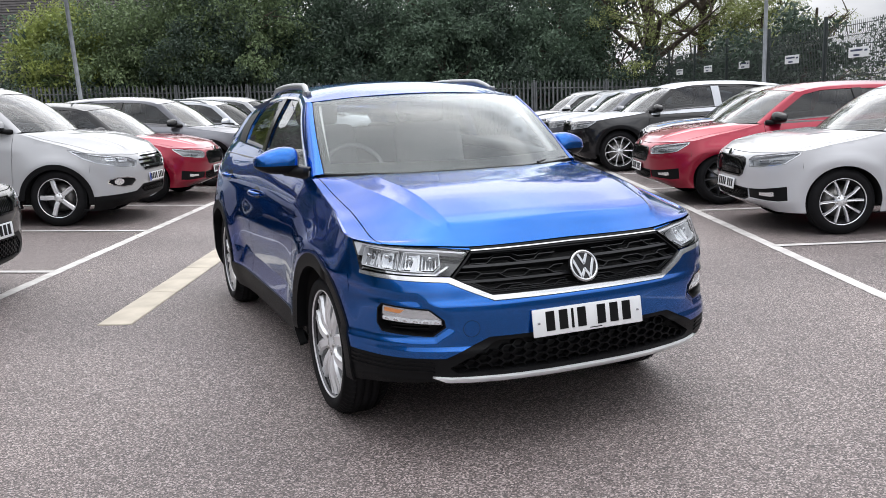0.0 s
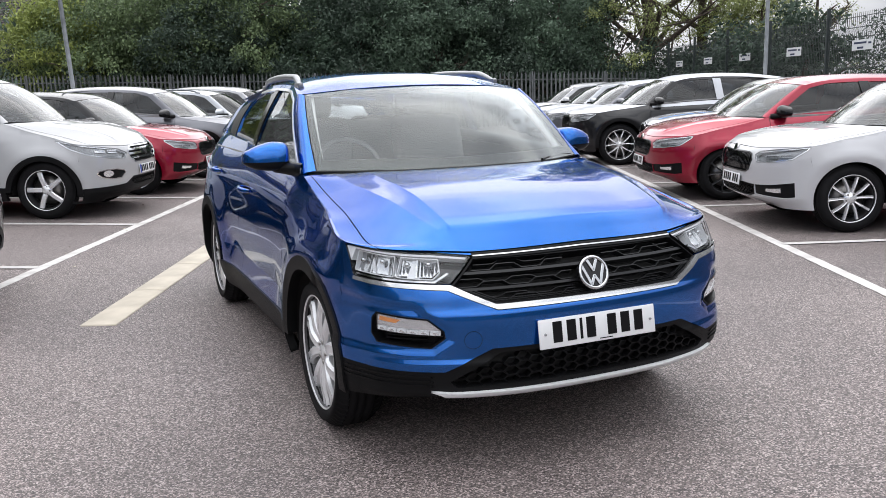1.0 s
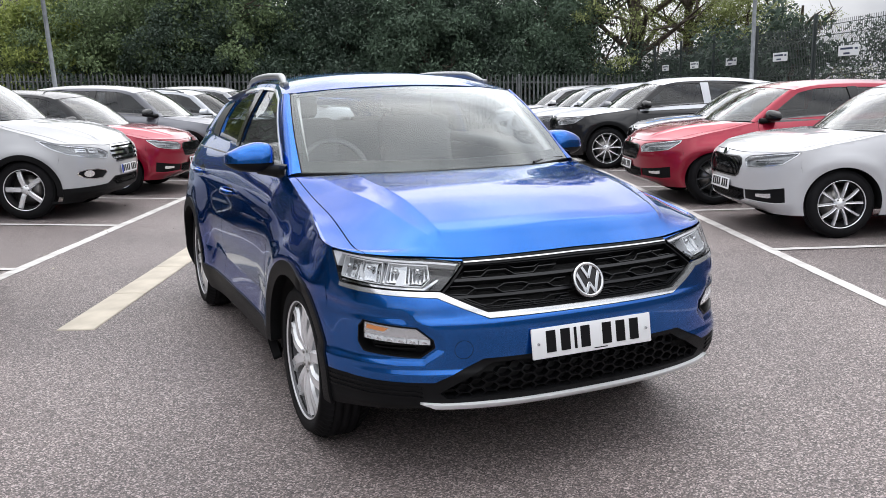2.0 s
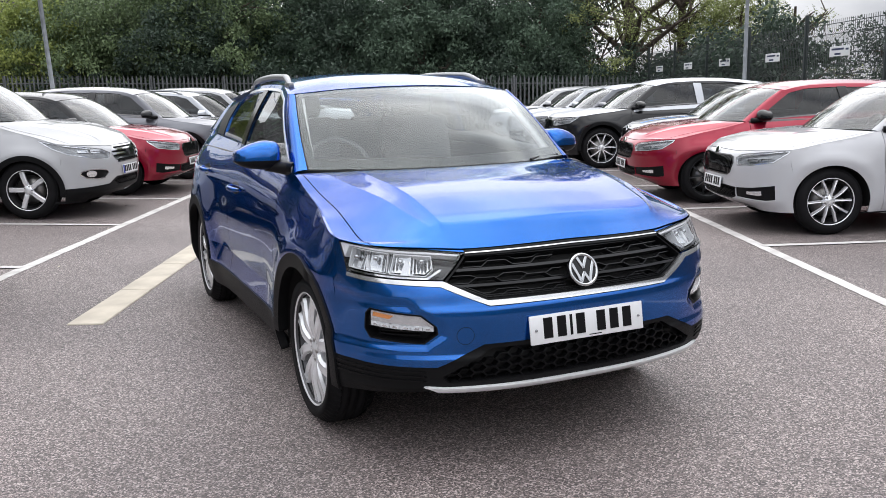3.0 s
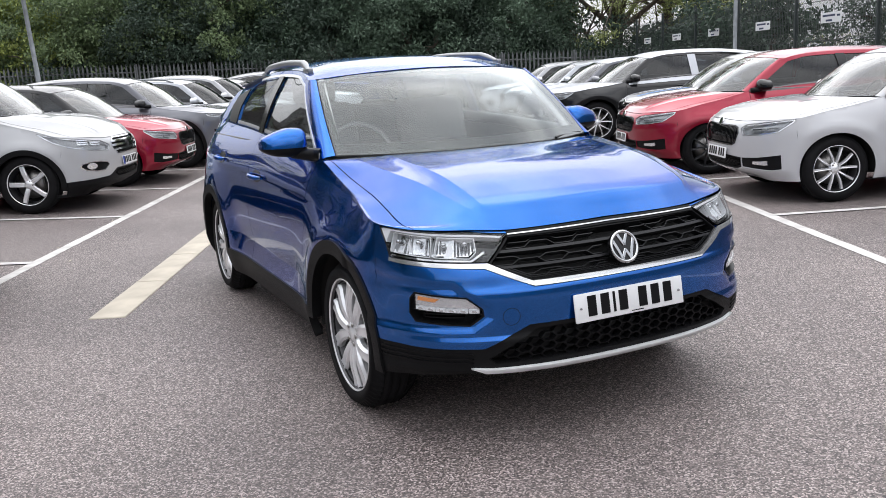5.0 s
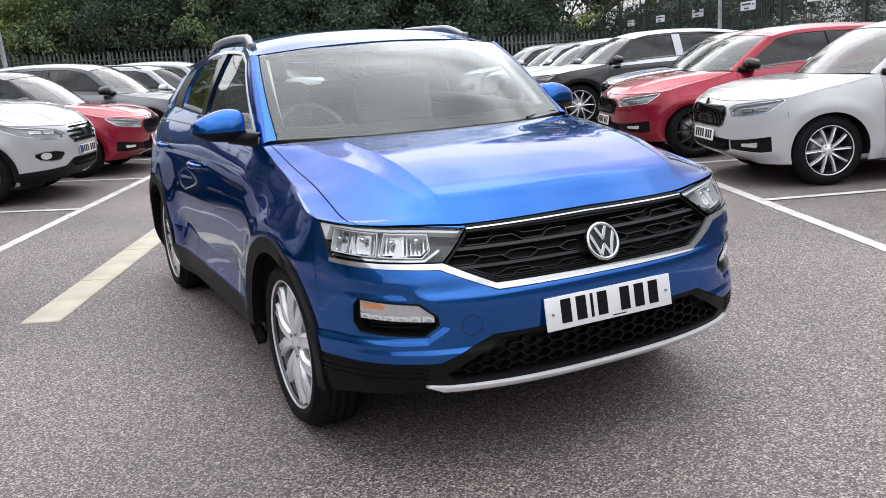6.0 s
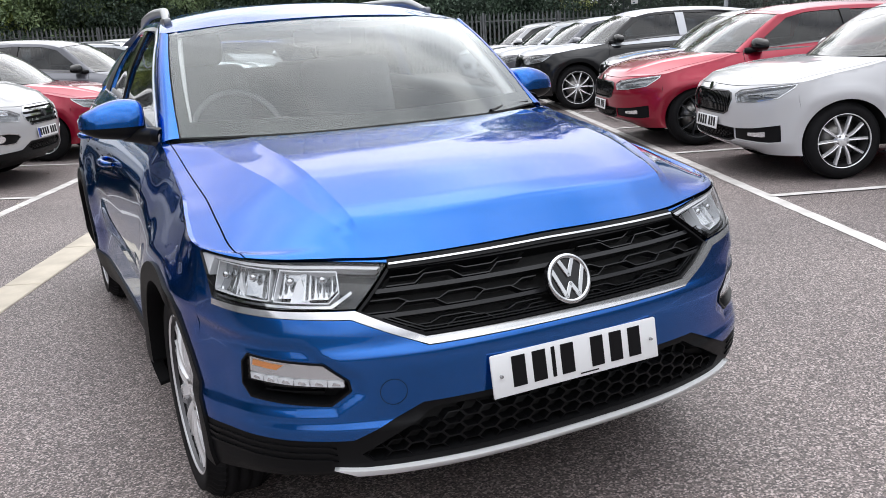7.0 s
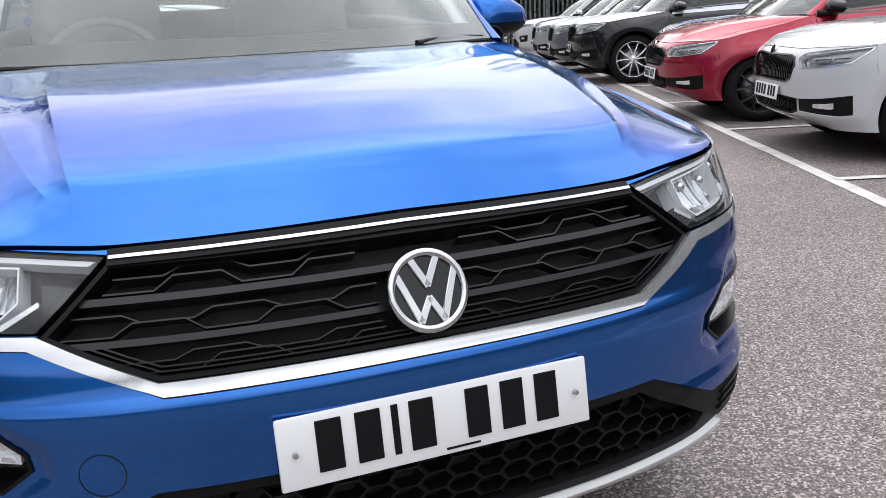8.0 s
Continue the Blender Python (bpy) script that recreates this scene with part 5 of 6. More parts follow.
        for nm, mt, h0, h1 in (("mirror_cap", mirror_mat or paintm, 0.0, 1.0), ("mirror_case", M_SATIN, 0.0, -1.0)):
            vs, fs, nv = [], [], 12
            split = -0.017
            for x in xs:
                zt, zb_, dd = float(topc(x)), float(botc(x)), float(dep(x))
                for j in range(nv + 1):
                    w = math.pi / 2 * j / nv
                    ext = (zt - split) if h1 > 0 else (split - zb_)
                    zz = split + h1 * ext * math.sin(w) ** 0.9
                    yy = -dd * math.cos(w) ** 0.7 + (0.004 if h1 < 0 else 0)
                    vs.append((s * (c[0] + x * 0.108), c[1] + yy + 0.02 * x, c[2] + zz))
                vs.append((s * (c[0] + x * 0.108), c[1] + 0.05, c[2] + (zt if h1 > 0 else zb_) * 0.96))
                vs.append((s * (c[0] + x * 0.108), c[1] + 0.05, c[2] + split))
            m_ = nv + 3
            for i in range(len(xs) - 1):
                for j in range(m_ - 1):
                    q = (i * m_ + j, (i + 1) * m_ + j, (i + 1) * m_ + j + 1, i * m_ + j + 1)
                    fs.append(q)
            fs += [tuple(range(m_)), tuple(range((len(xs) - 1) * m_ + m_ - 1, (len(xs) - 1) * m_ - 1, -1))]
            bm = bmesh.new()
            bv = [bm.verts.new(v) for v in vs]
            for f in fs:
                bm.faces.new([bv[i] for i in f])
            part(nm, bm, mt, wm)
        e = np.array(wv((0.775, 0.545, 1.085)))
        fp = [np.array([s * (c[0] + (e[0] - c[0]) * q), c[1] + (e[1] - c[1]) * q**1.3, c[2] - 0.045 + (e[2] - c[2] + 0.045) * q]) for q in np.linspace(-0.35, 1.15, 8)]
        vs, fs = tube_mesh(fp, [0.010, 0.018, 0.022, 0.024, 0.026, 0.030, 0.034, 0.034], 10)
        mesh_part("mirror_foot", vs, fs, M_SATIN, wm)
    if top_mat:
        for mir in (False, True):
            film = [(u, z - 0.085) for u, z in tp(uy(0.55), uy(2.9), 20)] + [(u, z - 0.004) for u, z in tp(uy(2.9), uy(0.55), 20)]
            patch("protective_film", sh.belt, [film], [], step, top_mat, car, 0.0, 0.004, "white protective film", mirror=mir)
            pf = [(1.640, zb(1.66) + 0.006), (1.768, zb(1.75) + 0.006), (1.732, 1.466), (1.596, 1.466)]
            patch("protective_film", sh.upper, [pf], [], step, top_mat, car, 0.0, 0.012, "white protective film", mirror=mir, centre=(0, 1.7, 1.2))
    # wheels
    wh = build_wheel(car, style, wheel_r, 0.215, ratio, hero)
    wx = 0.768 if hero else 0.775
    wh.matrix_basis = pose(-wx * sh.sx, 0, wheel_r)
    for x, y, a in ((-wx, 2.595, 40), (wx, 0, 15), (wx, 2.595, 70)):
        p = wv((x, y, 0))
        twin(wh, pose(p[0], p[1], wheel_r, 0, 0, 180 if x > 0 else 0) @ pose(0, 0, 0, a), car)
    if rails:
        for s in (-1, 1):
            pts, rad = [], []
            for t in np.linspace(0, 1, 36):
                y = 1.12 + 1.30 * t
                z = float(roofz(np.array([y]))[0])
                x = sh.upper0(np.array([y]), np.array([z]))[0, 0] - 0.025
                lift = 0.042 * min(1, (min(t, 1 - t) / 0.14)) ** 0.6
                pts.append(wv((s * x, y, z + lift)))
                rad.append(0.011 + 0.009 * min(1, min(t, 1 - t) / 0.10))
            vs, fs = tube_mesh(pts, rad, 10)
            rl = mesh_part("roof_rail", vs, fs, M_RAIL if rails == "silver" else M_SATIN, car)
            for t in (0.03, 0.97):
                bm = bmesh.new()
                y = 1.12 + 1.30 * t
                z = float(roofz(np.array([y]))[0])
                x = sh.upper0(np.array([y]), np.array([z]))[0, 0] - 0.025
                rbox(bm, *wv((s * x, y, z + 0.012)), 0.03, 0.10, 0.03, 0.008)
                part("rail_foot", bm, M_RAIL if rails == "silver" else M_SATIN, rl)
    return deck


def shrink(poly, d):
    """A polygon moved inwards by d."""
    q = np.array(poly)
    area = 0.5 * np.sum(q[:, 0] * np.roll(q[:, 1], -1) - np.roll(q[:, 0], -1) * q[:, 1])
    e = np.roll(q, -1, 0) - q
    e /= np.linalg.norm(e, axis=1)[:, None] + 1e-12
    n = np.stack([-e[:, 1], e[:, 0]], 1) * np.sign(area)
    out = []
    for i in range(len(q)):
        a, b = n[i - 1], n[i]
        m = a + b
        m /= np.linalg.norm(m) + 1e-9
        out.append(tuple(q[i] + m * d / max(0.35, m @ b)))
    return out


def honeycomb(name, sh, poly, cw, ch, mat, parent, off=-0.02, depth=0.02, wall=0.22):
    """A lattice of flat hexagonal rings with depth, inside a polygon of the belt surface."""
    q = np.array(poly)
    lo, hi = q.min(0), q.max(0)
    vs, fs, row, z = [], [], 0, lo[1]
    while z < hi[1] + ch:
        u = lo[0] + (cw / 2 if row % 2 else 0)
        while u < hi[0] + cw:
            hexa = [(-0.5, 0), (-0.25, 0.5), (0.25, 0.5), (0.5, 0), (0.25, -0.5), (-0.25, -0.5)]
            sx_, sz_ = cw * 0.66, ch
            o = np.array([(u + x * sx_ * 1.0, z + y * sz_) for x, y in hexa])
            i = np.array([(u + x * sx_ * (1 - wall), z + y * sz_ * (1 - wall)) for x, y in hexa])
            if inside(o, poly).all():
                b = len(vs)
                for pts, dd in ((o, off), (i, off), (i, off - depth), (o, off - depth)):
                    P = sh.belt0(pts[:, 0], pts[:, 1])
                    P = sh.warp(P + np.array([0, 1.0, 0]) * (-dd))
                    vs += list(P)
                for k in range(6):
                    j = (k + 1) % 6
                    fs += [(b + k, b + j, b + 6 + j, b + 6 + k), (b + 6 + k, b + 6 + j, b + 12 + j, b + 12 + k)]
            u += cw
        z += ch / 2
        row += 1
    return mesh_part(name, vs, fs, mat, parent, "", False)


def blue_suv():
    car = thing("car", Matrix(), "blue metallic compact SUV with black cladding, parked in the aisle", "car")
    sh = Shell()
    sh.front = pchip([0.15, 0.22, 0.30, 0.335, 0.435, 0.452, 0.478, 0.52, 0.60, 0.635, 0.66, 0.70, 0.745, 0.80, 0.84, 0.87, 0.92], [0.42, 0.28, 0.085, 0.020, 0.002, 0.0, 0.010, 0.008, 0.006, 0.010, 0.022, 0.034, 0.055, 0.092, 0.125, 0.155, 0.23])
    st = 0.024
    up, ux = sh.up, sh.ux
    ub = up(0.869, -0.40)
    sh.pods = [([(ub + 0.25, 0.715), (ux(0.70), 0.668), (ux(0.578), 0.588), (ux(0.572), 0.545), (ux(0.635), 0.500), (ub + 0.25, 0.494)], 0.012, 0.018)]
    build_shell(car, sh, M_BLUE, st, True, "silver", "blade", False, 0.332, M_LIP, None, 0.75, True)
    hl = [(up(0.472, -0.79), 0.837), (ux(0.63), 0.8525), (up(0.76, -0.60), 0.864), (sh.uh, 0.876), (up(0.872, -0.46), 0.815), (up(0.868, -0.49), 0.768), (up(0.75, -0.685), 0.757), (up(0.575, -0.792), 0.749)]
    gr = [(0, 0.836), (hl[0][0] - 0.001, 0.832), (hl[-1][0] - 0.001, 0.742), (ux(0.41), 0.672), (0, 0.660)]
    grille = [gr[1], gr[2], gr[3]] + [(-u, z) for u, z in (gr[3], gr[2], gr[1])]
    chrome = [(up(0.868, -0.49), 0.765), (up(0.75, -0.685), 0.753), (up(0.575, -0.792), 0.744), (ux(0.41), 0.670)]
    chrome_lo = [(ux(0.405), 0.650), (ux(0.586), 0.7265), (up(0.75, -0.685), 0.7375), (up(0.868, -0.49), 0.751)]
    cpoly = chrome + [(-u, z) for u, z in chrome[::-1]] + [(-u, z) for u, z in chrome_lo[::-1]] + chrome_lo
    top = [(s * sh.uh, float(sh.top(np.array([abs(s) * sh.uh]))[0]) - 0.003) for s in np.linspace(1, -1, 60)]
    ub = up(0.869, -0.40)
    fog = [(up(0.812, -0.605), 0.643), (ux(0.655), 0.626), (ux(0.600), 0.580), (ux(0.596), 0.552), (ux(0.645), 0.514), (up(0.812, -0.605), 0.527), (up(0.824, -0.58), 0.56), (up(0.822, -0.585), 0.62)]
    lowb = [(ux(0.43), 0.507), (ux(0.60), 0.428), (ub + 0.06, 0.435), (ub + 0.10, 0.285), (ux(0.70), 0.315), (ux(0.62), 0.325), (ux(0.3), 0.318)]
    low = lowb + [(-u, z) for u, z in lowb[::-1]]
    clad = ring_arch(sh, 0, 0.432)
    bump = [(sh.uh + 0.002, top[0][1])] + top + [(-sh.uh - 0.002, top[-1][1]), (-ub, 0.70), (-ub - 0.05, 0.41), (-ub - 0.05, 0.385), (ub + 0.05, 0.385), (ub + 0.05, 0.41), (ub, 0.70)]
    wide = [shrink(hl, -0.003), shrink(grille, -0.003), shrink(cpoly, -0.0015)]
    exc = [wide[0], mirrored(wide[0]), wide[1], wide[2], fog, mirrored(fog), low, clad, mirrored(clad)]
    patch("front_bumper", sh.belt, [bump], exc, st * 0.42, M_BLUE, car, 0.02, centre=(0, 1, 0.6))
    # black lower bumper, its mesh opening and the silver lip
    mesh_o = [(ux(0.40), 0.488), (ux(0.585), 0.385), (ux(0.56), 0.362)]
    mesh_p = mesh_o + [(-u, z) for u, z in mesh_o[::-1]]
    lb = patch("lower_bumper", sh.belt, [low], [mesh_p, clad, mirrored(clad)], st, M_PLASTIC, car, 0.055, -0.004, centre=(0, 1, 0.6))
    patch("grille_back", sh.belt, [shrink(mesh_p, -0.03)], [], 0.05, M_DARK, car, 0.0, -0.05, centre=(0, 1, 0.6))
    honeycomb("lower_grille", sh, mesh_p, 0.098, 0.034, M_SATIN, car, -0.016, 0.035, 0.12)
    lip = [(-u, z) for u, z in [(ux(0.65), 0.352), (ux(0.58), 0.345), (ux(0.3), 0.340), (0, 0.339)]] + [(ux(0.3), 0.340), (ux(0.58), 0.345), (ux(0.65), 0.352), (ux(0.60), 0.332), (ux(0.3), 0.324), (0, 0.322), (-ux(0.3), 0.324), (-ux(0.60), 0.332)]
    patch("silver_lip", sh.belt, [lip], [], st, M_LIP, car, 0.03, 0.010, centre=(0, 1, 0.6))
    # chrome line round the grille and lamps
    patch("chrome_strip", sh.belt, [cpoly], [], st * 0.8, M_BRIGHT, car, 0.02, 0.006, centre=(0, 1, 0.6))
    # dark gap under the bonnet edge, put in as a black strip
    gap_strip = [(hl[0][0] - 0.001, 0.8465), (0, 0.8515), (-hl[0][0] + 0.001, 0.8465), (-hl[0][0] + 0.001, 0.826), (0, 0.831), (hl[0][0] - 0.001, 0.826)]
    patch("grille_shroud", sh.belt, [gap_strip], [], st * 0.8, M_SATIN, car, 0.02, 0.0015, centre=(0, 1, 0.6))
    tops = [(hl[0][0] - 0.004, 0.8372), (0, 0.8418), (-hl[0][0] + 0.004, 0.8372), (-hl[0][0] + 0.004, 0.8330), (0, 0.8376), (hl[0][0] - 0.004, 0.8330)]
    patch("chrome_strip", sh.belt, [tops], [], st * 0.8, M_CHROME, car, 0.02, 0.005, centre=(0, 1, 0.6))
    # upper grille
    g = new("grille")
    g.parent = car
    patch("grille_back", sh.belt, [grille], [], 0.04, M_DARK, g, 0.0, -0.055, centre=(0, 1, 0.6))
    fr = shrink(grille, 0.007)
    patch("grille_frame", sh.belt, [grille], [fr], st, M_SATIN, g, 0.05, -0.004, centre=(0, 1, 0.6))
    hw = lambda z: float(np.interp(z, [0.672, 0.742, 0.832], [gr[3][0], gr[2][0], gr[1][0]])) - 0.008
    for zc in (0.785, 0.729):
        w = hw(zc)
        bar = [(-w, zc + 0.0045), (w, zc + 0.0045), (w, zc - 0.005), (-w, zc - 0.005)]
        patch("grille_slat", sh.belt, [bar], [], st, M_GRILLE, g, 0.035, -0.012, centre=(0, 1, 0.6))
    for k, (zl_, zh_, start) in enumerate(((0.795, 0.813, 0), (0.768, 0.756, 0), (0.739, 0.756, 0), (0.712, 0.700, 1), (0.684, 0.702, 0), (0.826, 0.815, 1))):
        for s in (-1, 1):
            w = min(hw(zl_), hw(zh_)) - 0.004
            pts, u, high = [], w, bool(start)
            while u > 0.08:
                z_ = zh_ if high else zl_
                pts += [(u, z_), (max(u - 0.078, 0.066), z_)]
                u -= 0.108
                high = not high
            if len(pts) > 2:
                a = [(s * x, z + 0.0009) for x, z in pts]
                b = [(s * x, z - 0.0015) for x, z in pts[::-1]]
                patch("grille_wave", sh.belt, [a + b], [], st, M_GRILLE, g, 0.030, -0.016 if k % 2 == 0 else -0.020, centre=(0, 1, 0.6))
    for d0, d1 in ((0.011, 0.0135), (0.018, 0.0205)):
        patch("grille_liner", sh.belt, [shrink(grille, d0)], [shrink(grille, d1), [(-1, 0.725), (1, 0.725), (1, 0.9), (-1, 0.9)]], st, M_GRILLE, g, 0.02, -0.012, centre=(0, 1, 0.6))
    # badge
    P = sh.belt(np.array([0.0]), np.array([0.742]))[0]
    bd = new("badge")
    bd.parent = car
    bd.matrix_basis = pose(0, P[1] - 0.012, 0.745, -22)
    bm = bmesh.new()
    bmesh.ops.create_cone(bm, cap_ends=True, segments=48, radius1=0.062, radius2=0.060, depth=0.02, matrix=Matrix.Rotation(radians(90), 4, "X"))
    part("badge_disc", bm, M_GLOSSBLACK, bd)
    ringp = [(0.0595 * math.cos(t), 0.0595 * math.sin(t), 0.0) for t in np.linspace(0, 2 * math.pi, 48, endpoint=False)]
    vs, fs = tube_mesh(ringp, 0.0068, 10, True)
    mesh_part("badge_ring", [(v[0], -0.0115 - v[2], v[1]) for v in vs], fs, M_CHROME, bd)

    def stroke(pts, wd):
        bm = bmesh.new()
        for (x0, z0), (x1, z1) in zip(pts, pts[1:]):
            L, a = math.hypot(x1 - x0, z1 - z0), math.atan2(z1 - z0, x1 - x0)
            rbox(bm, (x0 + x1) / 2, -0.012, (z0 + z1) / 2, L + wd * 0.5, 0.006, wd, 0.0015, 1, Matrix.Rotation(-a, 4, "Y"))
        return bm

    part("badge_chevron", stroke([(-0.022, 0.052), (0.0, 0.008), (0.022, 0.052)], 0.0125), M_CHROME, bd)
    part("badge_zigzag", stroke([(-0.048, 0.030), (-0.019, -0.046), (0.0, -0.012), (0.019, -0.046), (0.048, 0.030)], 0.0125), M_CHROME, bd)
    # number plate
    plate = number_plate(car, pose(0, -0.878, 0.545, -9))
    bm = bmesh.new()
    rbox(bm, 0.03, -0.0006, -0.0455, 0.058, 0.002, 0.0035, 0.0005, 1)
    part("maker_bar", bm, M_INK, plate)
    bm = bmesh.new()
    rbox(bm, 0.0, 0, 0, 0.074, 0.002, 0.0065, 0.0005, 1)
    b = part("plate_caption", bm, M_INK, car)
    b.matrix_basis = pose(0.01, -0.8715, 0.498, -9)
    # lamps
    for mir in (False, True):
        lens = patch("headlight", sh.belt, [hl], [], st, M_LENS, car, 0.0, 0.002, mirror=mir, centre=(0, 1, 0.6))
        patch("housing", sh.belt, [hl], [], st, M_GLOSSBLACK, lens, -0.06, -0.055, mirror=mir, centre=(0, 1, 0.6))
        u0, u1 = hl[0][0], sh.uh
        a = lambda f: u0 + f * (u1 - u0)
        zt = lambda f: float(np.interp(a(f), [hl[0][0], hl[1][0], hl[2][0], hl[3][0]], [hl[0][1], hl[1][1], hl[2][1], hl[3][1]]))
        zl = lambda f: float(np.interp(a(f), [hl[7][0], hl[6][0], hl[5][0]], [hl[7][1], hl[6][1], hl[5][1]]))
        # white end block and top line
        end = [(a(0.900), zt(0.900) - 0.006), (a(0.995), zt(0.995) - 0.006), (a(0.985), zl(0.985) + 0.012), (a(0.945), zl(0.95) + 0.008)]
        patch("light_guide", sh.belt, [end], [], st, M_LAMPWHITE, lens, 0.03, -0.003, mirror=mir, centre=(0, 1, 0.6))
        line = [(a(f), zt(f) - 0.004) for f in np.linspace(0.03, 0.98, 12)] + [(a(f), zt(f) - 0.0105) for f in np.linspace(0.98, 0.05, 12)]
        patch("light_guide", sh.belt, [line], [], st, M_LAMPWHITE, lens, 0.03, -0.006, mirror=mir, centre=(0, 1, 0.6))
        base_l = [(a(0.27), zl(0.27) + 0.0105), (a(0.94), zl(0.94) + 0.0105), (a(0.94), zl(0.94) + 0.0045), (a(0.26), zl(0.26) + 0.0045), (a(0.17), zl(0.26) + 0.034), (a(0.175), zl(0.26) + 0.040)]
        patch("light_guide", sh.belt, [base_l], [], st, M_CHROME, lens, 0.03, -0.012, mirror=mir, centre=(0, 1, 0.6))
        for c0, c1, cut in ((0.225, 0.535, 0.05), (0.555, 0.895, 0.012)):
            zb0, zb1 = zl(c0) + 0.016, zl(c1) + 0.016
            box = [(a(c0), zb0 + 0.024 if cut > 0.02 else zb0 + 0.004), (a(c0 + cut), zb0), (a(c1), zb1), (a(c1 - 0.012), zt(c1) - 0.013), (a(c0 + 0.012), zt(c0) - 0.013)]
            patch("lamp_chamber", sh.belt, [box], [shrink(box, 0.0028)], st * 0.6, M_LAMPWHITE, lens, 0.045, -0.012, mirror=mir, centre=(0, 1, 0.6))
            um, zm = (a(c0) + a(c1)) / 2, (zb0 + zt(c1)) / 2 - 0.004
            hu = (a(c1) - a(c0)) / 2

            def bowl(u, z, um=um, zm=zm, hu=hu):
                """A stepped reflector: two dished halves with upright facets."""
                h = np.where(u < um, -1.0, 1.0)
                q = (u - um - h * hu * 0.48) / (hu * 0.52)
                q = np.round(q * 3.2) / 3.2 * 0.75 + q * 0.25
                r2 = np.clip(q**2 * 0.7 + ((z - zm) / 0.05) ** 2 * 0.55, 0, 1)
                P = sh.belt(u, z)
                return P + np.stack([-0.35 * np.sign(P[:, 0] + 1e-9), np.ones(len(u)), -0.05 * np.ones(len(u))], -1) * (0.052 - 0.036 * r2)[:, None]

            patch("reflector", bowl, [box], [], (st * 0.32, st * 0.5), M_FACET, lens, 0.0, mirror=mir, centre=(0, 1, 0.6))
            for f in (0.26, 0.74):
                P = sh.belt(np.array([a(c0 + (c1 - c0) * f)]), np.array([zm]))[0] + np.array([-0.012, 0.030, 0])
                bm = bmesh.new()
                bmesh.ops.create_uvsphere(bm, u_segments=14, v_segments=8, radius=0.011, matrix=Matrix.Translation(Vector(P * ((-1, 1, 1) if mir else (1, 1, 1)))))
                part("bulb", bm, M_CHROME, lens)
            w0, w1 = c0 + (c1 - c0) * 0.60, c0 + (c1 - c0) * 0.66
            wed = [(a(w0 - 0.05), zb0 + 0.006), (a(w1 + 0.03), zb0 + 0.006), (a(w1), zm + 0.012), (a(w0), zm + 0.020)]
            patch("wedge", sh.belt, [wed], [], st, M_LAMPWHITE, lens, 0.02, -0.026, mirror=mir, centre=(0, 1, 0.6))
        fi = shrink(fog, 0.0055)
        fg = patch("fog_lamp", sh.belt, [fog], [fi], st * 0.6, M_SATIN, car, 0.05, 0.003, mirror=mir, centre=(0, 1, 0.6))
        patch("recess", sh.belt, [fi], [], st, M_SATIN, fg, 0.0, -0.05, mirror=mir, centre=(0, 1, 0.6))
        uo = fi[0][0] + 0.001
        dr = [(uo, fi[0][1] - 0.004), (ux(0.655), 0.618), (ux(0.612), 0.580), (ux(0.607), 0.560), (uo + 0.004, 0.574)]
        patch("lamp_lens", sh.belt, [dr], [], st * 0.7, M_LENS, fg, 0.0, 0.001, mirror=mir, centre=(0, 1, 0.6))
        upper = [dr[0], dr[1], dr[2], (ux(0.615), 0.578), (uo + 0.001, 0.594)]
        patch("lamp_reflector", sh.belt, [upper], [], st * 0.7, M_REFLECT, fg, 0.01, -0.007, mirror=mir, centre=(0, 1, 0.6))
        am = [(uo - 0.012, fi[0][1] - 0.010), (ux(0.745), 0.619), (ux(0.760), 0.606), (uo - 0.010, 0.612)]
        patch("indicator", sh.belt, [am], [], st * 0.7, M_AMBER, fg, 0.01, -0.005, mirror=mir, centre=(0, 1, 0.6))
        n = 6
        ud = np.linspace(uo - 0.002, ux(0.611), n + 1)
        for k in range(n):
            z0, z1 = np.interp([k, k + 1], [0, n], [0.576, 0.562])
            h = 0.016
            bar = [(ud[k], z0 + h), (ud[k + 1] + 0.002, z1 + h), (ud[k + 1] + 0.002, z1), (ud[k], z0)]
            led = patch("drl_led", sh.belt, [bar], [], st * 0.7, M_LAMPWHITE, fg, 0.012, -0.003, mirror=mir, centre=(0, 1, 0.6))
            cap = [(ud[k] * 0.75 + ud[k + 1] * 0.25, z0 + 0.004), (ud[k] * 0.25 + ud[k + 1] * 0.75, z1 + 0.004), (ud[k] * 0.35 + ud[k + 1] * 0.65, z1 + 0.011), (ud[k] * 0.65 + ud[k + 1] * 0.35, z0 + 0.011)]
            patch("led_cell", sh.belt, [cap], [], st, M_REFLECT, led, 0.004, -0.001, mirror=mir, centre=(0, 1, 0.6))
        # ribbed insert below
        for z0, lo, hi in ((0.553, 0.655, 0.795), (0.540, 0.665, 0.795)):
            rib = [(up(hi, -0.625) if hi > 0.79 else ux(hi), z0 + 0.003), (ux(lo), z0 + 0.003), (ux(lo), z0 - 0.002), (up(hi, -0.625), z0 - 0.002)]
            patch("rib", sh.belt, [rib], [], st, M_SATIN, fg, 0.02, -0.028, mirror=mir, centre=(0, 1, 0.6))
    # ribbed inserts in the black corners of the bumper, and the plate's screws
    for s in (-1, 1):
        for z0 in (0.372, 0.390, 0.408):
            rib = [(s * ux(0.66), z0 + 0.004), (s * (ub - 0.03), z0 + 0.006), (s * (ub - 0.03), z0), (s * ux(0.64), z0 - 0.002)]
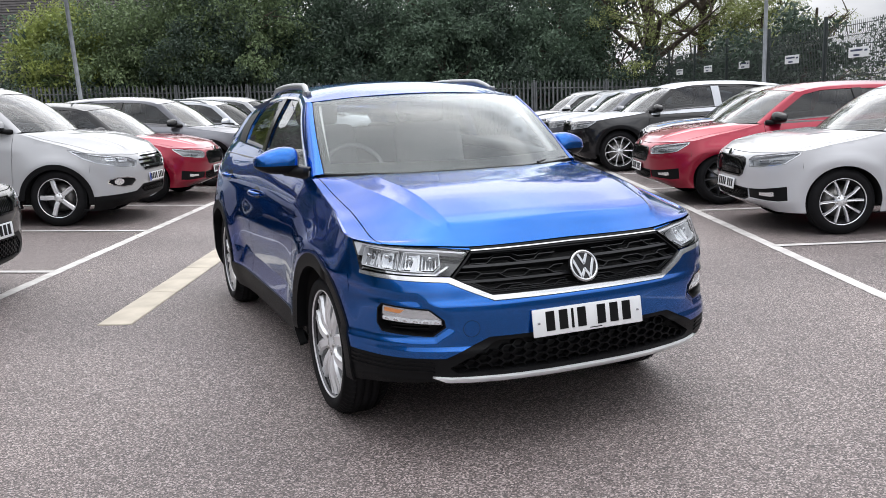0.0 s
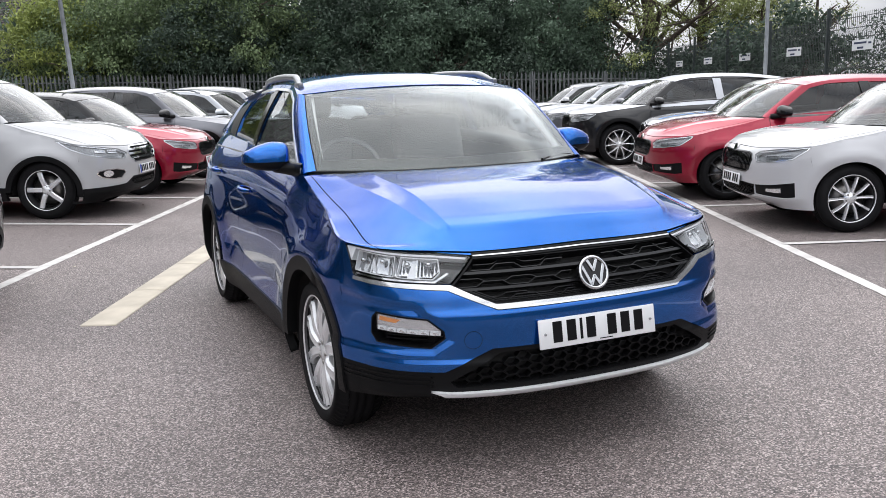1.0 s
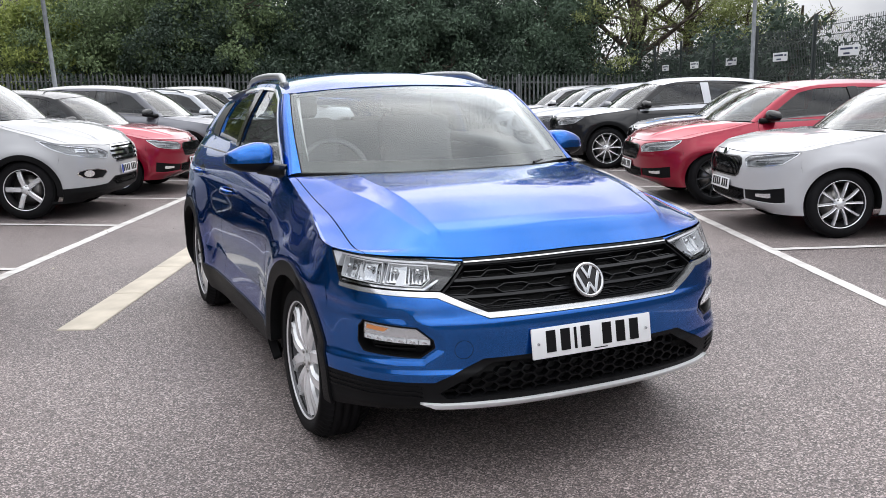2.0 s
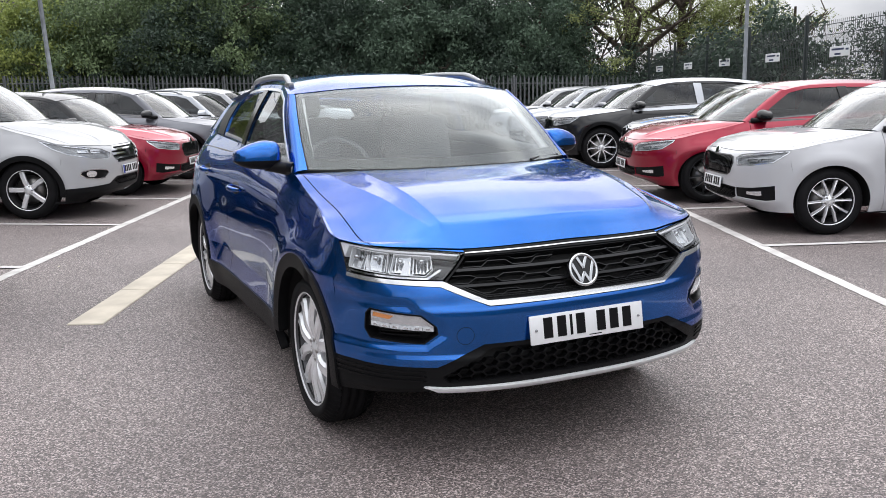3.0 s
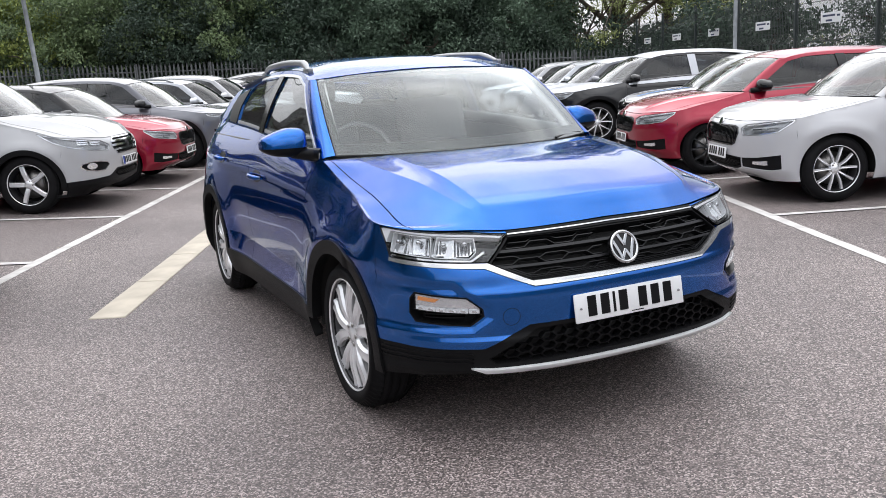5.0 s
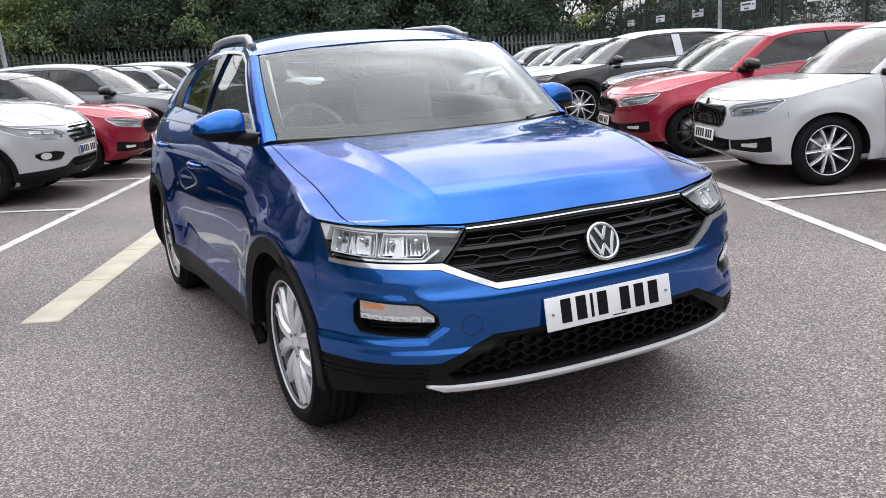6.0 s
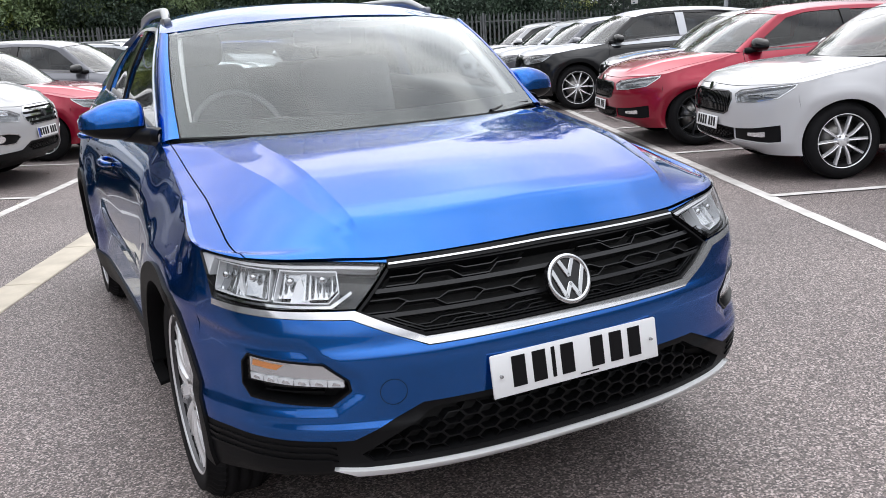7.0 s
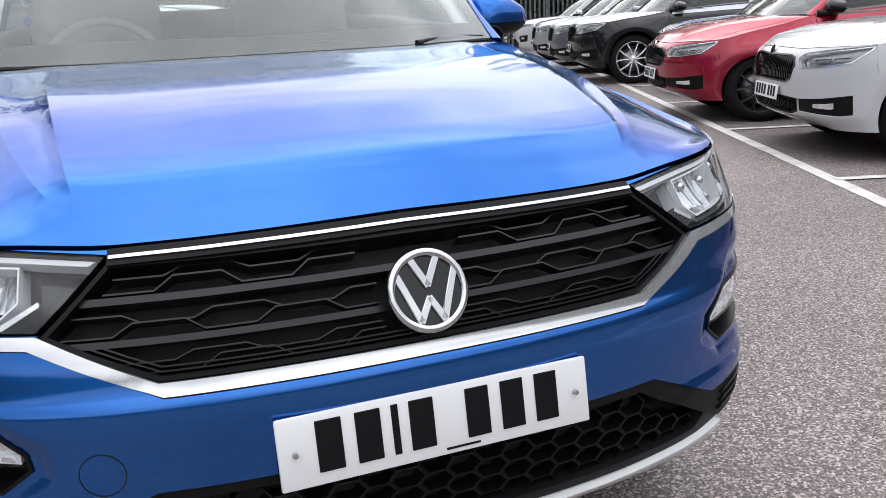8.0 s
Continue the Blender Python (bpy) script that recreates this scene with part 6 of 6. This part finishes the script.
            patch("bumper_rib", sh.belt, [rib], [], st, M_SATIN, lb, 0.012, 0.001, centre=(0, 1, 0.6))
        bm = bmesh.new()
        bmesh.ops.create_cone(bm, cap_ends=True, segments=14, radius1=0.005, radius2=0.004, depth=0.006, matrix=Matrix.Translation((s * 0.235, -0.8825, 0.545)) @ Matrix.Rotation(radians(90), 4, "X"))
        part("plate_screw", bm, M_LAMPGREY, car)
    # towing eye cover
    cu, cz = -ux(0.50), 0.545
    circ = [(cu + 0.034 * math.cos(t), cz + 0.034 * math.sin(t)) for t in np.linspace(0, 2 * math.pi, 28, endpoint=False)]
    circ2 = [(cu + 0.0325 * math.cos(t), cz + 0.0325 * math.sin(t)) for t in np.linspace(0, 2 * math.pi, 28, endpoint=False)]
    patch("tow_cover", sh.belt, [circ], [circ2], 0.01, M_DARK, car, 0.0, 0.0006, centre=(0, 1, 0.6))
    # wipers
    for x0, x1, low in ((-0.10, -0.62, 0.038), (0.68, 0.40, 0.0)):
        pts = [(x0 + (x1 - x0) * f, 0.145 + 0.33 * abs((x0 + (x1 - x0) * f) / 0.74) ** 2.2 + 0.02 * math.sin(f * 3.1), 1.088 - low + 0.006 * math.sin(f * 3.1)) for f in np.linspace(0, 1, 10)]
        vs, fs = tube_mesh(pts, 0.007, 6)
        mesh_part("wiper", vs, fs, M_SATIN, car)
    # aerial and washer jets
    for x in (-0.27, 0.27):
        bm = bmesh.new()
        P = (x, 0.06, 1.052)
        rbox(bm, *P, 0.05, 0.018, 0.010, 0.003)
        part("washer_jet", bm, M_SATIN, car)
    return car


blue_suv()


# ---- the other parked cars ----
def parked_car(p_nose, q, side, label, paintm, width=1.80, fo=0.87, wb=2.56, ro=0.72, H=1.46, belt=1.0, bonnet=0.86, style="twin", clad=False, rails=False, face="slats", wheel_r=0.32, lift=0.0, tint=False, plate_blue=False, step=0.05, mirror_mat=None, chars=(50, 50, 50, 50, 0, 50, 50, 50), turn=0.0, rim=0.68, top_mat=None, group="parked cars", roof_mat=None):
    sh = Shell(width, fo, wb, ro, ((0, 0), (0.35, 0.35 + lift), (0.86, bonnet), (1.07, belt), (1.535, H)))
    sh.front = pchip([0.15, 0.22, 0.30, 0.335, 0.45, 0.52, 0.60, 0.635, 0.66, 0.70, 0.745, 0.80, 0.84, 0.87, 0.92], [0.42, 0.26, 0.075, 0.030, 0.012, 0.006, 0.001, 0.0, 0.001, 0.006, 0.014, 0.034, 0.062, 0.095, 0.18])
    d = -1 if side == "left" else 1
    pa = p_nose + d * fo
    z = rise(pa)
    yaw = 66 if side == "left" else 246
    pitch = 1.7 if side == "left" else 0.0
    car = thing("car", Matrix.Translation(site(pa, q, z)) @ pose(0, 0, 0, 0, 0, yaw + turn) @ pose(0, 0, 0, pitch), label, "car", group)
    up, ux = sh.up, sh.ux
    C = (0, 1, 0.6)
    two = lambda h: h + [(-u, z) for u, z in h[::-1]]
    ub = up(0.869, -0.40)
    if face == "bars":
        hl = [(ux(0.48), 0.775), (ux(0.60), 0.822), (up(0.80, -0.62), 0.850), (up(0.87, -0.44), 0.868), (sh.uy(-0.14), 0.915), (sh.uy(-0.16), 0.900), (sh.uy(-0.32), 0.822), (up(0.86, -0.49), 0.765), (ux(0.72), 0.722), (ux(0.52), 0.708)]
        gr = two([(ux(0.36), 0.846), (ux(0.45), 0.79), (ux(0.435), 0.73), (ux(0.35), 0.655)])
        fogs = [(ux(0.53), 0.545), (ux(0.56), 0.580), (ux(0.66), 0.600), (ux(0.76), 0.598), (up(0.815, -0.60), 0.575), (up(0.825, -0.575), 0.535), (ux(0.79), 0.490), (ux(0.70), 0.472), (ux(0.60), 0.478)]
        low = two([(ux(0.38), 0.485), (ux(0.52), 0.405), (ub + 0.06, 0.360), (ub + 0.1, 0.19)])
        mesh_p = two([(ux(0.34), 0.470), (ux(0.42), 0.43), (ux(0.34), 0.375)])
    elif face == "slats":
        hl = [(ux(0.495), 0.772), (ux(0.55), 0.812), (up(0.75, -0.685), 0.842), (up(0.875, -0.41), 0.870), (up(0.872, -0.43), 0.835), (up(0.83, -0.565), 0.735), (ux(0.70), 0.702), (ux(0.53), 0.692)]
        gr = two([(ux(0.38), 0.800), (ux(0.44), 0.780), (ux(0.465), 0.715), (ux(0.42), 0.600), (ux(0.36), 0.572)])
        fogs = [(ux(0.505), 0.450), (ux(0.70), 0.462), (up(0.838, -0.54), 0.492), (up(0.842, -0.53), 0.345), (up(0.80, -0.62), 0.330), (ux(0.505), 0.352)]
        low = two([(ux(0.30), 0.462), (ux(0.50), 0.452), (ux(0.50), 0.350), (ux(0.40), 0.318)])
        mesh_p = two([(ux(0.30), 0.448), (ux(0.48), 0.440), (ux(0.48), 0.360), (ux(0.39), 0.332)])
    else:
        hl = [(ux(0.42), 0.795), (ux(0.55), 0.825), (up(0.80, -0.62), 0.855), (up(0.87, -0.44), 0.868), (up(0.865, -0.47), 0.815), (ux(0.70), 0.765), (ux(0.46), 0.765)]
        gr = two([(ux(0.34), 0.82), (ux(0.38), 0.75), (ux(0.34), 0.67)])
        fogs = [(ux(0.62), 0.56), (ux(0.72), 0.59), (up(0.83, -0.565), 0.60), (up(0.825, -0.58), 0.46), (ux(0.66), 0.45)]
        low = two([(ux(0.45), 0.52), (ux(0.60), 0.42), (ux(0.55), 0.30)])
        mesh_p = two([(ux(0.40), 0.49), (ux(0.52), 0.42), (ux(0.48), 0.345)])
    deck = build_shell(car, sh, paintm, step, clad, rails, style, tint, wheel_r, None, mirror_mat, rim, False, top_mat, (hl,), roof_mat)
    if "blue film" in label:
        patch("film_strip", deck, [[(0.62, 0.10), (0.66, 0.10), (0.70, 0.95), (0.66, 0.95)]], [], (0.05, 0.05), M_BLUEFILM, car, 0.0, 0.004, "light blue film strip", centre=(0, 0, 0.3))
    clp = ring_arch(sh, 0, 0.432 if clad else 0.372)
    top = [(s * sh.uh, float(sh.top(np.array([abs(s) * sh.uh]))[0]) - 0.003) for s in np.linspace(1, -1, 40)]
    bump = [(sh.uh + 0.002, top[0][1])] + top + [(-sh.uh - 0.002, top[-1][1]), (-ub, 0.70), (-ub - 0.05, 0.40), (-ub - 0.05, 0.22), (ub + 0.05, 0.22), (ub + 0.05, 0.40), (ub, 0.70)]
    patch("front_bumper", sh.belt, [bump], [hl, mirrored(hl), gr, fogs, mirrored(fogs), low, clp, mirrored(clp)], step * 0.8, paintm, car, 0.02, centre=C)
    patch("lower_bumper", sh.belt, [low], [mesh_p, clp, mirrored(clp)], step * 0.8, M_PLASTIC, car, 0.03, -0.003, centre=C)
    patch("grille_back", sh.belt, [mesh_p], [], step, M_DARK, car, 0.0, -0.05, centre=C)
    honeycomb("lower_grille", sh, mesh_p, 0.07, 0.04, M_SATIN, car, -0.012, 0.02, 0.2)
    g = new("grille")
    g.parent = car
    patch("grille_back", sh.belt, [gr], [], step, M_DARK, g, 0.0, -0.045, centre=C)
    patch("grille_frame", sh.belt, [gr], [shrink(gr, 0.014)], step * 0.6, M_CHROME if face == "bars" else M_GLOSSBLACK, g, 0.04, 0.006, centre=C)
    gi = shrink(gr, 0.012)
    if face == "bars":
        for zc in (0.803, 0.757, 0.708):
            w = float(np.interp(zc, [0.655, 0.73, 0.79, 0.846], [ux(0.34), ux(0.42), ux(0.435), ux(0.35)]))
            patch("grille_bar", sh.belt, [[(-w, zc + 0.013), (w, zc + 0.013), (w, zc - 0.012), (-w, zc - 0.012)]], [], step, M_CHROME, g, 0.02, 0.0, centre=C)
    else:
        for u in np.linspace(-0.45, 0.45, 31):
            zg0, zg1 = (0.600, 0.782) if face == "slats" else (0.69, 0.80)
            bar = [(u - 0.005, zg0), (u + 0.005, zg0), (u + 0.005, zg1), (u - 0.005, zg1)]
            if inside(np.array(bar), gi).sum() >= 2:
                patch("grille_bar", sh.belt, [bar], [], step, M_GLOSSBLACK, g, 0.03, -0.006, centre=C)
    P = sh.belt(np.array([0.0]), np.array([0.765 if face == "bars" else 0.825]))[0]
    bm = bmesh.new()
    bmesh.ops.create_cone(bm, cap_ends=True, segments=28, radius1=0.044, radius2=0.040, depth=0.014, matrix=Matrix.Translation((P[0], P[1] - 0.008, P[2])) @ Matrix.Rotation(radians(70), 4, "X"))
    part("badge", bm, M_CHROME if face != "bars" else M_ALLOYDARK, car)
    for mir in (False, True):
        lens = patch("headlight", sh.belt, [hl], [], step * 0.6, M_LENS, car, 0.0, 0.002, mirror=mir, centre=C)
        patch("housing", sh.belt, [hl], [], step, M_LAMPGREY, lens, -0.05, -0.045, mirror=mir, centre=C)
        patch("lamp_bezel", sh.belt, [hl], [shrink(hl, 0.010)], step * 0.6, M_REFLECT, lens, 0.03, -0.008, mirror=mir, centre=C)
        h = np.array(hl)
        for f in (0.35, 0.62):
            u = h[0, 0] + f * (sh.uh - h[0, 0])
            z = (0.752 if face == "slats" else 0.790) + 0.03 * f
            box = [(u - 0.07, z - 0.018), (u + 0.06, z - 0.016), (u + 0.07, z + 0.020), (u - 0.06, z + 0.014)]
            patch("reflector", sh.belt, [box], [shrink(box, 0.006)], step * 0.6, M_LAMPGREY if face != "bars" else M_REFLECT, lens, 0.03, -0.015, mirror=mir, centre=C)
            patch("lamp_core", sh.belt, [shrink(box, 0.008)], [], step, M_LAMPGREY if face != "bars" else M_REFLECT, lens, 0.0, -0.035, mirror=mir, centre=C)
        fg = patch("fog_lamp", sh.belt, [fogs], [], step * 0.7, M_SATIN, car, 0.03, -0.012, mirror=mir, centre=C)
        f = np.array(fogs)
        c = f.mean(0)
        if face == "bars":
            patch("fog_ring", sh.belt, [fogs], [shrink(fogs, 0.011)], step * 0.5, M_CHROME, fg, 0.02, 0.004, mirror=mir, centre=C)
            sm = [(c[0] + 0.050 + 0.062 * math.cos(t), c[1] + 0.040 * math.sin(t)) for t in np.linspace(0, 2 * math.pi, 20, endpoint=False)]
        else:
            sm = [tuple(c + (np.array(q_) - c) * (0.36, 0.30)) for q_ in fogs]
        patch("lens", sh.belt, [sm], [], step * 0.6, M_REFLECT, fg, 0.02, 0.0, mirror=mir, centre=C)
    yp = float(sh.belt(np.array([0.0]), np.array([0.55]))[0][1]) - 0.012
    zp = float(sh.zmap(np.array([{"bars": 0.56, "slats": 0.48, "plain": 0.56}[face]]))[0])
    number_plate(car, pose(0, yp, zp, -6), plate_blue, chars=chars)
    return car


# left-hand row, noses to the aisle
parked_car(-4.10, 7.05, "left", "white family SUV with chrome grille bars and black lower trim", M_SILVERWHITE, 1.84, 0.92, 2.69, 0.90, 1.68, 1.13, 0.87, "star", True, "silver", "bars", 0.35, 0.0, plate_blue=True, step=0.04)
parked_car(-3.93, 9.45, "left", "red small hatchback with a black roof, parked nose out", M_RED, 1.78, 0.86, 2.55, 0.68, 1.46, 0.98, 0.80, "twin", False, False, "slats", mirror_mat=M_GLOSSBLACK, roof_mat=M_BLACK)
parked_car(-3.62, 11.9, "left", "dark grey crossover with glossy bonnet, parked nose out", M_GREY, 1.80, 0.86, 2.59, 0.74, 1.55, 1.05, 0.92, "dark", True, False, "plain", 0.34, 0.02, mirror_mat=M_GLOSSBLACK)
parked_car(-3.3, 14.4, "left", "silver hatchback with bright window line, parked nose out", M_SILVER, 1.80, 0.88, 2.6, 0.8, 1.50, 1.0, 0.86, "twin", False, "silver", "plain", tint=True, step=0.07)
parked_car(-3.2, 16.8, "left", "white SUV with dark windows, parked nose out", M_WHITE, 1.82, 0.88, 2.6, 0.8, 1.56, 1.04, 0.90, "twin", True, False, "plain", 0.34, tint=True, step=0.07)
parked_car(-3.2, 19.3, "left", "white hatchback with dark windows, parked nose out", M_WHITE, 1.78, 0.86, 2.55, 0.7, 1.46, 0.98, 0.82, "twin", False, False, "slats", tint=True, step=0.07)
parked_car(-3.58, 2.0, "left", "black car with glossy paint, nose towards the aisle", M_BLACK, 1.80, 0.86, 2.6, 0.8, 1.48, 1.0, 0.86, "dark", False, False, "plain")
parked_car(-1.9, 21.9, "left", "white crossover standing further out at the end of the row", M_WHITE, 1.82, 0.88, 2.6, 0.8, 1.60, 1.02, 0.90, "twin", False, False, "plain", 0.34, step=0.07)
# right-hand row
parked_car(2.72, 4.95, "right", "white small hatchback with dark slatted grille, parked nose out", M_WHITE, 1.78, 0.86, 2.552, 0.68, 1.46, 0.98, 0.81, "ten", False, False, "slats", 0.325, step=0.035, rim=0.69)
parked_car(2.30, 7.45, "right", "red estate car with gloss black grille and mirrors, parked nose out", M_RED, 1.83, 0.90, 2.68, 1.05, 1.47, 0.99, 0.79, "dark", False, False, "slats", 0.335, step=0.045, mirror_mat=M_GLOSSBLACK, rim=0.72)
parked_car(2.9, 9.9, "right", "white saloon car with a blue film strip on its bonnet", M_WHITE, 1.80, 0.88, 2.6, 0.8, 1.46, 0.97, 0.83, "twin", False, False, "plain", step=0.07)
parked_car(1.97, 12.5, "right", "black electric SUV with white protective film on bonnet and roof", M_BLACK, 1.88, 0.90, 2.77, 0.95, 1.57, 1.06, 0.93, "twin", True, False, "slats", 0.37, 0.05, step=0.05, mirror_mat=M_GLOSSBLACK, rim=0.72, top_mat=M_FILM)
parked_car(1.85, 15.0, "right", "dark hatchback with pale screen reflection, parked nose out", M_GREY, 1.80, 0.88, 2.6, 0.8, 1.50, 1.02, 0.88, "twin", False, False, "slats", step=0.07, top_mat=M_FILM)
parked_car(1.7, 17.5, "right", "silver hatchback parked nose out beside the fence", M_SILVER, 1.80, 0.88, 2.6, 0.8, 1.48, 1.0, 0.86, "twin", False, False, "slats", step=0.07)
parked_car(1.4, 20.0, "right", "white hatchback parked nose out beside the fence", M_WHITE, 1.80, 0.88, 2.6, 0.8, 1.48, 1.0, 0.86, "twin", False, False, "plain", step=0.07)
